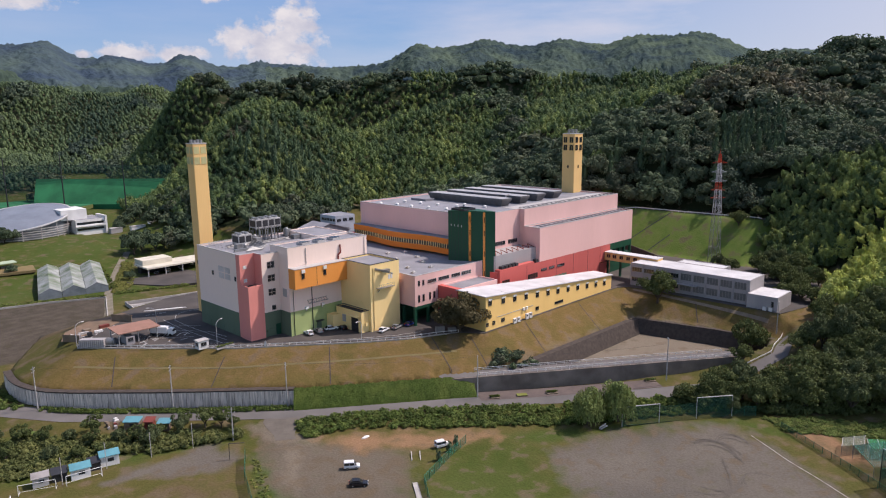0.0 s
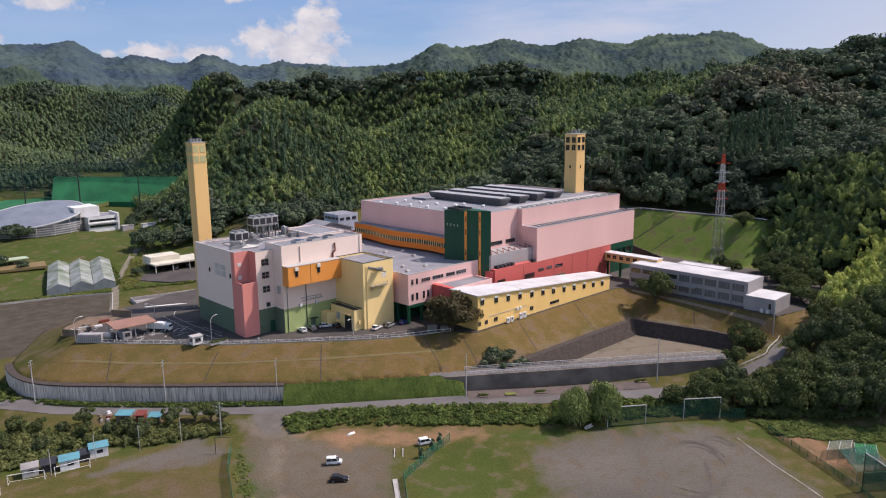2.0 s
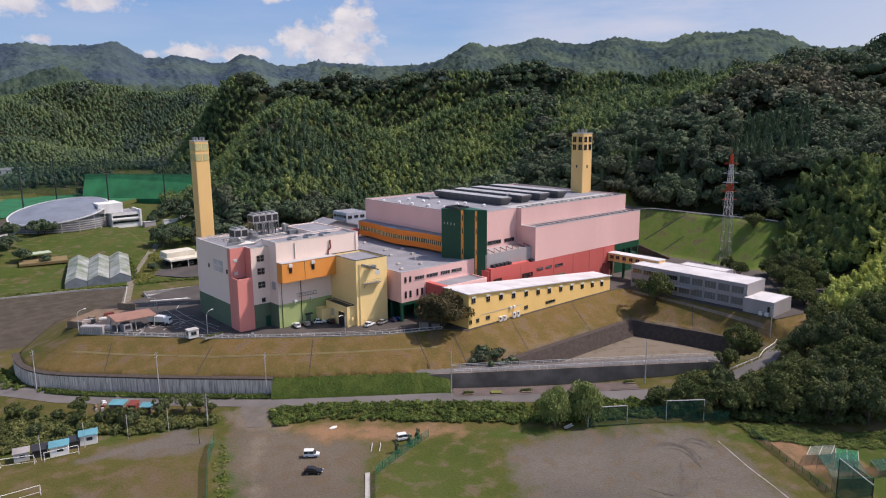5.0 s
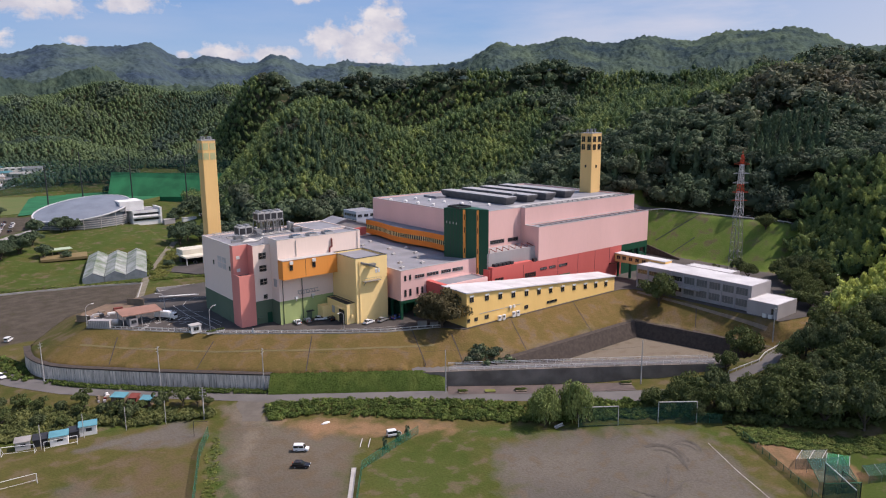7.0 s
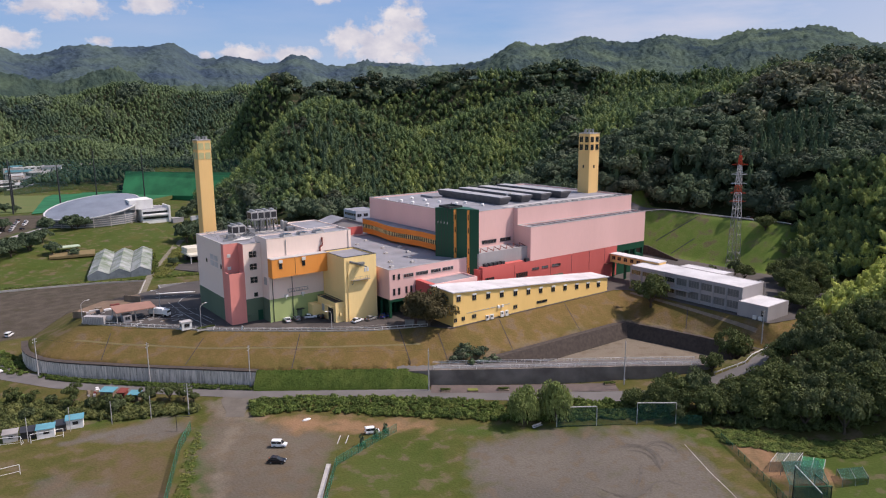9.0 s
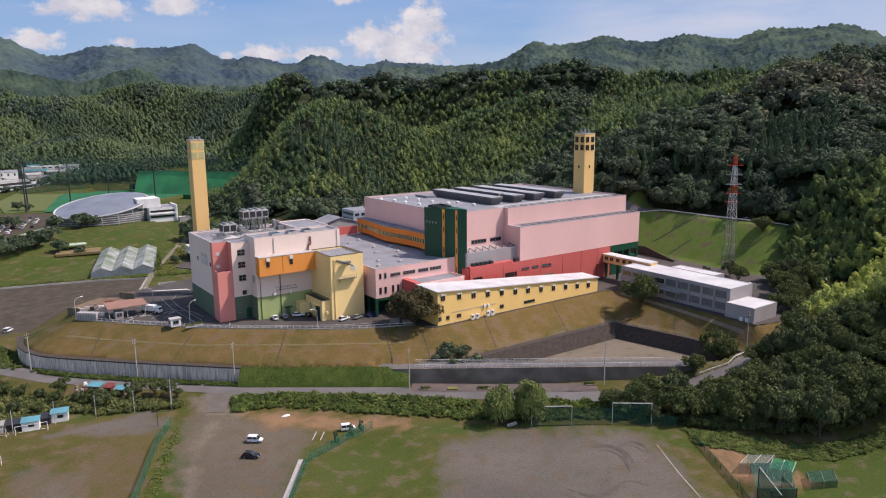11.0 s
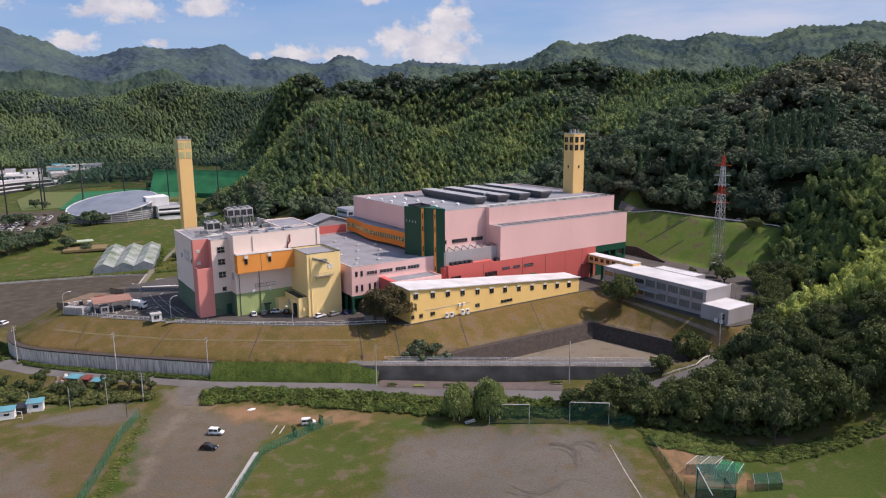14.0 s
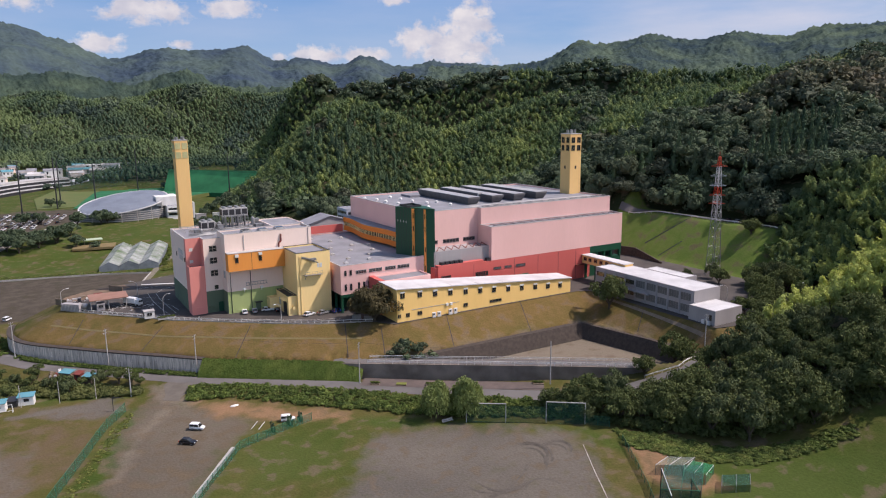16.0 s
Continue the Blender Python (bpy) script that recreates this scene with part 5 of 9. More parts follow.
def car(kind, paint, label):
    """A parked car at the origin, its nose to +x."""
    van = kind == "van"
    L, W = (3.75, 1.6) if van else (4.3, 1.72)
    ob = thing("car", (0, 0, 0), label, "car")
    h = L / 2
    bm = bmesh.new()
    if van:
        rounded(bm, [(-h, 0.35), (h, 0.35), (h, 0.85), (h - 0.75, 1.05), (-h, 1.05)], -W / 2, W / 2)
    else:
        rounded(bm, [(-h, 0.32), (h, 0.32), (h, 0.72), (h - 1.1, 0.92), (-h + 0.25, 0.95), (-h, 0.8)], -W / 2, W / 2)
    part("body", bm, M[paint], ob)
    bm = bmesh.new()
    if van:
        rounded(bm, [(-h + 0.02, 1.0), (h - 0.72, 1.0), (h - 1.35, 1.72), (-h + 0.12, 1.74)], -W / 2 + 0.08, W / 2 - 0.08, 0.08)
    else:
        rounded(bm, [(-h + 0.2, 0.9), (h - 1.15, 0.9), (h - 1.95, 1.46), (-h + 0.8, 1.5)], -W / 2 + 0.12, W / 2 - 0.12, 0.08)
    part("glazing", bm, M["glass"], ob, "dark tinted glass")
    bm = bmesh.new()
    if van:
        rounded(bm, [(-h + 0.05, 1.66), (h - 1.3, 1.66), (h - 1.45, 1.84), (-h + 0.15, 1.86)], -W / 2 + 0.05, W / 2 - 0.05, 0.06)
        for x in (-h + 0.12, -0.45, 0.75):
            for s in (-1, 1):
                bar(bm, (x, s * (W / 2 - 0.07), 1.0), (x - 0.05, s * (W / 2 - 0.1), 1.7), 0.12, 0.06)
    else:
        rounded(bm, [(-h + 0.85, 1.42), (h - 2.0, 1.4), (h - 2.1, 1.52), (-h + 0.9, 1.55)], -W / 2 + 0.1, W / 2 - 0.1, 0.05)
        for x in (-h + 0.55, -0.1):
            for s in (-1, 1):
                bar(bm, (x, s * (W / 2 - 0.1), 0.9), (x + 0.15, s * (W / 2 - 0.13), 1.46), 0.12, 0.06)
    part("roof", bm, M[paint], ob)
    for x in (-h + 0.85, h - 0.85):
        for s in (-1, 1):
            bm = bmesh.new()
            tube(bm, (x, s * (W / 2 - 0.2), 0.32), (x, s * (W / 2 + 0.01), 0.32), 0.32, seg=12)
            w = part("wheel", bm, M["tyre"], ob)
            bm = bmesh.new()
            tube(bm, (x, s * (W / 2), 0.32), (x, s * (W / 2 + 0.03), 0.32), 0.19, seg=10)
            part("rim", bm, M["steel"], w)
    for s in (-1, 1):
        boxpart("headlight", (h - 0.12, h + 0.01, s * 0.62 - 0.16, s * 0.62 + 0.16, 0.62, 0.78), M["white"], ob)
        boxpart("tail_light", (-h - 0.01, -h + 0.08, s * 0.66 - 0.1, s * 0.66 + 0.1, 0.7, 0.95), M["redpaint"], ob)
    return ob


def truck(label):
    ob = thing("truck", (0, 0, 0), label, "truck")
    bm = bmesh.new()
    rounded(bm, [(2.2, 0.5), (3.9, 0.5), (3.9, 1.4), (3.6, 2.5), (2.2, 2.55)], -1.05, 1.05, 0.1)
    part("cab", bm, M["carwhite"], ob)
    boxpart("windscreen", (3.62, 3.86, -0.9, 0.9, 1.45, 2.2), M["glass"], ob)
    boxpart("chassis", (-3.8, 2.3, -0.9, 0.9, 0.55, 0.85), M["dark"], ob)
    bm = bmesh.new()
    rounded(bm, [(-3.9, 0.9), (2.0, 0.9), (2.0, 2.9), (-3.4, 2.9)], -1.1, 1.1, 0.15)
    part("body", bm, M["carwhite"], ob)
    for x in (-2.6, 3.0):
        for s in (-1, 1):
            bm = bmesh.new()
            tube(bm, (x, s * 0.8, 0.45), (x, s * 1.08, 0.45), 0.45, seg=12)
            part("wheel", bm, M["tyre"], ob)
    return ob


fleet = {k: car(*a) for k, a in {"wv": ("van", "carwhite", "white minivan parked on gravel"), "bs": ("sedan", "carblack", "black hatchback parked on gravel"), "ws": ("sedan", "carwhite", "white hatchback parked by the building"),
                                 "ss": ("sedan", "carsilver", "silver hatchback parked by the building"), "bl": ("sedan", "carblue", "blue hatchback parked at the porch")}.items()}
first = set()


def park(k, x, y, rz, label="", group="parked cars", z=None):
    m = pose(x, y, (zat(x, y) if z is None else z) + 0.03, 0, 0, rz)
    if k in first:
        ob = copy_thing(fleet[k], m)
    else:
        first.add(k)
        ob = fleet[k]
        ob.matrix_basis = m
    return tagged(ob, label, group=group)


YT = YARD + 0.04
park("wv", 93.0, 121.2, -38)
park("bs", 89.2, 114.0, -40)
park("wv", 115.0, 113.2, -20, "white minivan parked in the grass")
park("ws", 122.8, 179.6, 80, z=YT)
park("ss", 126.2, 179.2, 80, z=YT)
park("ws", 130.6, 178.2, -20, z=YT)
park("bs", 133.4, 176.0, 80, "dark hatchback parked by the annex", z=YT)
park("ws", 141.0, 164.4, 15, z=YT)
park("ss", 145.9, 163.6, 15, z=YT)
park("bl", 151.2, 163.0, 10, z=YT)
park("wv", 50.0, 263, 55, "white van on the side road")
park("ws", 42.5, 222, -70, "white car on the bend")
for i in range(4):
    park("ws" if i % 2 else "ss", 283, 112 + 2.7 * i, 5, "parked car behind the office", z=YT)
for i in range(3):
    park("ss" if i % 2 else "bs", 337.5, 136 + 5 * i, 80, "parked car at the top of the slope")

# ---- yard ----
edge = resample([(68, 221), (83, 204), (100, 185.5), (119, 170), (130, 161), (141, 153.5), (150, 149.7), (156.5, 146.2)], 2.0)
gr = thing("guard_rail", (100, 185, YT), "white guard rail along the yard edge", "guard rail")
for a, b in zip(edge, edge[1:]):
    bm = bmesh.new()
    bar(bm, (*a, YT + 0.75), (*b, YT + 0.75), 0.10, 0.2)
    part("beam", bm, M["mastwhite"], gr)
for p in edge:
    bm = bmesh.new()
    tube(bm, (*p, YT - 0.1), (*p, YT + 0.9), 0.08, seg=6)
    part("post", bm, M["white"], gr)
bm = bmesh.new()
slab_along(bm, edge, -0.35, -0.1, YARD - 0.3, YARD + 0.2)
tagged(part("kerb", bm, M["kerb"]), "pale concrete kerb of the yard", "kerb", kind="structure")


def paint_lines(name, lines, w, label):
    bm = bmesh.new()
    for l_ in lines:
        ribbon(bm, l_, w / 2, w / 2, YARD, 0.055)
    return tagged(part(name, bm, M["line"]), label, "road marking", kind="structure")


paint_lines("yard_marking", [[(78, 208), (90, 196), (100, 187.5), (119, 172.2), (131, 163.2)], [(80, 211), (92, 199), (103, 190)], [(84, 215), (97, 205)], [(84, 218), (96, 214)], [(96, 216), (103, 206), (104, 197)], [(88, 226), (98, 222), (104, 214)],
                             [(113.3, 233.6), (108.7, 234.8), (104.5, 232.9), (101.2, 227), (101, 216), (101.8, 203.2), (102.4, 194)], [(98.6, 230), (98.2, 216), (99, 202), (100, 192)], [(96, 240), (104, 239)], [(120, 173), (131, 165), (141, 158.5), (149, 155.5)]], 0.15, "worn white lines on the yard")
paint_lines("stop_marking", [[(86.5 + 1.8 * i, 214.5 - 1.2 * i), (88.8 + 1.8 * i, 216.4 - 1.2 * i)] for i in range(6)], 0.4, "worn white bars at the weighbridge")
hut = thing("guard_hut", (93.4, 192.4, YT), "small white guard hut by the rail", "hut")
for nm, d, m_ in (("wall", (-1.6, 1.6, -1.2, 1.2, 0, 2.5), "white"), ("roof", (-1.8, 1.8, -1.4, 1.4, 2.5, 2.7), "cap")):
    boxpart(nm, (93.4 + d[0], 93.4 + d[1], 192.4 + d[2], 192.4 + d[3], YT + d[4], YT + d[5]), M[m_], hut)
window(hut, "x", (91.8, 192.4), YT + 1.5, 1.3, 0.9, 1, 1)
window(hut, "y", (93.4, 191.2), YT + 1.5, 1.5, 0.9, 2, 1)
can = thing("weighbridge_canopy", (83, 214, YT), "salmon-roofed canopy over the weighbridge", "canopy")
bm = bmesh.new()
pts = [(76.8, 212.0), (89.6, 211.6), (89.6, 219.6), (76.8, 220.6)]
prism(bm, pts, [16.5, 16.5, 17.0, 17.0], [16.75, 16.75, 17.25, 17.25])
part("roof", bm, M["terracotta"], can, "salmon sheet roof")
for x in (77.2, 83, 88.8):
    for y in (212.8, 219.2):
        bm = bmesh.new()
        tube(bm, (x, y, YT), (x, y, 16.6), 0.16, seg=8)
        part("post", bm, M["cap"], can)
booth = thing("booth", (80.2, 213, YT), "small booth under the canopy", "booth")
boxpart("wall", (79, 81.6, 212, 216, YT, YT + 2.4), M["grey"], booth)
window(booth, "y", (80.3, 212), YT + 1.5, 1.4, 0.9, 2, 1)
tk = truck("white tank truck leaving the weighbridge")
tk.matrix_basis = pose(91.0, 213.6, YT, 0, 0, -52)
box_c = thing("container", (70.4, 218, YT), "weathered pale container by the yard corner", "container")
bm = bmesh.new()
a, b = Vector((68.0, 219.6)), Vector((73.2, 214.6))
slab_along(bm, [tuple(a), tuple(b)], 0.2, 2.4, YT, YT + 2.5)
part("body", bm, M["grey"], box_c, "corrugated pale side")
bm = bmesh.new()
for i in range(12):
    p = a + (b - a) * (i / 12)
    bar(bm, (p.x + 0.1, p.y + 0.1, YT + 0.1), (p.x + 0.1, p.y + 0.1, YT + 2.4), 0.12, 0.12)
part("rib", bm, M["cap"], box_c)
tank = thing("water_tank", (75.6, 216.2, YT), "grey cylindrical tank beside the container", "tank")
bm = bmesh.new()
tube(bm, (74.0, 217.2, YT + 1.3), (76.6, 214.6, YT + 1.3), 1.15, seg=16)
part("drum", bm, M["steel"], tank)
for p in ((74.6, 216.6), (76.1, 215.1)):
    boxpart("cradle", (p[0] - 0.3, p[0] + 0.3, p[1] - 0.8, p[1] + 0.8, YT, YT + 0.6), M["dark"], tank)
fen = thing("yard_hoarding", (88, 239, YT), "dark brown hoarding behind the weighbridge", "fence")
for p, q in (((86.2, 242.4), (90.4, 236.2)), ((66.8, 230), (70.2, 225.8))):
    bm = bmesh.new()
    slab_along(bm, [p, q], -0.1, 0.1, YT, YT + 2.3)
    part("panel", bm, M["wood"], fen, "dark brown boarded panel")
junk = [(70, 230, 2.0, 1.2, 1.0, "grey"), (72.5, 233, 3.0, 1.0, 0.7, "cap"), (74, 229, 1.2, 1.2, 1.4, "dark"), (77, 232, 2.4, 1.0, 0.6, "white"), (80, 236, 3.0, 1.2, 0.9, "redroof"), (75, 236, 2.0, 2.0, 0.5, "wood")]
for x, y, w, d, h, m_ in junk:
    pl = thing("pallet_stack", (x, y, YT), "stack of scrap and boards in the yard corner", "scrap", "scrap stacks")
    for i in range(3):
        o = random.uniform(-0.2, 0.2)
        boxpart("board", (x + o, x + w + o, y, y + d, YT + h * i / 3 + 0.02, YT + h * (i + 1) / 3), M[m_], pl)
bm = bmesh.new()
prism(bm, [(66.5, 231), (70.5, 240), (80, 247.5), (92.5, 250), (94, 243.5), (84, 236.5), (76, 232)], YARD - 0.2, YARD + 0.06)
tagged(part("bare_earth", bm, mat("reddish_bare_earth", (0.20, 0.135, 0.092), 0.95, (0.14, 0.10, 0.07), 0.3, 3, 0.3)), "reddish bare earth behind the weighbridge", "ground", kind="structure")
rs = random.Random(21)
for i in range(26):
    x, y = (rs.uniform(81, 98), rs.uniform(203.5, 214) + 0.0) if i < 14 else (rs.uniform(68, 84), rs.uniform(226, 238))
    l_, a = rs.uniform(0.7, 2.6), rs.uniform(0, 180)
    pl = thing("plank", (x, y, YT + 0.05), "loose pale board lying on the yard" if i < 14 else "scrap board in the yard corner", "board", "loose boards")
    bm = bmesh.new()
    dx, dy = math.cos(radians(a)) * l_ / 2, math.sin(radians(a)) * l_ / 2
    bar(bm, (x - dx, y - dy, YT + 0.12), (x + dx, y + dy, YT + 0.16), rs.uniform(0.15, 0.4), rs.uniform(0.08, 0.2))
    part("board", bm, M[rs.choice(["white", "cap", "wood", "grey"])], pl)
for i in range(3):
    pl = thing("long_pipe", (99 + i, 244 - i, YT), "long white plastic pipe lying by the yard rim", "pipe", "long pipes")
    pipe(pl, [(98.5 + 0.8 * i, 245.5 - 0.5 * i, YT + 0.15), (110.5 + 0.4 * i, 240.5 - 0.7 * i, YT + 0.15)], 0.16, "white")
for x, y, w, h in ((152.6, 150.6, 3.0, 1.9), (155.6, 148.2, 2.6, 1.5)):
    bk = thing("concrete_block", (x, y, YT), "weathered pale concrete block under the tree", "concrete block", "concrete blocks")
    bm = bmesh.new()
    box(bm, -w / 2, w / 2, -0.5, 0.5, 0, h)
    bmesh.ops.bevel(bm, geom=bm.edges[:], offset=0.06, segments=1, affect="EDGES")
    bmesh.ops.transform(bm, matrix=pose(x, y, YT, 0, 0, -28), verts=bm.verts)
    part("block", bm, M["concrete"], bk)
sign = thing("sign_board", (107.4, 179.8, YT), "small white folding sign by the rail", "sign")
for s in (-1, 1):
    bm = bmesh.new()
    bar(bm, (107.4 + 0.3 * s, 179.8, YT), (107.4, 179.8, YT + 1.5), 0.9, 0.05)
    part("panel", bm, M["white"], sign)
flower = thing("planter", (97, 188, YT), "row of planters with small shrubs by the hut", "planter")
boxpart("trough", (95.4, 101.2, 187.2, 188.0, YT, YT + 0.5), M["kerb"], flower)
planter_items = [[95.8 + 0.7 * i, 187.6, YT + 0.9, 0.5, 0.6, 0.6, 0.1] for i in range(8)]


def lamp_post(x, y, z, h, rz, label="curved grey street lamp on the yard edge"):
    ob = thing("street_lamp", (x, y, z), label, "street lamp", "street lamps")
    bm = bmesh.new()
    tube(bm, (x, y, z - 0.2), (x, y, z + h * 0.8), 0.13, 0.09, 8)
    d = Vector((math.cos(radians(rz)), math.sin(radians(rz)), 0))
    p = Vector((x, y, z + h * 0.8))
    for i in range(6):
        t = (i + 1) / 6
        q = Vector((x, y, z + h * 0.8)) + d * (2.0 * t ** 1.6) + Vector((0, 0, h * 0.2 * math.sin(t * 1.57)))
        tube(bm, p, q, 0.08, seg=6)
        p = q
    part("pole", bm, M["cap"], ob)
    bm = bmesh.new()
    q = p + d * 0.9
    bar(bm, p, q, 0.3, 0.16)
    part("lamp_head", bm, M["white"], ob)
    return ob


lamp_post(98.2, 192.2, YT, 7.5, 20)
lamp_post(68.4, 223.0, YT, 7.0, 10)
lamp_post(130.4, 162.6, YT, 6.5, 200)
lamp_post(94.5, 226, YT, 6.0, 150)
lamp_post(273, 96, YT, 7.0, 160, "grey street lamp behind the office")
lamp_post(300, 84, zat(300, 84), 7.0, 200, "grey street lamp on the access road")


def utility_pole(x, y, z, h, arms=1, rz=0.0, label="tall concrete utility pole by the road"):
    ob = thing("utility_pole", (x, y, z), label, "utility pole", "utility poles")
    bm = bmesh.new()
    tube(bm, (x, y, z - 0.3), (x, y, z + h), 0.19, 0.12, 8)
    part("pole", bm, M["cap"], ob)
    d = Vector((math.cos(radians(rz)), math.sin(radians(rz)), 0))
    for i in range(arms):
        c = Vector((x, y, z + h - 0.5 - 0.9 * i))
        bm = bmesh.new()
        bar(bm, c - d * 0.9, c + d * 0.9, 0.1, 0.1)
        arm = part("cross_arm", bm, M["steel"], ob)
        for s in (-0.8, 0, 0.8):
            bm = bmesh.new()
            q = c + d * s
            tube(bm, q, q + Vector((0, 0, 0.25)), 0.05, seg=6)
            part("insulator", bm, M["white"], arm)
    return ob


for x, y, z, h in ((52.4, 209.3, 1.2, 12.6), (78.4, 181.6, 1.2, 13.0), (101.6, 160.6, 1.2, 12.8), (141.6, 125.0, 1.3, 12.8)):
    utility_pole(x, y, z, h, 2, 45)
utility_pole(187.0, 90.5, 3.0, 13.0, 1, 45, "dark utility pole below the lane")
utility_pole(238.5, 77.5, 8.0, 11, 2, 0, "utility pole at the bend of the access road")
utility_pole(81.4, 154.6, 0.2, 8.8, 3, -45, "utility pole with lamps at the field entrance")
for p, q, h in (((52.4, 209.3), (78.4, 181.6), 13.4), ((78.4, 181.6), (101.6, 160.6), 13.4), ((101.6, 160.6), (141.6, 125.0), 13.4), ((141.6, 125.0), (187, 90.5), 13.6)):
    cab = bmesh.new()
    side = Vector((q[1] - p[1], p[0] - q[0], 0)).normalized() * 0.018
    prev = None
    for i in range(13):
        t = i / 12
        c = Vector((p[0] + (q[0] - p[0]) * t, p[1] + (q[1] - p[1]) * t, h + 0.5 - 1.1 * 4 * t * (1 - t)))
        cur = [cab.verts.new(c + d) for d in (side, Vector((0, 0, 0.018)), -side, Vector((0, 0, -0.018)))]
        if prev:
            for k in range(4):
                cab.faces.new((prev[k], prev[(k + 1) % 4], cur[(k + 1) % 4], cur[k]))
        prev = cur
    tagged(part("power_cable", cab, M["dark"]), "thin sagging power cable between poles", "cable", "power cables")

# ---- railed lane above the wall, basin, bank drains ----
for nm, o, z, col in (("front", 0.2, 5.5, "white"), ("rear", 4.6, 5.45, "white")):
    rl = thing("railing", (165, 115 + o, z), "white steel railing along the lane", "railing", "lane railings")
    ln = [(x + 0.56 * o, y + 0.83 * o) for x, y in resample([(146, 128.6), (165, 115.2), (195, 94.3), (212, 82)], 2.4)]
    for a, b in zip(ln, ln[1:]):
        bm = bmesh.new()
        for zz in (1.05, 0.6):
            bar(bm, (*a, z + zz), (*b, z + zz), 0.09, 0.10)
        part("rail", bm, M[col], rl)
    for p in ln:
        bm = bmesh.new()
        tube(bm, (*p, z - 0.2), (*p, z + 1.1), 0.05, seg=6)
        part("post", bm, M[col], rl)


def drain(p, q, label="dark concrete drain down the bank"):
    bm = bmesh.new()
    ribbon(bm, resample([p, q], 1.0), 0.16, 0.16, None, 0.07)
    return tagged(part("bank_drain", bm, M["basin"]), label, "drain", "bank drains", "structure")


for p, q in (((96.3, 184.6), (87.2, 177)), ((121, 166.5), (112.5, 155)), ((157, 141), (152.4, 128.5)), ((181, 138.8), (176.5, 126.8)), ((212.8, 138.8), (208.0, 126.2)), ((74, 208.5), (68.5, 198)), ((243.5, 108), (237, 104)), ((148, 150), (142, 134))):
    drain(p, q)
bm = bmesh.new()
ribbon(bm, resample([(64, 214), (75, 201), (95, 180), (112, 166), (126, 155.5), (140, 146), (150, 141)], 2.0), 0.35, 0.35, None, 0.06)
tagged(part("bank_path", bm, mat("trodden_grass", (0.16, 0.13, 0.06), 0.95)), "faint trodden path along the bank", "path", kind="structure")
bm = bmesh.new()
ribbon(bm, resample([(244.3, 134), (243.4, 82)], 2.0), 0.5, 0.5, None, 0.06)
tagged(part("bank_path", bm, M["wood"]), "earthen path below the office", "path", kind="structure")
bm = bmesh.new()
ribbon(bm, resample([(204, 77), (222, 70.5), (240, 73.5)], 2.0), 2.2, 2.2, None, 0.15)
tagged(part("access_road", bm, M["asphalt"]), "narrow asphalt access road up the hill", "road", kind="structure")
rl = thing("railing", (230, 72, 6), "white edge rail of the access road", "railing", "lane railings")
ln = [(x - 0.3, y + 2.6) for x, y in resample([(212, 74.5), (222, 70.5), (242, 74)], 2.5)]
for a, b in zip(ln, ln[1:]):
    bm = bmesh.new()
    bar(bm, (*a, zat(*a) + 0.8), (*b, zat(*b) + 0.8), 0.1, 0.3)
    part("rail", bm, M["white"], rl)
    bm = bmesh.new()
    tube(bm, (*a, zat(*a) - 0.2), (*a, zat(*a) + 0.8), 0.06, seg=6)
    part("post", bm, M["white"], rl)
# apron between wall and road
bm = bmesh.new()
ribbon(bm, resample([(142, 124.5), (160, 110.5), (186, 92)], 3), 4.0, 2.0, 1.25, 0.12)
tagged(part("apron", bm, mat("reddish_paving", (0.125, 0.096, 0.086), 0.9, (0.090, 0.072, 0.066), 0.4, 4, 0.2)), "reddish paved apron below the dark wall", "pavement", kind="structure")
bed_items = []
for x, y, w, m_ in ((145, 121.5, 2.6, "shrub"), (151.5, 116.8, 3.0, "grassbed"), (158.8, 111.6, 3.2, "shrub"), (186.5, 95.4, 3.2, "shrub")):
    bed = thing("flower_bed", (x, y, 1.4), "square timber-edged planting bed on the apron", "planting bed", "planting beds")
    bm = bmesh.new()
    c, s = math.cos(radians(-36)), math.sin(radians(-36))
    pts = [(x + u * c - v * s, y + u * s + v * c) for u, v in ((-w / 2, -0.9), (w / 2, -0.9), (w / 2, 0.9), (-w / 2, 0.9))]
    prism(bm, pts, 1.2, 1.65)
    part("edging", bm, M["wood"], bed, "brown timber edging")
    if m_ == "grassbed":
        bm = bmesh.new()
        prism(bm, pts, 1.65, 1.75)
        part("turf", bm, mat("yellow_green_turf", (0.16, 0.17, 0.04), 0.95), bed, "yellow-green turf")
    else:
        bed_items += [[x + u * c, y + u * s, 1.95, 0.6, 0.55, 0.5, 0.1] for u in np.linspace(-w / 2.6, w / 2.6, 7)]

# ---- fields ----
bm = bmesh.new()
ribbon(bm, resample([(172.0, 59.8), (157.0, 34.0), (143, 10)], 1.0), 0.12, 0.12, None, 0.06)
tagged(part("field_line", bm, mat("faded_chalk_line", (0.42, 0.39, 0.36), 0.9, (0.22, 0.19, 0.165), 0.5, 4, 0.05)), "white foul line on the gravel field", "field marking", kind="structure")
bm = bmesh.new()
slab_along(bm, [(78, 77.5), (85.2, 86.9), (98.3, 105.4)], -0.55, 0.55, -0.1, 0.35)
tagged(part("curb_wall", bm, M["kerb"]), "pale concrete strip between car park and field", "kerb", kind="structure")


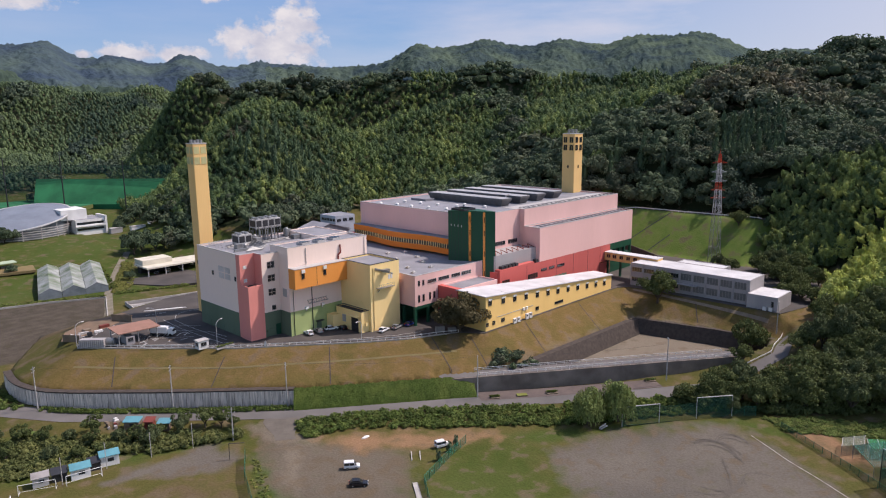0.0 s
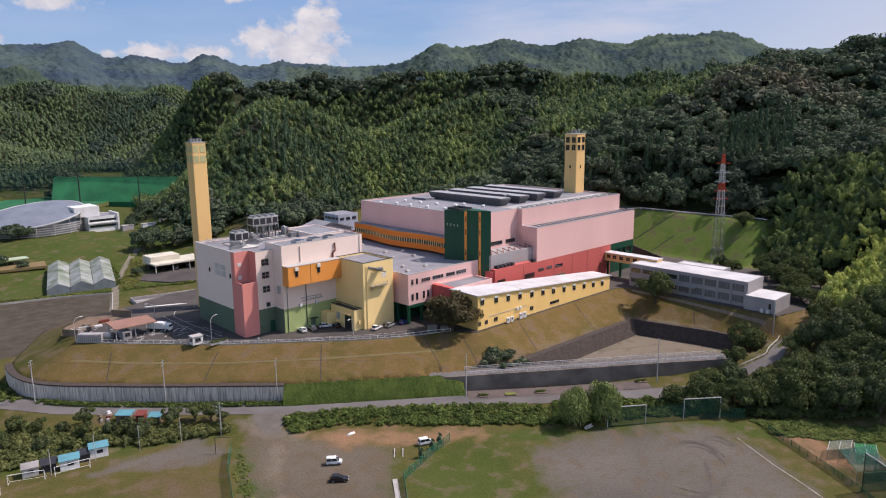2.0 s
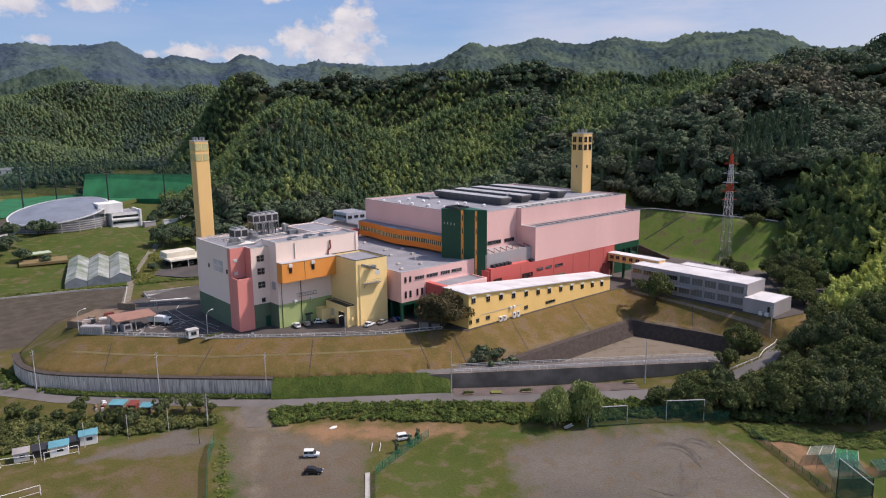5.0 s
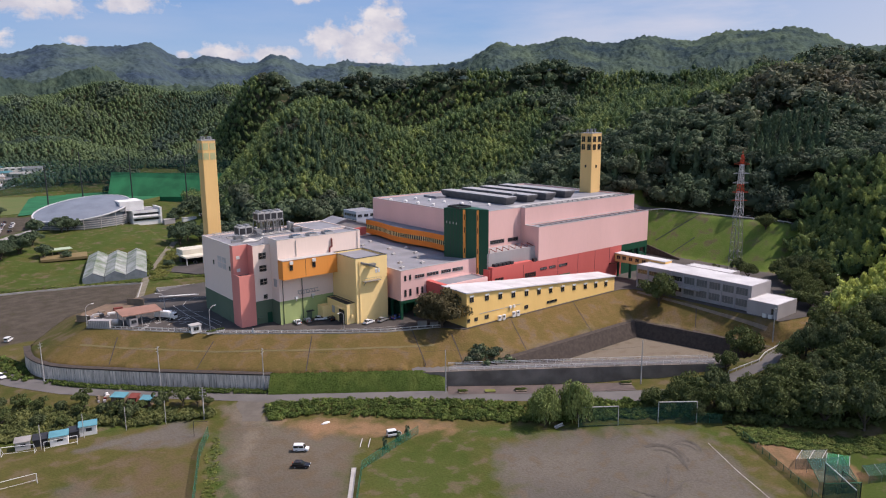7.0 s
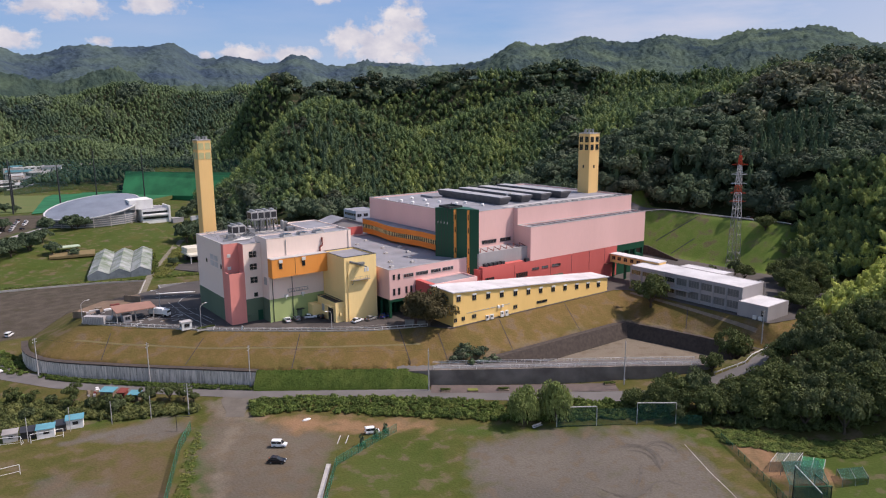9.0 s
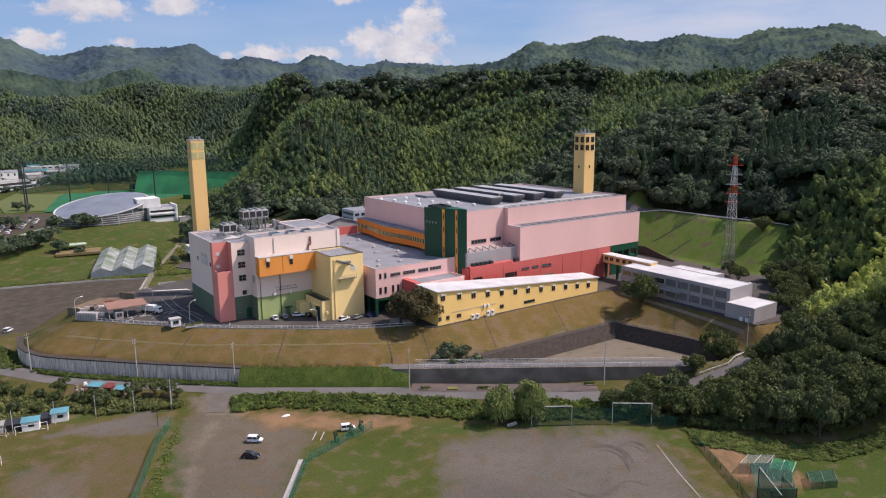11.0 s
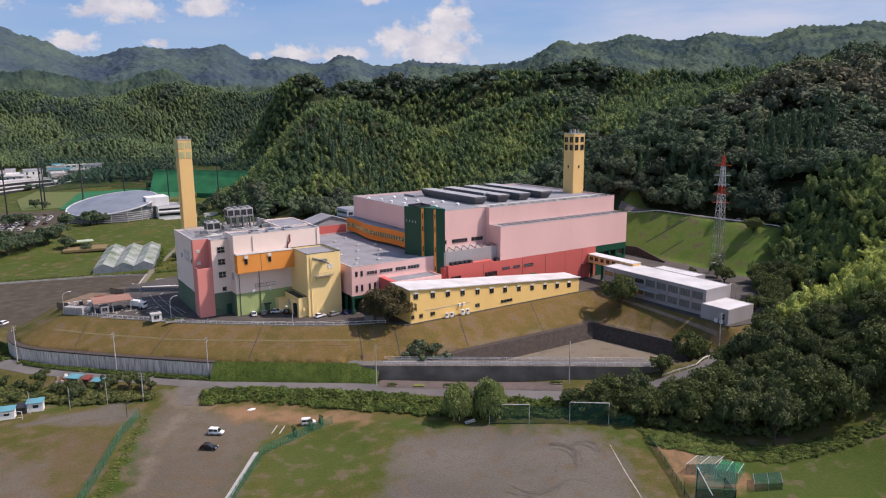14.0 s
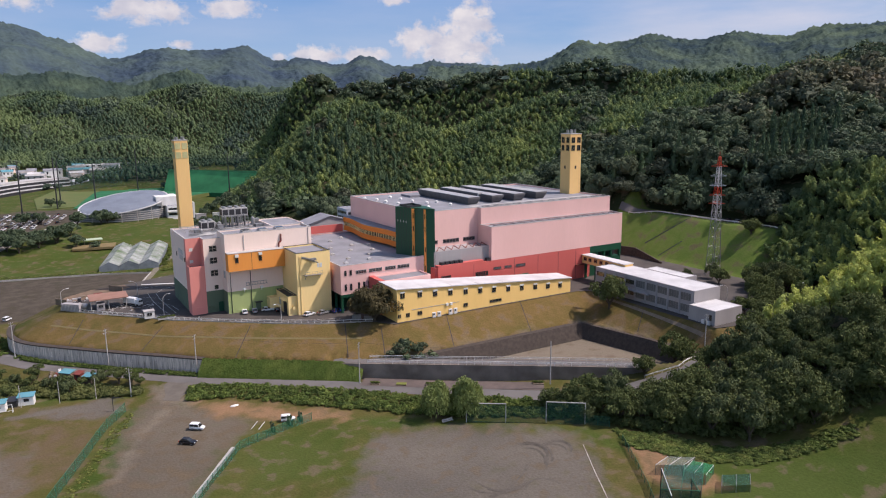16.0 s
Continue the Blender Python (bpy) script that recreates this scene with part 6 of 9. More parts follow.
def net_fence(name, line, h, label, mesh="net", posts=2.5, post_mat="postgreen", top=True):
    ob = thing(name, (*line[0], zat(*line[0])), label, "fence")
    ln = resample(line, posts)
    for a, b in zip(ln, ln[1:]):
        bm = bmesh.new()
        za, zb = zat(*a), zat(*b)
        v = [bm.verts.new(p) for p in ((*a, za), (*b, zb), (*b, zb + h), (*a, za + h))]
        bm.faces.new(v)
        part("net_panel", bm, M[mesh], ob, "green mesh net")
        if top:
            bm = bmesh.new()
            tube(bm, (*a, za + h), (*b, zb + h), 0.04, seg=5)
            part("top_rail", bm, M[post_mat], ob)
    for p in ln:
        bm = bmesh.new()
        tube(bm, (*p, zat(*p) - 0.2), (*p, zat(*p) + h + 0.1), 0.06, seg=6)
        part("post", bm, M[post_mat], ob)
    return ob


M["postgreen"] = mat("green_post_paint", (0.03, 0.13, 0.075), 0.6)
net_fence("field_fence", [(79, 78), (86.6, 86.4), (99.4, 103.6), (111.8, 107.9), (120.6, 110.4)], 2.2, "low green mesh fence beside the grass field")
net_fence("side_fence", [(48, 76), (59.4, 103), (72.8, 134.3), (78.4, 143.6)], 2.8, "tall green mesh fence round the football field", posts=5.0)
net_fence("mound_fence", [(181.5, 56), (176, 46.5), (170, 37), (162, 26)], 1.6, "low green mesh fence along the mound", "netdark")
bs = thing("backstop_net", (155.6, 86.5, 0), "backstop nets on pale posts behind the field", "backstop")
posts_b = [(155.0, 86.6), (163.6, 80.6), (172.2, 74.4), (180.2, 68.2)]
for i, ((a, b), h, frame_) in enumerate(zip(zip(posts_b, posts_b[1:]), (5.6, 5.0, 6.4), (True, False, True))):
    bm = bmesh.new()
    v = [bm.verts.new(p) for p in ((*a, 0.1), (*b, 0.1), (*b, h), (*a, h))]
    bm.faces.new(v)
    part("net_panel", bm, M["netdark"], bs, "dark green net")
    if frame_:
        bm = bmesh.new()
        tube(bm, (*a, h), (*b, h), 0.13, seg=6)
        part("top_rail", bm, M["cap"], bs)
    bm = bmesh.new()
    bar(bm, (*a, 0.2), (*b, 0.2), 0.1, 0.5)
    part("base_board", bm, M["netdark"], bs)
for p, h in zip(posts_b, (5.6, 5.6, 6.4, 6.4)):
    bm = bmesh.new()
    tube(bm, (*p, -0.3), (*p, h), 0.1, seg=6)
    part("post", bm, M["cap"], bs)
nf = net_fence("low_net", [(180.4, 68), (184.5, 63.5)], 2.6, "dark low net beside the backstop", "netdark")
bench = thing("bench", (151, 89.6, 0), "pale bench in the shade of the willows", "bench")
boxpart("seat", (149.4, 152.6, 89.3, 89.8, 0.4, 0.5), M["cap"], bench)
boxpart("backrest", (149.4, 152.6, 89.85, 89.95, 0.55, 1.0), M["cap"], bench)
for x in (149.6, 152.3):
    boxpart("leg", (x, x + 0.12, 89.3, 89.9, -0.1, 0.4), M["dark"], bench)


def goal(x, y, rz, w=7.3, h=2.4, label="white football goal on the field edge"):
    ob = thing("football_goal", (x, y, 0), label, "goal", "football goals")
    m = pose(x, y, zat(x, y), 0, 0, rz)

    def seg(name, a, b, r=0.07):
        bm = bmesh.new()
        tube(bm, m @ Vector(a), m @ Vector(b), r, seg=6)
        part(name, bm, M["white"], ob)
    for s in (-w / 2, w / 2):
        seg("upright", (s, 0, 0), (s, 0, h))
        seg("stay", (s, 0, h), (s, 1.6, 0), 0.045)
        seg("ground_bar", (s, 0, 0.05), (s, 1.6, 0.05), 0.045)
    seg("crossbar", (-w / 2, 0, h), (w / 2, 0, h))
    seg("ground_bar", (-w / 2, 1.6, 0.05), (w / 2, 1.6, 0.05), 0.045)
    return ob


goal(47.8, 160.9, -9)
goal(38.8, 163.4, -24)
goal(36.4, 145.7, -4, label="white football goal standing on the gravel")
goal(32.0, 158, 70)
# batting cages and nets on the mound
cage = thing("batting_cage", (170, 34, 0), "batting cage of green nets on steel poles", "cage")
for a, b, h in (((166.1, 30.3), (159.4, 21.8), 9.3), ((166.1, 30.3), (172.5, 25.5), 4.6), ((172.5, 25.5), (176, 30.5), 4.0)):
    bm = bmesh.new()
    v = [bm.verts.new(p) for p in ((*a, 0), (*b, 0), (*b, h), (*a, h))]
    bm.faces.new(v)
    part("net_panel", bm, M["netdark"], cage, "dark green net")
    bm = bmesh.new()
    tube(bm, (*a, h), (*b, h), 0.10, seg=6)
    part("top_rail", bm, M["mastwhite" if h > 9 else "postgreen"], cage)
    for p in (a, b):
        bm = bmesh.new()
        tube(bm, (*p, -0.3), (*p, h), 0.10, seg=6)
        part("post", bm, M["dark"], cage)
M["netgrey"] = netmat("grey_net", (0.22, 0.25, 0.20), 0.4)
M["netbright"] = netmat("bright_green_net", (0.015, 0.22, 0.09), 0.5)
M["netteal"] = netmat("teal_net", (0.02, 0.12, 0.10), 0.34)


def net_cage(corner, u, v, h, m_, frame_m, label):
    """A low practice cage: steel frame with ribs, nets on top and round the sides; u, v are its two edges on the ground."""
    c, u, v = Vector(corner), Vector(u), Vector(v)
    z = zat(c.x, c.y)
    ob = thing("net_cage", (c.x, c.y, z), label, "net cage", "practice nets")
    at = lambda a, b, k: Vector((*(c + u * a + v * b), z + k))
    for name, q in (("top_net", ((0, 0, h), (1, 0, h), (1, 1, h), (0, 1, h))), ("side_net", ((0, 0, 0), (1, 0, 0), (1, 0, h), (0, 0, h))), ("side_net", ((0, 1, 0), (1, 1, 0), (1, 1, h), (0, 1, h))), ("end_net", ((1, 0, 0), (1, 1, 0), (1, 1, h), (1, 0, h)))):
        bm = bmesh.new()
        bm.faces.new([bm.verts.new(at(*p)) for p in q])
        part(name, bm, M[m_], ob)
    for a in (0, 0.5, 1):
        bm = bmesh.new()
        tube(bm, at(a, 0, h), at(a, 1, h), 0.07, seg=6)
        part("rib", bm, M[frame_m], ob)
        for b in (0, 1):
            bm = bmesh.new()
            tube(bm, at(a, b, -0.3), at(a, b, h), 0.05, seg=6)
            part("post", bm, M["steel"], ob)


net_cage((176.1, 40.5), (4.8, -3.6), (5.4, 1.2), 2.5, "netgrey", "cap", "low practice cage with grey nets")
net_cage((179.4, 35.4), (2.4, -4.0), (5.1, 1.9), 2.6, "netbright", "cap", "low practice cage with bright green nets")
net_cage((168.2, 32.0), (7.2, -4.6), (8.4, 6.2), 3.2, "netteal", "postgreen", "practice cage with teal nets on green posts")
net_cage((181.7, 27.2), (5.6, -3.0), (4.0, 3.0), 1.8, "netdark", "steel", "small practice cage with dark green nets")
# sheds and garden shacks


def shed(x, y, rz, w, d, h, roofm, label, wallm="white"):
    ob = thing("shed", (x, y, zat(x, y)), label, "shed", "field sheds")
    m = pose(x, y, zat(x, y), 0, 0, rz)

    def bx(name, dims, mm, lab=""):
        bm = bmesh.new()
        box(bm, *dims)
        bmesh.ops.transform(bm, matrix=m, verts=bm.verts)
        return part(name, bm, M[mm], ob, lab)
    bx("wall", (-w / 2, w / 2, -d / 2, d / 2, -0.2, h), wallm)
    bm = bmesh.new()
    v = [bm.verts.new(p) for p in ((-w / 2 - 0.25, -d / 2 - 0.3, h + 0.02), (w / 2 + 0.25, -d / 2 - 0.3, h + 0.02), (w / 2 + 0.25, d / 2 + 0.3, h + 0.52), (-w / 2 - 0.25, d / 2 + 0.3, h + 0.52),
                                   (-w / 2 - 0.25, -d / 2 - 0.3, h + 0.14), (w / 2 + 0.25, -d / 2 - 0.3, h + 0.14), (w / 2 + 0.25, d / 2 + 0.3, h + 0.64), (-w / 2 - 0.25, d / 2 + 0.3, h + 0.64))]
    for f in ((0, 1, 2, 3), (4, 5, 6, 7), (0, 1, 5, 4), (1, 2, 6, 5), (2, 3, 7, 6), (3, 0, 4, 7)):
        bm.faces.new([v[i] for i in f])
    bmesh.ops.transform(bm, matrix=m, verts=bm.verts)
    part("roof", bm, M[roofm], ob)
    bx("window", (-w * 0.12, w * 0.22, -d / 2 - 0.03, -d / 2 + 0.02, h * 0.45, h * 0.8), "dark")
    return ob


shed(48.0, 163.8, -14, 4.0, 2.3, 2.4, "blueroof", "small white shed with turquoise roof")
shed(55.0, 165.3, -14, 4.0, 2.3, 2.5, "blueroof", "small white shed with turquoise roof")
shed(51.6, 165.6, -14, 2.4, 2.4, 1.8, "dark", "dark open store between the sheds", "dark")
shed(44.2, 166.0, -14, 3.0, 2.4, 1.8, "dark", "dark open store beside the grey shed", "dark")
shed(40.4, 166.4, -14, 3.2, 2.0, 2.1, "concrete", "small grey shed with pale roof", "cap")
shed(66.3, 179.0, -45, 3.9, 2.2, 2.1, "blueroof", "garden shack with light blue roof", "wood")
shed(69.4, 175.9, -45, 2.2, 2.0, 2.0, "redroof", "garden shack with rusty red roof", "redroof")
shed(71.9, 172.6, -45, 3.0, 2.0, 1.9, "blueroof", "garden shack with light blue roof", "wood")
for x, y in ((43.8, 162.9), (53.5, 163.2), (63.1, 160.9), (72.4, 158.2)):
    ob = thing("field_pole", (x, y, 0), "slim pale net pole at the field edge", "pole", "field poles")
    bm = bmesh.new()
    tube(bm, (x, y, -0.3), (x, y, 6.6), 0.09, seg=6)
    part("pole", bm, M["cap"], ob)
ob = thing("steel_goalpost", (75.6, 146, 0), "bare dark steel posts on the gravel", "post")
for a, b in (((75.6, 146.0, 0), (75.6, 146.0, 4.2)), ((75.6, 146.0, 4.2), (78.4, 143.6, 4.2))):
    bm = bmesh.new()
    tube(bm, a, b, 0.08, seg=6)
    part("pole", bm, M["dark"], ob)
rock = thing("tarpaulin_pile", (105.4, 131.2, 0), "white tarpaulin over a pile by the dirt strip", "tarpaulin")
bm = bmesh.new()
bmesh.ops.create_icosphere(bm, subdivisions=2, radius=1.0)
for v in bm.verts:
    v.co = Vector((v.co.x * 1.3, v.co.y * 0.5, max(v.co.z, 0) * 0.45)) * (1 + 0.15 * noise.noise(v.co * 2.1)) + Vector((105.4, 131.2, 0.05))
part("sheet", bm, M["white"], rock)
pp = thing("timber_frame", (107.4, 112.2, 0), "two pale planks leaning by the fence", "planks")
for o in (0, 1.6):
    bm = bmesh.new()
    bar(bm, (105.0 + o, 113.5 - 0.8 * o, 0.15), (107.6 + o, 116.5 - 0.8 * o, 0.5), 0.2, 0.12)
    part("plank", bm, M["cap"], pp)

for i, (x, y, w, d, mm, lab) in enumerate(((46.4, 197.5, 7.0, 4.6, "grassbed", "bright green vegetable bed in the garden"), (44.8, 188.6, 6.0, 3.4, "soilbed", "bare brown soil bed in the garden"))):
    bm = bmesh.new()
    z = zat(x, y)
    prism(bm, [(x - w / 2, y + d / 3), (x - w / 4, y - d / 2), (x + w / 2, y - d / 3), (x + w / 4, y + d / 2)], z - 0.3, z + 0.25)
    tagged(part("garden_bed", bm, mat(mm, (0.10, 0.14, 0.03), 0.95, (0.07, 0.11, 0.02), 1.2, 5, 0.4) if i == 0 else mat(mm, (0.10, 0.066, 0.045), 0.95, (0.07, 0.05, 0.035), 0.9, 5, 0.4)), lab, "garden bed", kind="structure")
rs = random.Random(8)
for i in range(9):
    x, y = 63.5 + rs.uniform(-2.2, 2.2), 184.5 + rs.uniform(-2.2, 2.2)
    w, d, h = rs.uniform(0.5, 1.6), rs.uniform(0.4, 1.2), rs.uniform(0.3, 0.9)
    jk = thing("crate", (x, y, zat(x, y)), "weathered crate in the garden corner", "crate", "garden crates")
    bm = bmesh.new()
    box(bm, -w / 2, w / 2, -d / 2, d / 2, -0.2, h)
    bmesh.ops.transform(bm, matrix=pose(x, y, zat(x, y), 0, 0, rs.uniform(0, 90)), verts=bm.verts)
    part("body", bm, M[rs.choice(["white", "wood", "redroof", "grey"])], jk)

# ---- lattice mast ----
mast = thing("lattice_mast", (307.7, 129.3, 12.8), "tall red and white lattice mast", "mast")
zb, zt = 12.8, 62.5


def mast_half(z):
    t = (z - zb) / (zt - zb)
    return 1.75 * (1 - t) ** 0.8 + 0.35


levels = [zb + (zt - zb) * (1 - (1 - i / 15) ** 1.25) for i in range(16)]
for i, (a, b) in enumerate(zip(levels, levels[1:])):
    ha, hb = mast_half(a), mast_half(b)
    red = a > 57.5 or 43.5 < a < 48.5
    bm = bmesh.new()
    ca = [(307.7 + s * ha, 129.3 + t * ha, a) for s, t in ((-1, -1), (1, -1), (1, 1), (-1, 1))]
    cb = [(307.7 + s * hb, 129.3 + t * hb, b) for s, t in ((-1, -1), (1, -1), (1, 1), (-1, 1))]
    for k in range(4):
        tube(bm, ca[k], cb[k], 0.12, seg=5)
        tube(bm, ca[k], cb[(k + 1) % 4], 0.05, seg=4)
        tube(bm, ca[(k + 1) % 4], cb[k], 0.05, seg=4)
        tube(bm, cb[k], cb[(k + 1) % 4], 0.06, seg=4)
    part("lattice_stage", bm, M["redpaint" if red else "mastwhite" if a > 34 else "steel"], mast)
for z, m_ in ((58.5, "redpaint"), (54.5, "mastwhite"), (46.5, "redpaint"), (43.0, "redpaint"), (50.5, "mastwhite")):
    for s in (-1, 1):
        bm = bmesh.new()
        bar(bm, (307.7, 129.3, z), (307.7 + s * 2.3, 129.3 - s * 2.3, z + 0.1), 0.22, 0.22)
        bar(bm, (307.7, 129.3, z + 1.2), (307.7 + s * 2.3, 129.3 - s * 2.3, z + 0.1), 0.12, 0.12)
        part("arm", bm, M[m_], mast)
bm = bmesh.new()
tube(bm, (307.7, 129.3, zt), (307.7, 129.3, zt + 2.2), 0.08, seg=5)
part("tip", bm, M["redpaint"], mast)
# slope behind: road rail, steps, dark retaining wall
for ln, w, lab in (([(333, 163), (318, 177)], 0.22, "concrete step line on the grass slope"), ([(322, 158), (312, 166)], 0.22, "concrete step line on the grass slope")):
    bm = bmesh.new()
    ribbon(bm, resample([ln[0], ln[1]], 1.5), w, w, None, 0.15)
    tagged(part("slope_steps", bm, M["dark"]), lab, "steps", kind="structure")
bm = bmesh.new()
ribbon(bm, resample([(330, 206), (334.6, 190), (336, 168), (336, 148), (338, 118)], 2), 1.5, 1.5, None, 0.25)
tagged(part("slope_road", bm, M["asphalt"]), "narrow road above the grass slope", "road", kind="structure")
sr = thing("guard_rail", (345, 160, 30), "pale guard rail above the grass slope", "guard rail")
ln = [(x - 2.2, y) for x, y in resample([(332, 200), (336, 180), (336.4, 160), (337, 140), (339, 120)], 3)]
for a, b in zip(ln, ln[1:]):
    bm = bmesh.new()
    bar(bm, (*a, zat(*a) + 0.8), (*b, zat(*b) + 0.8), 0.1, 0.35)
    part("beam", bm, M["white"], sr)
    bm = bmesh.new()
    tube(bm, (*a, zat(*a) - 0.2), (*a, zat(*a) + 0.9), 0.07, seg=5)
    part("post", bm, M["white"], sr)
bm = bmesh.new()
slab_along(bm, [(297.5, 205), (309.5, 175), (306.5, 156)], -0.4, 0.4, YARD, [17.5, 17.0, 13.6])
tagged(part("slope_wall", bm, M["basin"]), "dark concrete wall at the slope foot", "wall", kind="structure")

# apron from the road to the car park
bm = bmesh.new()
rows = []
for i in range(8):
    t = i / 12
    cx, cy = 96.6 - 8.6 * t ** 0.7, 154.3 - 16 * t
    w = 5.4 - 3.2 * sstep(0.0, 0.45, np.array(t)).item() + 0.8 * t
    lift = 1.31 * (1 - t * 3.2) if t < 0.31 else 0
    rows.append([bm.verts.new((cx + k * w * 0.78, cy - k * w * 0.62, max(zat(cx + k * w * 0.78, cy - k * w * 0.62) + 0.08, lift))) for k in (-1, -0.33, 0.33, 1)])
for a, b in zip(rows, rows[1:]):
    for k in range(3):
        bm.faces.new((a[k], a[k + 1], b[k + 1], b[k]))
tagged(part("apron", bm, mat("worn_apron", (0.140, 0.122, 0.104), 0.95, (0.105, 0.092, 0.078), 0.3, 4, 0.2)), "worn grey apron from road to car park", "road", kind="structure")
# skid marks on the ball field
M["skid"] = mat("skidded_gravel", (0.080, 0.070, 0.059), 0.95, (0.108, 0.095, 0.080), 0.9, 5, 0.2)
rs = random.Random(3)
for cx, cy, rx, ry, turn, a0, a1, runs in ((151.5, 63.5, 15.0, 8.5, 32, 165, 240, 5), (152.5, 60.5, 11.5, 6.5, 30, -75, 25, 5), (163.0, 60.0, 6.5, 4.0, 35, -60, 60, 3), (148.0, 59.0, 12.0, 4.2, 30, 200, 300, 4), (150.5, 46.0, 8.0, 5.0, 60, -40, 70, 1)):
    for k in range(runs):
        bm = bmesh.new()
        c_, s_ = math.cos(radians(turn)), math.sin(radians(turn))
        b0, b1, g = a0 + rs.randint(-14, 14), a1 + rs.randint(-14, 14), 1 + rs.uniform(-0.09, 0.09)
        pts, o_ = [], (rs.uniform(-1.6, 1.6), rs.uniform(-1.2, 1.2))
        for a in range(b0, b1, 6):
            u, v = rx * g * math.cos(radians(a)), ry * g * math.sin(radians(a))
            pts.append((cx + o_[0] + u * c_ - v * s_, cy + o_[1] + u * s_ + v * c_))
        w = rs.uniform(0.1, 0.26)
        ribbon(bm, pts, w, w, None, 0.05 + 0.01 * k)
        tagged(part("skid_mark", bm, M["skid"]), "dark curved tyre mark on the gravel", "tyre mark", kind="structure")


# ---- beyond the yard: lot, greenhouses, garage ----
bm = bmesh.new()
slab_along(bm, [(20, 351.5), (56, 343), (92, 333.5), (113.6, 323.6), (101, 288)], -0.2, 0.2, 0.5, 1.7)
tagged(part("lot_wall", bm, M["kerb"]), "low pale wall round the dirt lot", "wall", kind="structure")
bm = bmesh.new()
slab_along(bm, [(112.4, 286), (114.6, 304.5), (133, 300), (150, 297)], -0.2, 0.2, 0.5, 2.6)
tagged(part("lot_wall", bm, M["kerb"]), "low pale wall behind the storage strip", "wall", kind="structure")
bm = bmesh.new()
ribbon(bm, resample([(99, 283), (106, 300), (117, 330), (124, 347), (139, 376), (156, 404)], 4), 1.7, 1.7, None, 0.10)
tagged(part("farm_lane", bm, mat("dusty_lane", (0.20, 0.175, 0.14), 0.95, (0.13, 0.12, 0.08), 0.3, 4, 0.2)), "pale narrow lane past the greenhouses", "road", kind="structure")
bm = bmesh.new()
prism(bm, [(113, 287), (150, 280), (150, 296), (116, 303)], 0.9, 1.35)
tagged(part("storage_strip", bm, M["concrete"]), "grey storage strip with debris", "pavement", kind="structure")
for i in range(8):
    x, y = 118 + 4 * i, 296 - 1.2 * i + (i % 3)
    pl = thing("board_pile", (x, y, 1.35), "pile of pale boards on the storage strip", "boards", "board piles")
    for j in range(2):
        bm = bmesh.new()
        bar(bm, (x - 2.2, y - 0.4 * j, 1.55 + 0.25 * j), (x + 2.4, y - 1.2, 1.55 + 0.25 * j), 0.8, 0.25)
        part("board", bm, M["white" if i % 2 else "cap"], pl)
M["film"] = mat("clouded_greenhouse_film", (0.34, 0.35, 0.34), 0.5, (0.085, 0.125, 0.05), 0.16, 2.0, 0.1)
M["filmside"] = mat("blue_grey_film", (0.20, 0.23, 0.26), 0.5, (0.13, 0.15, 0.17), 0.3, 2.0, 0.1)
e1, e2 = Vector((9.6, -1.6)), Vector((13.0, 45.0))
for i in range(3):
    gh = thing("greenhouse", (91.4 + 9.6 * i, 341 - 1.6 * i, 1), "weathered greenhouse with torn film roof", "greenhouse", "greenhouses")
    o = Vector((91.2, 341.5)) + e1 * i
    c = [o, o + e1 * 0.98, o + e1 * 0.98 + e2, o + e2]
    zb_ = [zat(*q) for q in c]
    rid = [o + e1 * 0.49, o + e1 * 0.49 + e2]
    bm = bmesh.new()
    prism(bm, [tuple(q) for q in c], [z - 0.3 for z in zb_], [z + 2.6 for z in zb_])
    lo = [bm.verts.new((*c[0], zb_[0] + 2.6)), bm.verts.new((*c[1], zb_[1] + 2.6)), bm.verts.new((*rid[0], zb_[0] + 4.9))]
    bm.faces.new(lo)
    part("side_film", bm, M["filmside"], gh, "blue-grey film sides")
    bm = bmesh.new()
    for a, b in ((0, 3), (1, 2)):
        v = [bm.verts.new(p) for p in ((*c[a], zb_[a] + 2.65), (*c[b], zb_[b] + 2.65), (*rid[1], zb_[3] + 4.95), (*rid[0], zb_[0] + 4.95))]
        bm.faces.new(v)
    part("roof_film", bm, M["film"], gh, "torn pale film roof")
    for k in range(9):
        t = k / 8
        bm = bmesh.new()
        a, b, r = c[0] + e2 * t, c[1] + e2 * t, rid[0] + e2 * t
        z = zb_[0] + (zb_[3] - zb_[0]) * t
        bar(bm, (*a, z + 2.72), (*r, z + 5.0), 0.15, 0.1)
        bar(bm, (*b, z + 2.72), (*r, z + 5.0), 0.15, 0.1)
        part("roof_rib", bm, M["cap"], gh)
gar = thing("garage", (160, 350, 5), "cream-roofed open garage with dark bays", "garage")
gz_ = zat(160, 356)
boxpart("back_wall", (145, 200, 360, 364, gz_ - 4, gz_ + 4.2), M["dark"], gar, "dark rear wall")
M["creamroof"] = mat("cream_roof_sheet", (0.62, 0.58, 0.48), 0.7, None, 0.2, 3, 0.05)
boxpart("roof", (143.5, 201, 348.5, 364.5, gz_ + 4.2, gz_ + 5.0), M["creamroof"], gar, "cream flat roof")
boxpart("upper_room", (144.5, 160, 356, 366, gz_ + 5.0, gz_ + 7.6), M["creamroof"], gar, "cream upper room")
for x in (144, 153, 162, 171, 180, 189):
    boxpart("pillar", (x, x + 0.5, 349, 349.5, gz_ - 4, gz_ + 4.2), M["cap"], gar)
bm = bmesh.new()
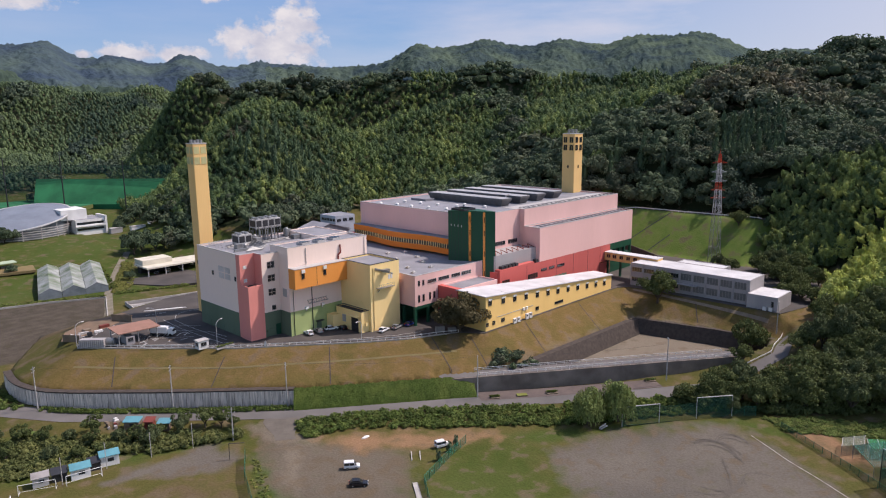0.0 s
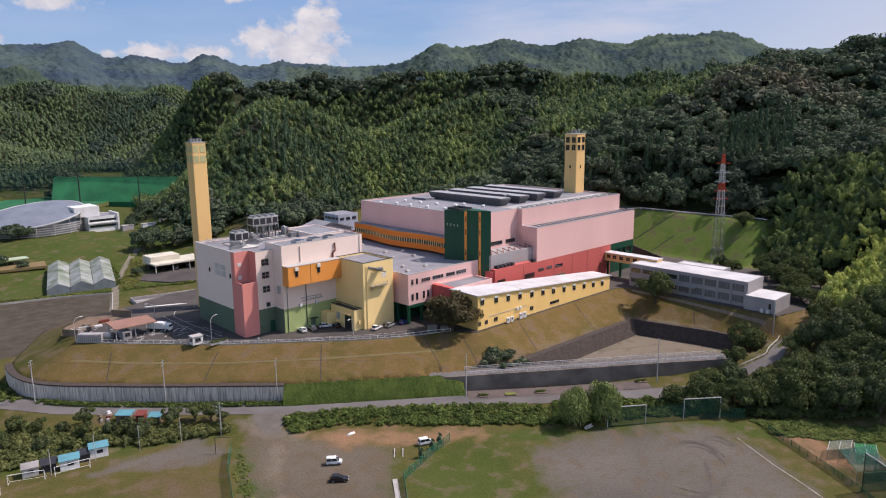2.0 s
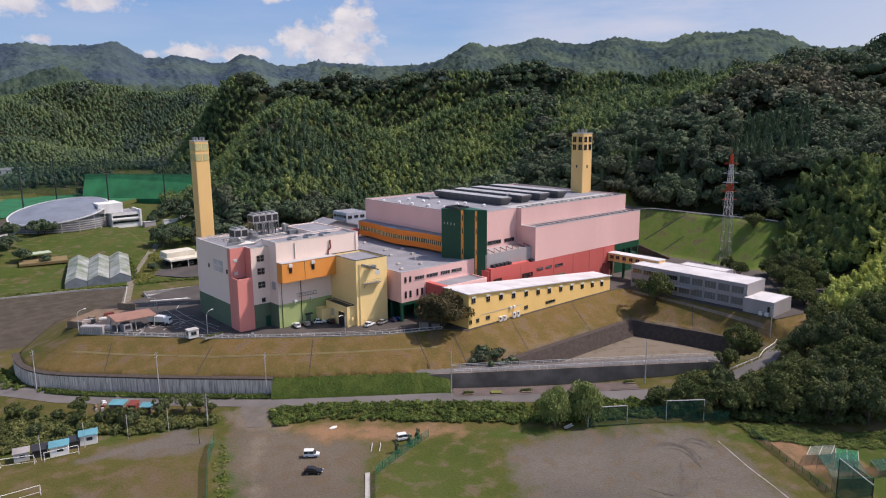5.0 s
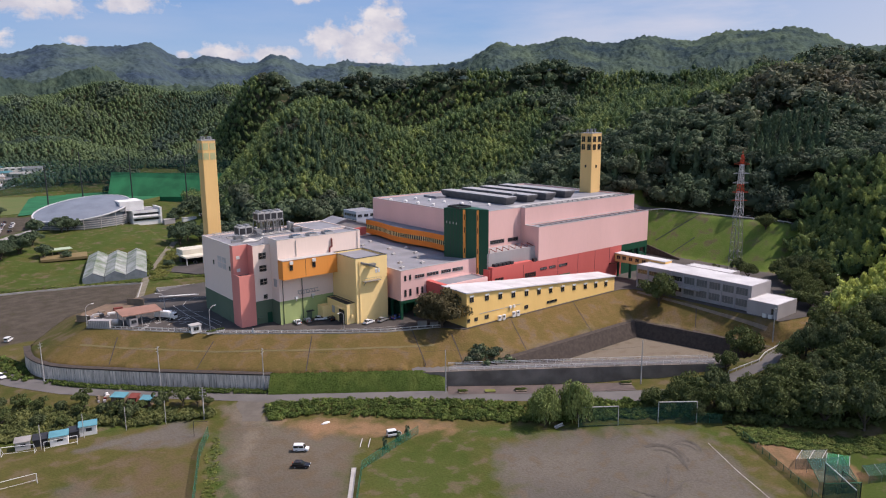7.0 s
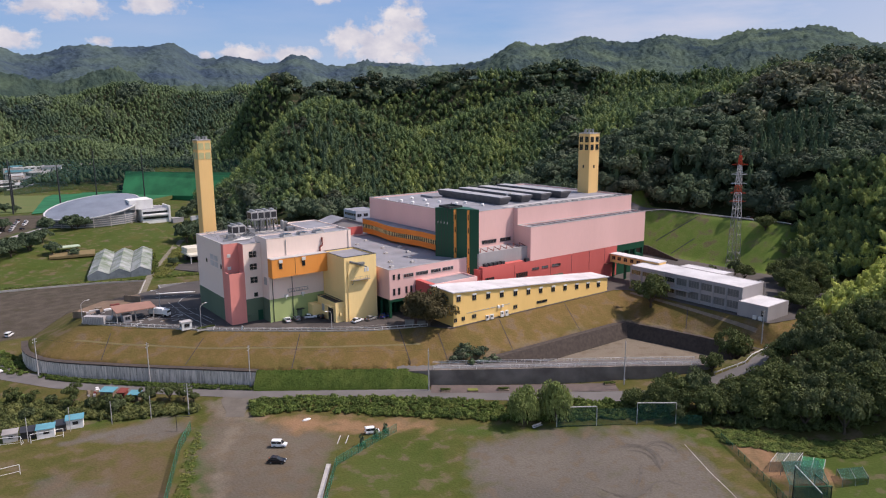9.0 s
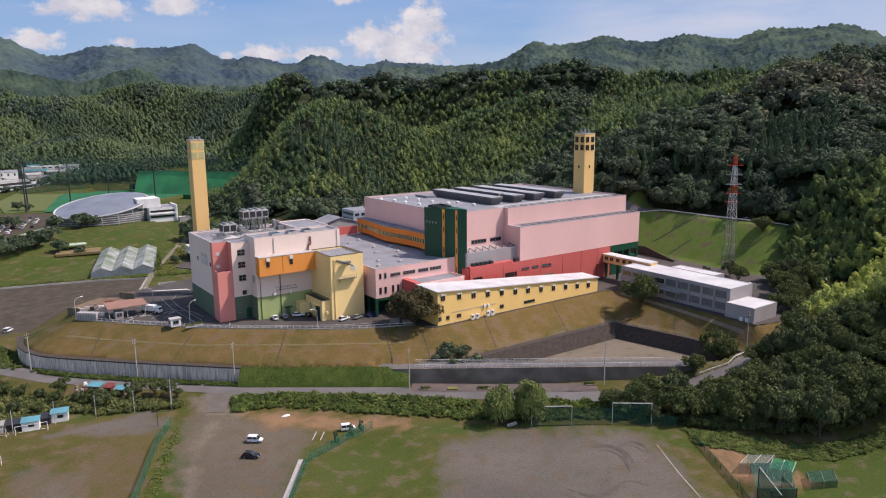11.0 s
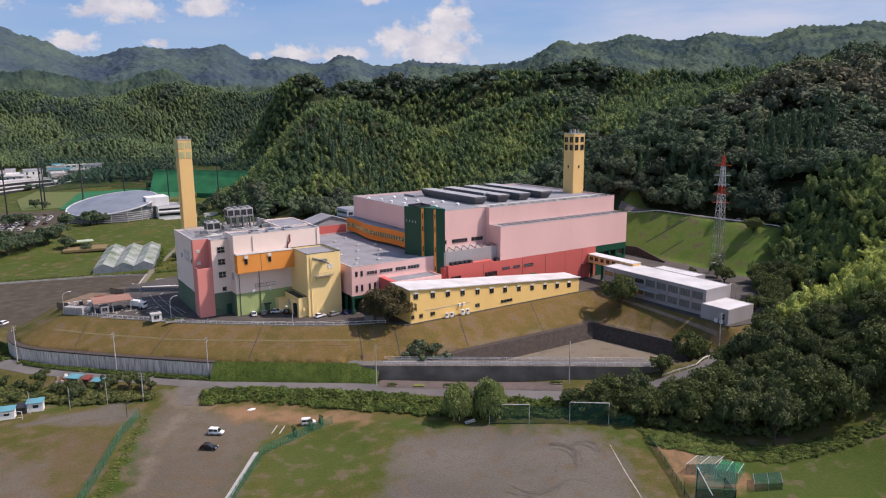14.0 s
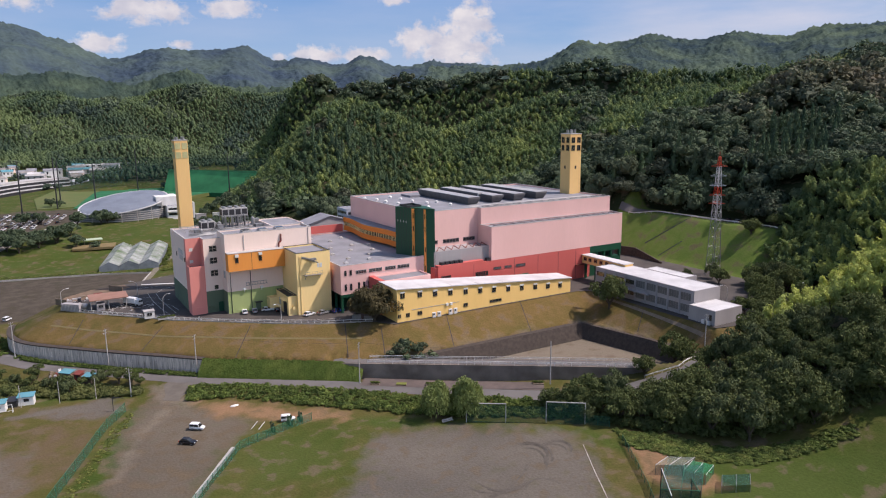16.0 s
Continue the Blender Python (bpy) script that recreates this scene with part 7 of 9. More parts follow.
prism(bm, [(132, 352), (130, 344), (141, 326), (150, 321), (176, 311), (205, 316), (205, 349), (160, 352)], -0.5, 1.45)
tagged(part("garage_forecourt", bm, M["asphaltyard"]), "dark forecourt of the garage", "pavement", kind="structure")
for i in range(6):
    park("wv" if i % 2 else "ss", 151 + 6.5 * i, 356, 80, "vehicle parked in the garage bay", "garage vehicles")
for x, y, w, d, h, lab, mm in ((164, 447, 7, 4, 3.2, "grey steel shed by the lawn", "grey"), (175, 443, 9, 3, 2.6, "long white store by the lawn", "white"), (187, 444, 5, 3, 2.6, "small white store by the lawn", "white")):
    s_ = thing("store", (x, y, zat(x, y)), lab, "shed")
    z = zat(x, y)
    boxpart("wall", (x, x + w, y, y + d, z - 0.5, z + h), M[mm], s_)
    boxpart("roof", (x - 0.2, x + w + 0.2, y - 0.2, y + d + 0.2, z + h, z + h + 0.2), M["cap"], s_)
pv = thing("pavilion", (94, 404, zat(94, 404)), "small open park pavilion with pale green roof", "pavilion")
z = zat(94, 404)
boxpart("roof", (88.5, 99.5, 401, 408, z + 2.7, z + 3.0), mat("pale_green_roof", (0.42, 0.50, 0.36), 0.6), pv)
for x in (89.5, 98):
    for y in (402, 407):
        boxpart("post", (x, x + 0.25, y, y + 0.25, z - 0.3, z + 2.7), M["wood"], pv)
boxpart("table", (92.5, 95.5, 403.5, 405.5, z, z + 0.8), M["wood"], pv)
bm = bmesh.new()
prism(bm, [(82, 392), (104, 388), (108, 408), (94, 414), (84, 404)], zat(94, 404) - 1.2, zat(94, 404) + 0.05)
tagged(part("bare_ground", bm, mat("bare_lawn", (0.20, 0.15, 0.07), 0.95)), "worn bare ground round the pavilion", "ground", kind="structure")

# ---- arena with tilted oval roof ----
arena = thing("arena", (126, 476, 9), "arena with tilted oval blue-grey roof and slatted sides", "arena")
ac, an = Vector((125.0, 477.0)), 72


def arena_top(x, y):
    return 22.3 + 0.135 * (x - 125) + 0.16 * (y - 477)


ring_ = [(122 + 29 * math.cos(6.2832 * i / an), 477 + 24 * math.sin(6.2832 * i / an)) for i in range(an)]
bm = bmesh.new()
c = bm.verts.new((125, 477, arena_top(125, 477) + 2.2))
mid = [bm.verts.new((125 + (x - 125) * 0.6, 477 + (y - 477) * 0.6, arena_top(125 + (x - 125) * 0.6, 477 + (y - 477) * 0.6) + 1.5)) for x, y in ring_]
out = [bm.verts.new((x, y, arena_top(x, y))) for x, y in ring_]
for i in range(an):
    j = (i + 1) % an
    bm.faces.new((c, mid[i], mid[j])), bm.faces.new((mid[i], out[i], out[j], mid[j]))
part("roof", bm, mat("blue_grey_roof_panels", (0.20, 0.225, 0.27), 0.6, (0.15, 0.17, 0.21), 0.1, 1.0, 0.05), arena, "blue-grey panelled roof")
bm = bmesh.new()
for i in range(an):
    a, b = ring_[i], ring_[(i + 1) % an]
    bar(bm, (*a, arena_top(*a)), (*b, arena_top(*b)), 0.9, 0.7)
part("roof_rim", bm, M["roofwhite"], arena, "white roof rim")
gw = [(125 + (x - 125) * 0.9, 477 + (y - 477) * 0.9) for x, y in ring_]
bm = bmesh.new()
for i in range(an):
    a, b = gw[i], gw[(i + 1) % an]
    v = [bm.verts.new(p) for p in ((*a, 8), (*b, 8), (*b, arena_top(*b)), (*a, arena_top(*a)))]
    bm.faces.new(v)
part("inner_wall", bm, M["filmside"], arena, "shaded inner wall")
for k in range(6):
    bm = bmesh.new()
    for i in range(an):
        a, b = ring_[i], ring_[(i + 1) % an]
        z = 10.5 + 1.35 * k
        if z < min(arena_top(*a), arena_top(*b)) - 0.4:
            bar(bm, (*a, z), (*b, z), 0.25, 0.42)
    part("slat_ring", bm, M["cap"], arena, "pale horizontal slats")
for i in range(0, an, 4):
    x, y = ring_[i]
    bm = bmesh.new()
    tube(bm, (x, y, 7), (x, y, arena_top(x, y)), 0.25, seg=6)
    part("column", bm, M["cap"], arena)
aw = thing("arena_annex", (154, 462, 10), "white two-storey annex of the arena", "building")
shell("wall", 147, 164, 456, 476, 9, 19.5, "white", aw, "white rendered wall", 0.3)
boxpart("roof", (147.2, 163.8, 456.2, 475.8, 19.1, 19.3), M["roof"], aw)
boxpart("upper_wall", (141, 156, 462, 480, 19.3, 25.5), M["white"], aw, "white upper wall")
for z in (13.6, 17.2):
    boxpart("window_band", (147.6, 163.4, 455.92, 456.0, z - 0.7, z + 0.7), M["glass"], aw, "dark window band")
boxpart("balcony", (146.6, 164.2, 454.8, 456, 15.2, 15.9), M["white"], aw)
boxpart("side_wall", (164.0, 165.2, 455, 470, 9, 21), M["white"], aw)
bm = bmesh.new()
slab_along(bm, [(141.5, 462), (139, 446)], -0.2, 0.2, 7, [12, 9])
tagged(part("garden_wall", bm, M["kerb"]), "low pale wall down the lawn", "wall", kind="structure")

# ---- ball park, net poles and stands ----
M["turf"] = mat("green_artificial_turf", (0.012, 0.095, 0.040), 0.9, (0.020, 0.150, 0.062), 0.08, 1, 0.05)
M["infield"] = mat("dull_green_field", (0.088, 0.118, 0.034), 0.95, (0.115, 0.12, 0.042), 0.05, 1, 0.1)
zf = 11.5
bm = bmesh.new()
prism(bm, [(70, 560), (170, 560), (215, 610), (205, 680), (150, 720), (90, 715), (70, 640)], zf - 3, zf + 0.1)
tagged(part("ball_park", bm, M["infield"]), "dull green outfield of the ball park", "field", kind="structure")
bm = bmesh.new()
prism(bm, [(94, 548), (150, 552), (212, 606), (204, 678), (160, 708), (138, 704), (118, 660)], zf, zf + 0.25)
tagged(part("turf_strip", bm, M["turf"]), "bright green artificial turf strip", "field", kind="structure")
bank = bmesh.new()
prism(bank, [(176, 640), (250, 560), (262, 575), (186, 662)], [5, 5, 20, 20], [11.4, 11.4, 30.4, 30.4])
tagged(part("turf_bank", bank, M["turf"]), "green netted bank behind the ball park", "bank", kind="structure")
for x, y, h in ((84, 560, 40), (106, 498, 38), (88, 592, 36), (150, 610, 42), (180, 578, 44), (214, 548, 42), (60, 520, 40)):
    z = zat(x, y)
    ob = thing("net_pole", (x, y, z), "very tall dark net pole of the ball park", "pole", "net poles")
    bm = bmesh.new()
    tube(bm, (x, y, z - 1), (x, y, z + h), 0.55, 0.35, 8)
    part("shaft", bm, M["dark"], ob)
nb = thing("ball_net", (150, 690, 10), "high dark green ball net behind the park", "net")
M["netfine"] = netmat("fine_dark_net", (0.015, 0.06, 0.05), 0.45)
for a, b in (((92, 700), (150, 690)), ((150, 690), (205, 640)), ((205, 640), (262, 570))):
    bm = bmesh.new()
    bm.faces.new([bm.verts.new(p) for p in ((*a, 10), (*b, 10), (*b, 42), (*a, 42))])
    part("net_panel", bm, M["netfine"], nb)
    bm = bmesh.new()
    bar(bm, (*a, 42), (*b, 42), 0.12, 0.12)
    part("top_cable", bm, M["dark"], nb)
st = thing("grandstand", (70, 700, 9), "curved grandstand with dark tiers and pale roof", "grandstand")
arc = [(150 + 115 * math.cos(radians(a)), 640 + 115 * math.sin(radians(a))) for a in np.linspace(112, 201, 25)]
for k in range(3):
    for nm, o0, o1, z0, z1, mm in (("tier", -2.5 * k, -2.5 * k - 2.5, 8, 12.5 + 3.2 * k, "dark"), ("fascia", -2.5 * k + 0.1, -2.5 * k - 0.3, 12.5 + 3.2 * k, 13.6 + 3.2 * k, "roofwhite")):
        bm = bmesh.new()
        slab_along(bm, arc, o0, o1, z0, z1)
        part(nm, bm, M[mm], st)
bm = bmesh.new()
slab_along(bm, arc, -7, -18, 20, 20.8)
part("roof", bm, M["cap"], st, "pale roof")
# car park
rs = random.Random(5)
for i in range(11):
    for j in range(9):
        if rs.random() < 0.8:
            x, y = 30 + 5.2 * j + 1.6 * i, 452 + 8.2 * i - 2.2 * j
            if signed(np.array([float(x)]), np.array([float(y)]), car_lot)[0] > 3:
                park(rs.choice(["wv", "ws", "ss", "bs", "ws"]), x, y, 65 + rs.uniform(-4, 4), "car in the arena car park", "cars in the arena car park", z=zat(x, y))
bm = bmesh.new()
ribbon(bm, resample([(44, 405), (66, 436), (92, 470), (112, 500)], 4), 3.0, 3.0, None, 0.35)
tagged(part("park_road", bm, M["concrete"]), "pale road past the arena car park", "road", kind="structure")

# ---- houses in the valley ----
rs = random.Random(11)
wallm, roofm = ["white", "cap", "cream", "grey"], ["roof", "concrete", "roofwhite", "cap", "roof", "blueroof"]
count = 0
for i in range(170):
    x, y = rs.uniform(-60, 225), rs.uniform(745, 1060)
    z = zat(x, y)
    if z > 17 or count >= 95:
        continue
    count += 1
    w, d, h = rs.uniform(8, 20), rs.uniform(7, 11), rs.uniform(4, 8)
    ob = thing("house", (x, y, z), "small pale house in the valley town", "house", "valley houses")
    m = pose(x, y, z, 0, 0, rs.uniform(-25, 25))
    bm = bmesh.new()
    box(bm, -w / 2, w / 2, -d / 2, d / 2, -1, h)
    bmesh.ops.transform(bm, matrix=m, verts=bm.verts)
    part("wall", bm, M[rs.choice(wallm)], ob)
    bm = bmesh.new()
    lo = [bm.verts.new(p) for p in ((-w / 2 - 0.5, -d / 2 - 0.5, h), (w / 2 + 0.5, -d / 2 - 0.5, h), (w / 2 + 0.5, d / 2 + 0.5, h), (-w / 2 - 0.5, d / 2 + 0.5, h))]
    up = [bm.verts.new(p) for p in ((-w / 2 - 0.5, 0, h + 2.2), (w / 2 + 0.5, 0, h + 2.2))]
    for f in ((lo[0], lo[1], up[1], up[0]), (lo[2], lo[3], up[0], up[1]), (lo[1], lo[2], up[1]), (lo[3], lo[0], up[0]), (lo[3], lo[2], lo[1], lo[0])):
        bm.faces.new(f)
    bmesh.ops.transform(bm, matrix=m, verts=bm.verts)
    part("roof", bm, M[rs.choice(roofm)], ob)
    for k in range(3):
        bm = bmesh.new()
        u = -w / 3 + w / 3 * k
        box(bm, u - 0.8, u + 0.8, -d / 2 - 0.06, -d / 2, h * 0.45, h * 0.8)
        bmesh.ops.transform(bm, matrix=m, verts=bm.verts)
        part("window", bm, M["glass"], ob)
sc_ = thing("school_building", (165, 900, 12), "long white building below the wooded hill", "building")
bm = bmesh.new()
box(bm, -45, 45, -8, 8, -4, 11)
bmesh.ops.transform(bm, matrix=pose(165, 930, 12, 0, 0, 12), verts=bm.verts)
part("wall", bm, M["white"], sc_)
for k in range(12):
    for zz in (1.5, 5.0, 8.3):
        bm = bmesh.new()
        box(bm, -41 + 7 * k, -37 + 7 * k, -8.15, -8, zz, zz + 1.6)
        bmesh.ops.transform(bm, matrix=pose(165, 930, 12, 0, 0, 12), verts=bm.verts)
        part("window", bm, M["glass"], sc_)


# ---- foliage ----
rng = np.random.default_rng(7)


def leaf_tris(centers, normals, size, spread=0.7):
    """One leaf-clump triangle per centre, facing roughly outwards."""
    k = len(centers)
    n = normals + rng.normal(0, spread, (k, 3))
    n /= np.linalg.norm(n, axis=1, keepdims=True) + 1e-9
    a = np.cross(n, rng.normal(0, 1, (k, 3)))
    a /= np.linalg.norm(a, axis=1, keepdims=True) + 1e-9
    b = np.cross(n, a)
    s = size * rng.uniform(0.6, 1.3, (k, 1))
    v = np.stack([centers + a * s, centers - a * s * 0.5 + b * s * 0.8, centers - a * s * 0.5 - b * s * 0.8], 1)
    return v.reshape(-1, 3)


def sphere_pts(k):
    v = rng.normal(0, 1, (k, 3))
    return v / np.linalg.norm(v, axis=1, keepdims=True)


def ico(sub):
    bm = bmesh.new()
    bmesh.ops.create_icosphere(bm, subdivisions=sub, radius=1)
    v = np.array([q.co[:] for q in bm.verts])
    t = np.array([[w.index for w in f.verts] for f in bm.faces])
    bm.free()
    return v, t


ICO1, ICO2 = ico(1), ico(2)


def crown(lumps, per, size, core=ICO1, flat=0.75, low=-0.35, spread=1.0):
    """A broadleaf crown of radius about 1, base at z=-0.6: lumps of leaf clumps round a dark core."""
    c = sphere_pts(lumps * 3)
    c = c[c[:, 2] > low][:lumps]
    c = c * np.array([0.74, 0.74, 0.66 * flat]) * rng.uniform(0.55, 1.12, (len(c), 1))
    vs, ts = [], []
    pts, nor = [], []
    for q in c:
        r = rng.uniform(0.20, 0.44)
        p = sphere_pts(per * 2)
        p = p[(p * (q + np.array([0, 0, 0.35]))).sum(1) > -0.25][:per]
        pts.append(q + p * r * np.array([1, 1, 0.85])), nor.append(p + np.array([0, 0, 0.25]))
    v = leaf_tris(np.concatenate(pts), np.concatenate(nor), size, spread)
    t = np.arange(len(v)).reshape(-1, 3)
    cv = core[0] * np.array([0.62, 0.62, 0.5 * flat]) * (1 + 0.15 * rng.normal(0, 1, (len(core[0]), 1)))
    return np.concatenate([v, cv]), np.concatenate([t, core[1] + len(v)])


def lobed(lobes, per, size, flat=0.8, low=-0.3):
    """An uneven crown of radius about 1: big lobes, each a shell of small leaf clumps, gaps between them."""
    c = sphere_pts(lobes * 4)
    c = c[c[:, 2] > low][:lobes] * np.array([0.78, 0.78, 0.62 * flat]) * rng.uniform(0.35, 1.2, (lobes, 1))
    pts, nor = [], []
    for q in c:
        r = rng.uniform(0.15, 0.36)
        p = sphere_pts(per * 2)
        p = p[(p[:, 2] > -0.45) & ((p * q).sum(1) > -0.25)][:per]
        k = 1 + 0.22 * np.sin(p[:, 0] * 7 + q[0] * 9) * np.sin(p[:, 1] * 8 + q[1] * 5) + rng.normal(0, 0.07, len(p))
        pts.append(q + p * (r * k)[:, None] * np.array([1, 1, 0.8])), nor.append(p + np.array([0, 0, 0.3]))
    v = leaf_tris(np.concatenate(pts), np.concatenate(nor), size, 0.75)
    t = np.arange(len(v)).reshape(-1, 3)
    cv = ICO2[0] * np.array([0.42, 0.42, 0.34 * flat]) * (1 + 0.22 * rng.normal(0, 1, (len(ICO2[0]), 1)))
    return np.concatenate([v, cv]), np.concatenate([t, ICO2[1] + len(v)])


def plume(tufts, per, size):
    """A clump of nodding bamboo tops: leaning egg-shaped tufts of small leaves; radius about 1."""
    pts, nor, cores = [], [], []
    for _ in range(tufts):
        a, r = rng.uniform(0, 6.28), rng.uniform(0.0, 0.6)
        root = np.array([math.cos(a) * r, math.sin(a) * r, rng.uniform(-0.55, -0.05)])
        lean = rng.normal(0, 0.28, 2)
        w, h = rng.uniform(0.34, 0.52), rng.uniform(0.55, 0.85)
        o = sphere_pts(per * 2)
        o = o[o[:, 2] > -0.55][:per]
        c = o * np.array([w, w, h]) * (1 + rng.normal(0, 0.08, (len(o), 1)))
        c[:, :2] *= (1.05 - 0.35 * np.clip(c[:, 2:3] / h, -1, 1))
        c[:, :2] += lean * (c[:, 2:3] + h) ** 2
        pts.append(root + c), nor.append(o / np.array([1, 1, 1.3]) + np.array([0, 0, 0.15]))
        b = ICO1[0] * np.array([w, w, h]) * 0.74 * (1 + 0.12 * rng.normal(0, 1, (len(ICO1[0]), 1)))
        b[:, :2] += lean * (b[:, 2:3] + h) ** 2
        cores.append(root + b)
    v = leaf_tris(np.concatenate(pts), np.concatenate(nor), size, 0.36)
    t = [np.arange(len(v)).reshape(-1, 3)] + [ICO1[1] + len(v) + len(ICO1[0]) * i for i in range(tufts)]
    return np.concatenate([v] + cores), np.concatenate(t)


def tuft(per, size, spread=0.3):
    """One nodding bamboo top: a slender, leaning egg, close-leaved, with loose leaves round it; radius about 1, three high."""
    o = sphere_pts(per * 2)
    o = o[o[:, 2] > -0.35][:per]
    body = ICO1[0] * (1 + 0.10 * rng.normal(0, 1, (len(ICO1[0]), 1)))
    a, w = rng.uniform(0, 6.28), []
    for c in (o * (1.02 + rng.normal(0, 0.16, (len(o), 1))), body * 0.72):
        c = c * np.array([0.9, 0.9, 1.25])
        c[:, :2] *= 1.1 - 0.2 * c[:, 2:3] / 1.25
        c[:, :2] += np.array([math.cos(a), math.sin(a)]) * 0.14 * (c[:, 2:3] + 1.25) ** 2
        w.append(c)
    v = leaf_tris(w[0], o + np.array([0, 0, 0.25]), size, spread)
    return np.concatenate([v, w[1]]), np.concatenate([np.arange(len(v)).reshape(-1, 3), ICO1[1] + len(v)])


def spire(per, size):
    """A cedar: a ragged cone of leaf clumps in tiers, radius 1 at the foot, tip at z=1."""
    u, a = rng.uniform(0, 1, per) ** 1.3, rng.uniform(0, 6.28, per)
    tier = 0.75 + 0.25 * np.cos(u * 6.28 * 6 + 0.6 * np.sin(3 * a))
    w = (1 - u) ** 0.8 * tier + 0.03
    c = np.stack([np.cos(a) * w, np.sin(a) * w, -0.8 + 1.8 * u - 0.06 * w], -1)
    v = leaf_tris(c, np.stack([np.cos(a), np.sin(a), np.full(per, 0.5)], -1), size, 0.35)
    core = ICO1[0] * np.array([0.5, 0.5, 0.7]) + np.array([0, 0, -0.25])
    core[:, :2] *= 0.75 - 0.4 * core[:, 2:3]
    return np.concatenate([v, core]), np.concatenate([np.arange(len(v)).reshape(-1, 3), ICO1[1] + len(v)])


def scatter(name, items, shapes, material, label, category):
    """Joins crowns into one mesh. items: rows of x, y, z, radius, tall, tint, yellow."""
    vs, ts, cs, off = [], [], [], 0
    which = rng.integers(0, len(shapes), len(items))
    ang = rng.uniform(0, 6.28, len(items))
    for k, (sv, st) in enumerate(shapes):
        it = items[which == k]
        if not len(it):
            continue
        a = ang[which == k]
        ca, sa = np.cos(a)[:, None], np.sin(a)[:, None]
        x = (sv[:, 0] * ca - sv[:, 1] * sa) * it[:, 3:4] + it[:, 0:1]
        y = (sv[:, 0] * sa + sv[:, 1] * ca) * it[:, 3:4] + it[:, 1:2]
        z = sv[:, 2] * it[:, 4:5] + it[:, 2:3]
        v = np.stack([x, y, z], -1)
        vs.append(v.reshape(-1, 3))
        ts.append((st[None] + (np.arange(len(it)) * len(sv))[:, None, None] + off).reshape(-1, 3))
        c = np.ones((len(it), len(sv), 4))
        c[..., 0], c[..., 1] = it[:, 5:6], it[:, 6:7]
        cs.append(c.reshape(-1, 4))
        off += len(it) * len(sv)
    me = raw(name, np.concatenate(vs), np.concatenate(ts), material, np.concatenate(cs))
    return tagged(new(name, me), label, category, kind="stuff")


def jitter_grid(x0, x1, y0, y1, s):
    gx, gy = np.meshgrid(np.arange(x0, x1, s), np.arange(y0, y1, s))
    k = gx.size
    return gx.ravel() + rng.uniform(-0.45, 0.45, k) * s, gy.ravel() + rng.uniform(-0.45, 0.45, k) * s


grass_slope = [(280, 150), (300, 120), (316, 115), (340, 117), (340, 198), (326, 206), (300, 232), (280, 232)]


def wooded(x, y):
    z = height(x, y)
    ok = ((z > 15.5) | ((x > 255) & (y < 74) & (z > 7))) & (signed(x, y, yard_poly) < -4) & (signed(x, y, grass_slope) < 0)
    return ok & ~((x < 255) & (y < 140)), z


def in_view(x, y):
    a = np.degrees(np.arctan2(y + 30, x - 30))
    return (a > 2) & (a < 100)


broad = [crown(13, 58, 0.098, spread=0.4) for _ in range(8)]
broad_far = [crown(10, 13, 0.20, spread=0.34) for _ in range(6)]
bamb = [plume(4, 75, 0.15) for _ in range(8)]
bamb_far = [tuft(34, 0.28, 0.4) for _ in range(10)]
canes_far = [tuft(12, 0.38) for _ in range(7)]
cedar = [spire(260, 0.13) for _ in range(5)]
lump = [crown(6, 5, 0.36, spread=0.4) for _ in range(5)]


# bamboo (positive) and broadleaf (negative) stands on the hills: x, y, reach, weight
groves = [(282, 486, 34, 1.0), (250, 503, 28, 1.0), (286, 432, 34, 0.8), (335, 428, 38, 1.0), (388, 455, 36, 1.0), (430, 424, 36, 1.0), (397, 366, 38, 0.9), (365, 385, 30, 0.6), (394, 532, 34, 0.9), (430, 500, 30, 0.9), (495, 495, 20, 1.3),
          (516, 358, 45, 1.0), (450, 300, 34, 1.0), (454, 250, 36, 1.2), (500, 270, 44, 1.1), (560, 340, 50, 1.2), (600, 310, 40, 1.0), (352, 206, 16, 0.6), (480, 128, 24, 0.7), (345, 104, 20, 0.8), (330, 86, 20, 1.0), (286, 52, 36, 2.4),
          (258, 446, 11, -1.6), (246, 402, 20, 0.8), (272, 386, 20, 0.7), (302, 402, 20, 0.7), (230, 478, 20, 0.9), (218, 446, 16, 0.8), (226, 392, 18, 0.4), (382, 418, 13, -0.8), (437, 474, 14, -1.8), (470, 384, 24, -1.1), (430, 344, 18, -1.0), (404, 306, 20, -0.9), (530, 446, 26, -1.4),
          (352, 616, 26, -2.2), (290, 560, 40, 1.5), (285, 640, 36, 1.6), (412, 574, 22, -1.4), (466, 528, 20, -1.3), (640, 270, 36, -1.6), (460, 165, 40, -1.0), (390, 160, 40, -1.2)]


def zone(x, y):
    """Where bamboo grows, as against broadleaf woods."""
    return sum(h * np.exp(-((x - a) ** 2 + (y - b) ** 2) / s ** 2 / 2) for a, b, s, h in groves) + 0.22 * wobble(x, y, 60, 1.0) - 0.26


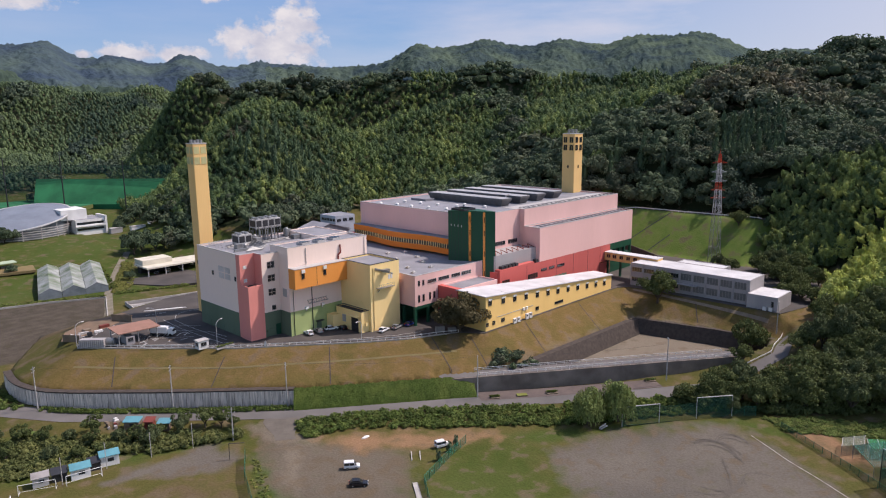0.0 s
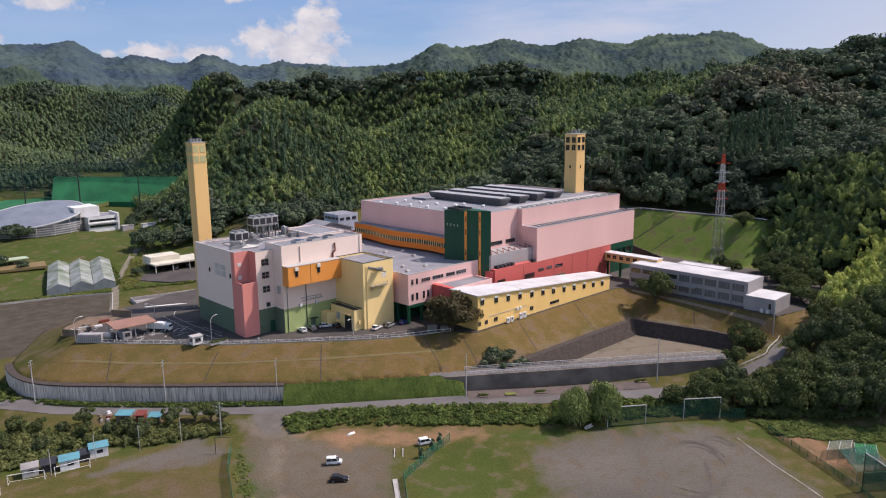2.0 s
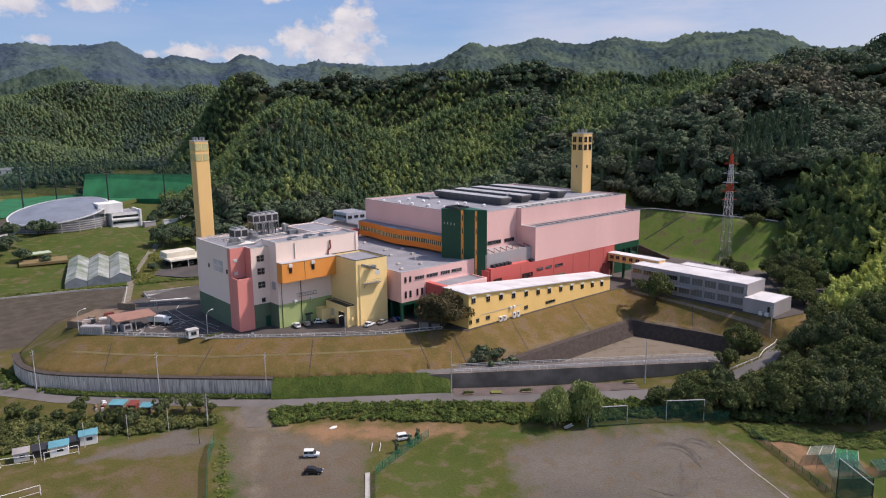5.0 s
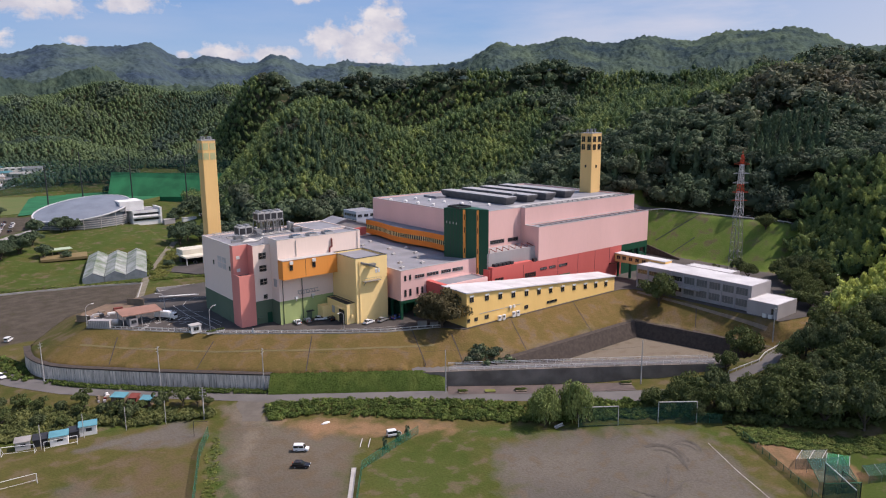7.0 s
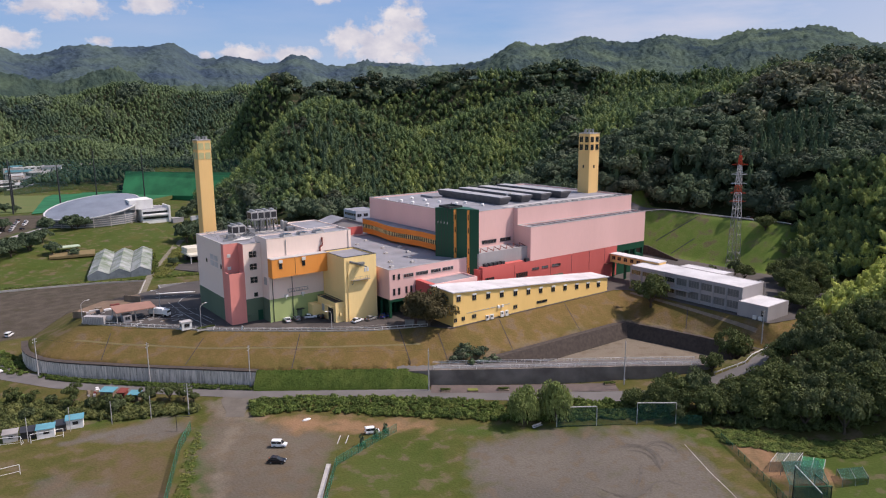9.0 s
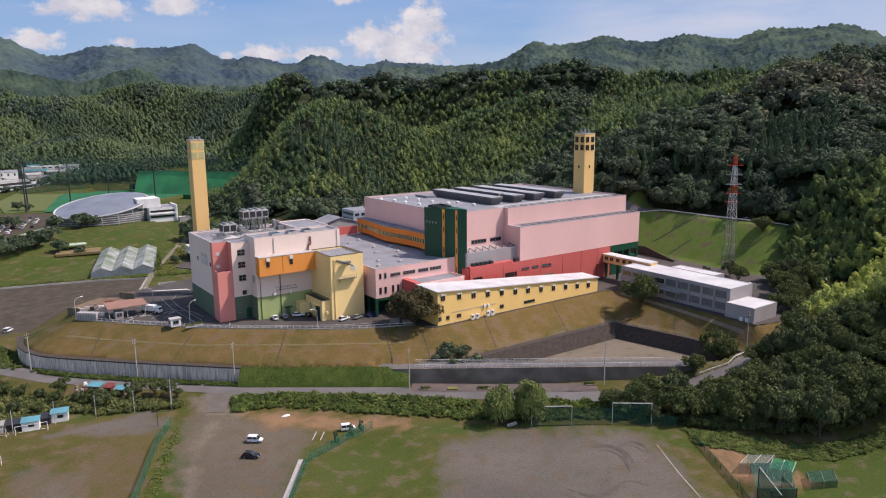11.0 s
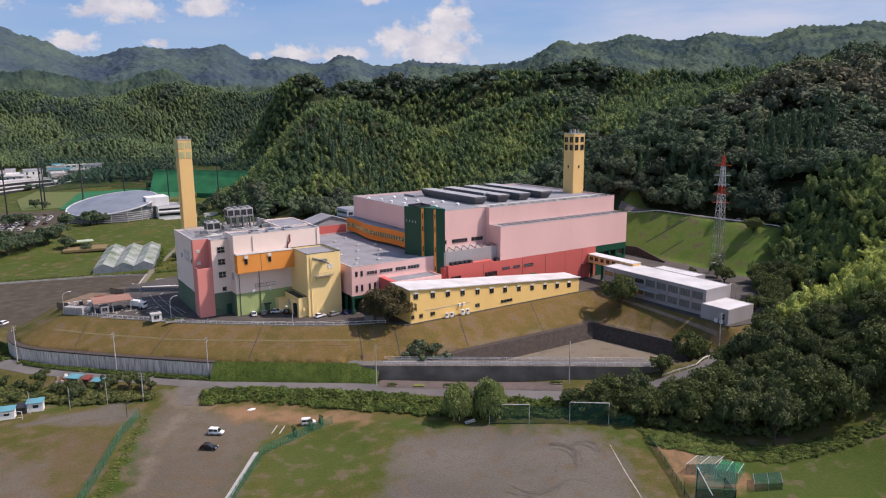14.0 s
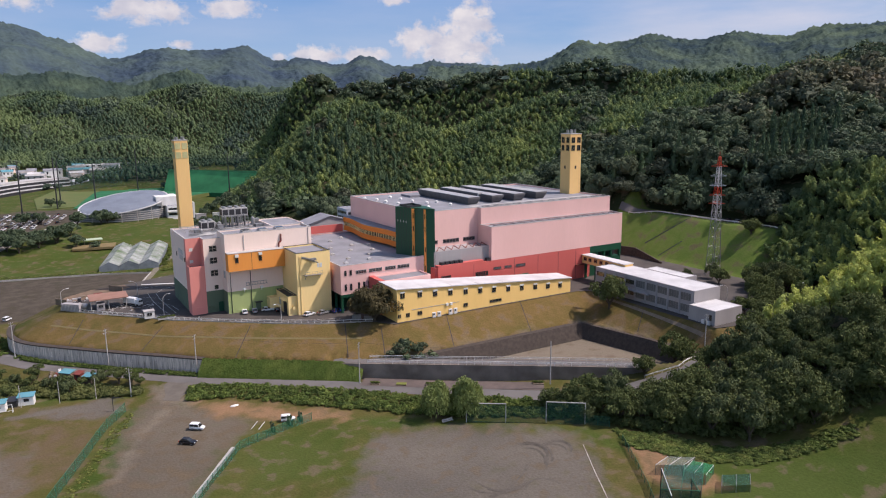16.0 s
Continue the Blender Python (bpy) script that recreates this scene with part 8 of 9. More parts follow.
def camera_sees(x, y, z):
    """Whether a place on the hills shows from either end of the camera path, by the lie of the land."""
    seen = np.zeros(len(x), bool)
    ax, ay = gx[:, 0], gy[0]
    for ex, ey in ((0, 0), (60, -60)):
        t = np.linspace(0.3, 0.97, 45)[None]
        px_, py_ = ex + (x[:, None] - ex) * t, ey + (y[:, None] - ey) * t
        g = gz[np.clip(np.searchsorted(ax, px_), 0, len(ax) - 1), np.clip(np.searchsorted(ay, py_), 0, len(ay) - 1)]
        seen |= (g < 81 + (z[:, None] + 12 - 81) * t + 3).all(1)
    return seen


def plant_wood(x0, x1, y0, y1, s, r0, r1, nearer, bamboo, shapes, name, material, label):
    """Scatters one kind of tree over the hills on its own grid, where its zone is."""
    x, y = jitter_grid(x0, x1, y0, y1, s)
    ok, z = wooded(x, y)
    dist = np.hypot(x - 30, y + 30)
    ok &= in_view(x, y) & ((dist < 430) if nearer else (dist >= 430))
    x, y, z = x[ok], y[ok], z[ok]
    # Trees out of the camera's sight are thinned to three in ten.
    ok = camera_sees(x, y, z) | (rng.uniform(0, 1, len(x)) < 0.3)
    x, y, z = x[ok], y[ok], z[ok]
    b = zone(x, y) + rng.normal(0, 0.10, len(x)) > 0.12
    x, y, z = (q[b == bamboo] for q in (x, y, z))
    k = len(x)
    r = r0 + (r1 - r0) * rng.uniform(0, 1, k) ** (1.0 if bamboo else 1.7)
    if bamboo:
        # Sunlit brightness put into one stand's leaf colour; tint lowered round the hill foot.
        painted_sun = np.exp(-((x - 292) / 48) ** 2 - ((y - 58) / 42) ** 2) * 0.95
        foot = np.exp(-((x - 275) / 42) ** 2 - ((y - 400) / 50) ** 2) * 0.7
        tint = np.clip(0.40 + 0.35 * wobble(x, y, 75, 6.0) + rng.normal(0, 0.2, k) + painted_sun - foot - 0.25 * sstep(430, 520, x), 0, 1)
        yel = np.clip(0.03 + 0.18 * wobble(x, y, 80, 9.0) + rng.normal(0, 0.12, k) + painted_sun, 0, 0.95)
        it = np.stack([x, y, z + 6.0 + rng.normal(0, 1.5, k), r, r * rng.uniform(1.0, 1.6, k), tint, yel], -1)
    else:
        tint = np.clip(0.40 + 0.32 * wobble(x, y, 60, 6.0) + rng.normal(0, 0.25, k), 0, 1.1)
        brown = np.clip(0.75 * np.exp(-((x - 466) ** 2 + (y - 168) ** 2) / 1500) + 0.6 * np.exp(-((x - 250) ** 2 + (y - 446) ** 2) / 500) + 0.2 * wobble(x, y, 90, 8.0) + rng.normal(0, 0.12, k), 0, 0.8)
        it = np.stack([x, y, z + 4.6 + 0.25 * r + rng.uniform(-1, 1.2, k), r, r * rng.uniform(0.85, 1.25, k), tint, brown], -1)
    return scatter(name, it, shapes, material, label, "trees")


plant_wood(200, 480, 10, 520, 6.0, 3.2, 9.0, True, False, broad, "broadleaf_wood", M["leaf"], "dense dark green broadleaf wood on the hillside")
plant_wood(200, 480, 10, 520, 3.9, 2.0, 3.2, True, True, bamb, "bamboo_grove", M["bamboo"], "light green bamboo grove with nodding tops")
plant_wood(200, 760, 10, 860, 7.0, 3.6, 9.0, False, False, broad_far, "ridge_wood", M["leaf"], "dark broadleaf wood along the ridge")
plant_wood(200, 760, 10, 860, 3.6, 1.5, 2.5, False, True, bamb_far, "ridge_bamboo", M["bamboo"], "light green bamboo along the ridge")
# cedars: a stand above the mast, stragglers on the hill behind the plant and on the eastern ridge
x, y = jitter_grid(230, 680, 110, 480, 4.6)
z = height(x, y)
stand = np.exp(-((x - 388) / 20) ** 2 - ((y - 150) / 17) ** 2) + 0.30 * np.exp(-((x - 268) / 34) ** 2 - ((y - 410) / 30) ** 2) + 0.22 * np.exp(-((x - 352) / 26) ** 2 - ((y - 190) / 30) ** 2)
ok = (z > 20) & (stand > rng.uniform(0.05, 0.9, len(x))) & (signed(x, y, grass_slope) < -6)
x, y, z = x[ok], y[ok], z[ok]
k = len(x)
r = rng.uniform(3.0, 4.4, k)
scatter("cedar_stand", np.stack([x, y, z + 8.5, r, rng.uniform(7.0, 9.5, k), np.clip(rng.normal(0.45, 0.25, k), 0, 1), np.clip(rng.normal(0.05, 0.1, k), 0, 1)], -1), cedar, M["conifer"], "dark pointed cedars among the hillside wood", "trees")

# the hills across the valley: mostly bamboo, dark woods in the hollows
x, y = jitter_grid(-150, 640, 640, 1530, 5.6)
z = height(x, y)
ok = ((z > 16) | ((y > 600) & (y < 990) & (x > 205) & (z > 10.5) & (x + y > 850))) & in_view(x, y) & ~((x > 200) & (y < 860) & (np.hypot(x - 30, y + 30) >= 470) & (x - 0.39 * y > 20))
x, y, z = x[ok], y[ok], z[ok]
# Trees hidden from both ends of the camera path are left out.
ok = camera_sees(x, y, z)
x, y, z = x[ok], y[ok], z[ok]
k = len(x)
canes = (0.7 * wobble(x, y, 170, 6.0) + 0.5 * wobble(x, y, 71, 2.0) + rng.normal(0, 0.12, k) > -0.42) & (y < 1380)
for sel, sh, name, key, lab in ((canes, canes_far, "distant_bamboo", "hazebamboo", "light green bamboo on the hills across the valley"), (~canes, lump, "distant_wood", "hazeleaf", "dark mixed woods on the hills across the valley")):
    kk = int(sel.sum())
    r = rng.uniform(2.2, 3.4, kk) if key == "hazebamboo" else rng.uniform(3.6, 6.2, kk)
    tint = np.clip(0.5 + 0.6 * wobble(x[sel], y[sel], 190, 6.0) + 0.25 * wobble(x[sel], y[sel], 70, 3.0) + rng.normal(0, 0.18, kk), 0, 1)
    it = np.stack([x[sel], y[sel], z[sel] + 5.0, r, r * rng.uniform(1.0, 1.5, kk), tint, np.clip(0.1 + 0.3 * wobble(x[sel], y[sel], 210, 2.0), 0, 0.7)], -1)
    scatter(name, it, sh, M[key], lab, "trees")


# trees among the valley houses
x, y = jitter_grid(-40, 260, 735, 1120, 17.0)
z = height(x, y)
ok = (z <= 16) & (wobble(x, y, 120, 3.0) + rng.normal(0, 0.4, len(x)) > 0.05) & in_view(x, y)
x, y, z = x[ok], y[ok], z[ok]
k = len(x)
r = rng.uniform(3.0, 6.5, k)
scatter("valley_trees", np.stack([x, y, z + r * 0.5, r, r * 0.9, rng.uniform(0.2, 0.8, k), np.zeros(k)], -1), broad_far, M["hazeleaf"], "dark green trees between the valley houses", "trees")


# ---- far hills and mountains ----
def bumps(a, rows):
    return sum(h * np.exp(-((a - c) / w) ** 2 / 2) for c, w, h in rows)


def range_mesh(name, az, radii, crest, dist, label, seed, rug):
    """A range of hills in rings round the valley; crest: elevation of its top in degrees by bearing."""
    A, R = np.meshgrid(az, radii, indexing="ij")
    f = np.clip(1 - np.abs(R - dist) / np.where(R < dist, dist - radii[0], radii[-1] - dist), 0, 1)
    x, y = R * np.cos(np.radians(A)), R * np.sin(np.radians(A))
    drop = (1 - f) * (R < dist)
    warp = A + drop * (3.5 * wobble(x, y, dist * 0.55, seed) + 1.6 * wobble(x, y, dist * 0.21, seed + 4))
    top = 81 + np.tan(np.radians(crest(warp))) * dist
    fold = np.abs(wobble(x, y, dist * 0.30, seed + 1)) + 0.45 * np.abs(wobble(x, y, dist * 0.13, seed + 3))
    z = top * f ** 0.75 - fold * dist * 0.016 * np.minimum(1, f * 3) * (1.02 - f) * 2 + rug * (wobble(x, y, 310, seed + 2) + 0.6 * wobble(x, y, 123, seed + 5) + 0.4 * wobble(x, y, 51, seed + 7)) * np.minimum(1, f * 4)
    z = z + rug * 0.4 * rng.normal(0, 1, z.shape) * np.minimum(1, f * 4)
    n = np.arange(A.size).reshape(A.shape)
    q = np.stack([n[:-1, :-1], n[:-1, 1:], n[1:, 1:], n[1:, :-1]], -1).reshape(-1, 4)
    me = raw(name, np.stack([x, y, z], -1).reshape(-1, 3), np.concatenate([q[:, [0, 1, 2]], q[:, [0, 2, 3]]]), None)
    me.polygons.foreach_set("use_smooth", [True] * len(me.polygons))
    return tagged(new(name, me), label, "mountains", kind="structure"), me


def plateau(a, lo, hi, w):
    return 1 / (1 + np.exp(-(a - lo) / w)) / (1 + np.exp((a - hi) / w))


far_l = [(55.8, 1.2, 0.27), (58.5, 0.9, 0.44), (63.8, 1.2, 0.77), (68.5, 1.3, 0.72), (73, 1.5, 1.45), (77, 1.8, 1.08), (79.8, 1.4, 0.78), (84.5, 1.6, 0.91), (88.5, 2.2, 2.23), (94, 3.0, 2.6)]
far_r = [(25.5, 1.6, 0.69), (29, 1.2, 0.58), (34.7, 0.9, 0.44), (40.4, 1.4, 0.49), (46.0, 0.8, 0.38)]
near_l = [(75.9, 1.2, 1.3), (78.0, 1.0, 0.5), (85.0, 2.6, 1.1), (92.0, 3.0, 0.9)]
ob, me = range_mesh("wooded_hill", np.arange(66, 104, 0.12), np.linspace(1480, 2100, 50), lambda a: bumps(a, near_l) + 2.2 + 0.05 * np.sin(a * 4.3), 1800, "dark wooded hill behind the bamboo slopes", 7.0, 5.0)
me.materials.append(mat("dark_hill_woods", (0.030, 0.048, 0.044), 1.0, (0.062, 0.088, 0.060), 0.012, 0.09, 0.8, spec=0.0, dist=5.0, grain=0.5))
# Both mountain ranges: blue distance haze is painted into the wood colours.
ob, me = range_mesh("mountain_range", np.arange(40, 108, 0.16), np.linspace(2300, 4600, 80), lambda a: bumps(a, far_l) + 3.66 + 0.04 * np.sin(a * 2.1) + 0.03 * np.sin(a * 5.3), 3900, "wooded mountains with blue haze painted into their colour", 3.0, 7.0)
me.materials.append(mat("haze_tinted_far_woods", (0.040, 0.060, 0.086), 1.0, (0.074, 0.104, 0.094), 0.004, 0.045, 0.8, spec=0.0, dist=8.0, grain=0.35))
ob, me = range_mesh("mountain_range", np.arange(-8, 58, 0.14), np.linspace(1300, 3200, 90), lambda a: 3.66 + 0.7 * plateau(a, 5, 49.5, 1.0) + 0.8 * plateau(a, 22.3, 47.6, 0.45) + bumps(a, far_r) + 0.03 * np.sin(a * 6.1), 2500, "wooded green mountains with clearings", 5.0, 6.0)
me.materials.append(mat("haze_tinted_mountain_woods", (0.030, 0.048, 0.058), 1.0, (0.082, 0.112, 0.080), 0.008, 0.07, 0.8, spec=0.0, dist=6.0, grain=0.5))


# ---- trees, shrubs and hedges near the road ----
def fill(name, poly, s, r0, r1, tall, shapes, material, label, category, lift=0.45, yellow=0.0, avoid=None):
    """Fills a patch of ground with shrubs as one object."""
    xs, ys = [p[0] for p in poly], [p[1] for p in poly]
    x, y = jitter_grid(min(xs), max(xs), min(ys), max(ys), s)
    ok = signed(x, y, poly) > 0
    if avoid is not None:
        ok &= near_line(x, y, avoid[0]) > avoid[1]
    x, y = x[ok], y[ok]
    k = len(x)
    r = rng.uniform(r0, r1, k)
    it = np.stack([x, y, height(x, y) + r * tall * lift, r, r * tall, np.clip(rng.normal(0.5, 0.25, k) + 0.25 * wobble(x, y, 9, 1.0), 0, 1), np.clip(rng.normal(yellow, 0.12, k), 0, 1)], -1)
    return scatter(name, it, shapes, material, label, category)


shrubs = [crown(9, 26, 0.16, low=-0.2) for _ in range(5)]
scrub = [crown(9, 20, 0.165, low=-0.2, spread=0.5) for _ in range(6)]
fill("shrub_belt", [(94, 141.5), (106, 138), (120, 123.5), (135, 109), (147, 97), (153, 104), (148, 110), (127, 130), (110, 143.5), (98, 151)], 1.1, 0.55, 1.25, 1.0, scrub, M["shrub"], "dense green shrub belt between road and field", "shrubs")
fill("shrub_belt", [(147, 98), (158, 88), (170, 80), (184, 70), (190, 74), (172, 91), (155, 104)], 1.2, 0.7, 1.5, 1.0, shrubs, M["shrub"], "dense green shrubs behind the backstop", "shrubs")
# trimmed ivy bank: a sheet under a coat of leaves
ia, ib = np.array([103.5, 160.0]), np.array([145.0, 129.5])
idir = (ib - ia) / np.hypot(*(ib - ia))
inor = np.array([-idir[1], idir[0]]) * (1 if idir[0] > 0 else -1)


def ivy_point(u, w):
    """u along the bank, w from its top edge (0) to its foot (1)."""
    q = ia + idir * u[:, None] - inor * (0.2 + 4.5 * w)[:, None]
    z = 1.15 + 4.75 * (1 - w) ** 0.85 * (1 - 0.45 * np.clip((u - 44) / 8, 0, 1)) + 0.10 * np.sin(u * 1.3 + 3 * w) + 0.07 * np.sin(u * 3.7 - 5 * w)
    return np.stack([q[:, 0], q[:, 1], z], -1)


length = float(np.hypot(*(ib - ia)))
gu, gw = np.meshgrid(np.linspace(0, length, 60), np.linspace(0, 1, 10), indexing="ij")
sheet = ivy_point(gu.ravel(), gw.ravel())
nn_ = np.arange(gu.size).reshape(gu.shape)
sq = np.stack([nn_[:-1, :-1], nn_[1:, :-1], nn_[1:, 1:], nn_[:-1, 1:]], -1).reshape(-1, 4)
k = 30000
lp = ivy_point(rng.uniform(0, length, k), rng.uniform(-0.03, 1, k)) + rng.normal(0, 0.05, (k, 3))
ln_ = np.tile(np.array([-inor[0] * 0.7, -inor[1] * 0.7, 0.75]), (k, 1))
leaves = leaf_tris(lp, ln_, 0.17, 0.34)
iv = np.concatenate([sheet, leaves])
it_ = np.concatenate([sq[:, [0, 1, 2]], sq[:, [0, 2, 3]], np.arange(k * 3).reshape(-1, 3) + len(sheet)])
tint = np.ones((len(iv), 4))
tint[:, 0] = np.clip(0.45 + 0.35 * wobble(iv[:, 0], iv[:, 1] + iv[:, 2], 5.0, 1.0), 0, 1)
tint[:, 1] = np.clip(0.25 * wobble(iv[:, 0], iv[:, 1], 11.0, 4.0), 0, 1)
tagged(new("ivy_bank", raw("ivy_bank", iv, it_, M["ivy"], tint)), "trimmed green ivy bank over the road wall", "hedge", kind="stuff")
hedge_line = resample([(53.5, 208.5), (60, 199.5), (70, 188.8), (80.5, 178), (92, 167), (101.5, 158.5)], 0.9)
hx, hy = np.array([p[0] for p in hedge_line]), np.array([p[1] for p in hedge_line])
for o, lab in ((0.0, "low clipped hedge at the foot of the wall"), (1.3, "second row of low clipped hedge by the road")):
    k = len(hx)
    keep = rng.uniform(0, 1, k) > (0.04 if o == 0 else 0.12)
    it = np.stack([hx - o * 0.7, hy - o * 0.7, np.full(k, 1.75 - 0.1 * o), np.full(k, 0.75), np.full(k, 0.7), np.clip(rng.normal(0.4, 0.2, k), 0, 1), np.zeros(k)], -1)[keep]
    scatter("low_hedge", it, [crown(6, 12, 0.28) for _ in range(3)], M["shrub"], lab, "hedge")
fill("shrub_belt", [(20, 268), (36, 240), (43, 220), (49.5, 212), (50.5, 223), (51, 236), (36, 262)], 1.8, 0.8, 1.4, 0.8, shrubs, M["shrub"], "low shrubs on the verge of the bend", "shrubs")
fill("garden_shrubs", [(30, 206), (44, 196), (50, 188), (64, 174), (78, 163), (85, 157), (84, 153), (75, 158), (62, 163), (46, 167), (30, 176)], 1.5, 0.6, 1.9, 1.0, scrub, M["leafmid"], "overgrown garden shrubs and fruit bushes", "shrubs", yellow=0.22, avoid=([(42, 165), (60, 163.5)], 3.2))
fill("mound_shrubs", [(180, 54), (184.5, 61), (193, 50), (199, 38), (207, 31), (222, 22), (220, 19), (204, 27), (196, 31), (187, 42)], 0.95, 0.8, 1.25, 0.55, scrub, M["shrub"], "rough green shrubs along the mound", "shrubs", 0.3, 0.05)
fill("bank_shrubs", [(155, 130.5), (160, 133), (168, 128), (171, 124), (164, 122), (157, 126)], 1.6, 1.4, 2.2, 1.0, shrubs, M["leaf"], "dark evergreen shrubs on the bank by the lane", "shrubs")
fill("fence_shrubs", [(60, 101), (73.6, 133), (79.5, 143), (80.5, 140), (75.5, 129), (63.5, 101)], 1.2, 0.3, 0.65, 0.5, scrub, M["shrub"], "tall weeds along the mesh fence", "weeds", yellow=0.3)
fill("lane_hedge", [(119, 331), (124, 329), (133, 341), (150, 384), (146, 387), (136, 368)], 1.25, 0.6, 1.1, 0.8, scrub, M["shrub"], "bright green hedge rows along the lane", "hedge", yellow=0.5)
fill("slope_edge_bamboo", [(310, 106), (342, 117), (354, 104), (350, 72), (322, 68), (306, 88)], 3.4, 2.0, 3.2, 1.3, bamb, M["bamboo"], "dense green bamboo beside the grass slope", "trees", 1.4)
fill("court_hedge", [(118, 326), (150, 316), (176, 306), (177, 309), (151, 319.5), (121, 330)], 1.4, 0.6, 1.1, 0.9, scrub, M["shrub"], "green hedge along the garage court", "hedge", yellow=0.15)
fill("lot_weeds", [(20, 354), (56, 345), (92, 335.5), (114, 326), (116, 330), (92, 340), (56, 351), (20, 362)], 1.5, 0.5, 1.2, 0.6, scrub, M["shrub"], "tall green weeds along the lot wall", "weeds", yellow=0.15)
fill("greenhouse_weeds", [(118, 336), (124, 338), (134, 380), (130, 384), (122, 360)], 2.2, 0.8, 1.7, 0.9, shrubs, M["shrub"], "weeds and bushes beside the greenhouses", "shrubs", yellow=0.1)


def tree_kind(name, r, h, trunk_h, shapes_args, material, label, category="tree", limbs=5, droop=False):
    """A tree at the origin: tapered trunk with limbs, crown of many leaf clumps."""
    ob = thing(name, (0, 0, 0), label, category)
    bm = bmesh.new()
    tube(bm, (0, 0, -0.4), (0.1 * r * 0.2, 0, trunk_h), 0.09 * r, 0.05 * r, 8)
    for i in range(limbs):
        a = 6.28 * i / limbs + 0.4
        tube(bm, (0, 0, trunk_h * 0.8), (math.cos(a) * r * 0.55, math.sin(a) * r * 0.55, trunk_h + (h - trunk_h) * (0.35 + 0.1 * (i % 3))), 0.045 * r, 0.015 * r, 6)
    part("trunk", bm, M["bark"], ob, "brown bark")
    v, t = shapes_args
    if droop:
        k = 2600
        p = sphere_pts(k)
        p[:, 2] = np.abs(p[:, 2])
        dro = rng.uniform(0, 0.85, k) * (1 - p[:, 2] * 0.6)
        c = p * np.array([0.95, 0.95, 0.8]) * rng.uniform(0.75, 1.05, (k, 1)) - np.stack([0 * dro, 0 * dro, dro], -1)
        lv = leaf_tris(c, np.stack([p[:, 0], p[:, 1], 0.1 + 0 * dro], -1), 0.07, 0.4)
        lv = lv.reshape(-1, 3, 3)
        cz = lv.mean(1, keepdims=True)
        lv = cz + (lv - cz) * np.array([0.7, 0.7, 1.7])
        t = np.concatenate([t, np.arange(k * 3).reshape(-1, 3) + len(v)])
        v = np.concatenate([v, lv.reshape(-1, 3)])
    hh = (h - trunk_h) / 1.35
    v = v * np.array([r, r, hh]) + np.array([0, 0, trunk_h + hh * 0.55])
    tint = np.ones((len(v), 4))
    tint[:, 0], tint[:, 1] = 0.5, 0.0
    cr = new("crown", raw("crown", v, t, M[material], tint))
    cr.parent = ob
    return ob


kinds = [tree_kind("tree", 4.2, 8.0, 1.2, lobed(30, 130, 0.062), "leafmid", "dark green broadleaf tree in the roadside grove"),
         tree_kind("tree", 3.6, 9.0, 1.4, lobed(30, 130, 0.064, 1.0), "leafdeep", "tall dark green broadleaf tree in the grove"),
         tree_kind("tree", 4.6, 7.2, 1.0, lobed(32, 130, 0.060, 0.75), "leafmid", "spreading mid-green tree in the grove")]
# scrub that closes the foot of the grove
fill("grove_scrub", [(176, 80), (186, 62), (194, 52), (199, 45), (204, 37.5), (223, 25.5), (231, 20.5), (246, 9), (248, 14), (234, 25), (226, 30), (208, 41), (202, 50), (196, 58), (188, 68), (180, 84)], 2.0, 1.3, 2.4, 1.1, shrubs, M["leafmid"], "dark scrub at the foot of the grove", "shrubs")
road_r = [(204, 77), (222, 70.5), (238, 73.5)]
grove = [(178, 97), (192, 98), (214, 79), (224, 73), (240, 72), (244, 71), (248, 64), (250, 40), (246, 2), (240, 8), (230, 19.5), (222, 24.5), (203, 36), (198, 44), (193, 51), (184, 61), (176, 78), (170, 84)]
x, y = jitter_grid(168, 290, 2, 100, 5.2)
ok = (signed(x, y, grove) > 0.5) & (near_line(x, y, road_r) > 4.6) & (near_line(x, y, road_line) > 4.5) & ((y > 64) | (x > 190)) & ((x > 212) | (y < 82))
x, y, z = x[ok], y[ok], height(x[ok], y[ok])
for i in range(len(x)):
    s = random.uniform(0.8, 1.55) * (0.8 if x[i] < 203 and y[i] > 70 else 0.8 if y[i] > 58 else 1.0)
    src = kinds[i % 3]
    m = pose(x[i], y[i], z[i], 0, 0, random.uniform(0, 360)) @ Matrix.Diagonal((s, s, s * random.uniform(0.85, 1.15), 1))
    tagged(copy_thing(src, m), group="roadside grove")
fill_spots = [(286, 84), (292, 90), (298, 96), (278, 86), (300, 104), (270, 80), (306, 98), (310, 108), (252, 68), (296, 82)]
for i, (px_, py_) in enumerate(fill_spots):
    s = 0.8 + 0.1 * (i % 4)
    tagged(copy_thing(kinds[i % 3], pose(px_, py_, zat(px_, py_), 0, 0, 47 * i) @ Matrix.Diagonal((s, s, s, 1))), "dark green tree on the rise behind the office", group="trees behind the office")
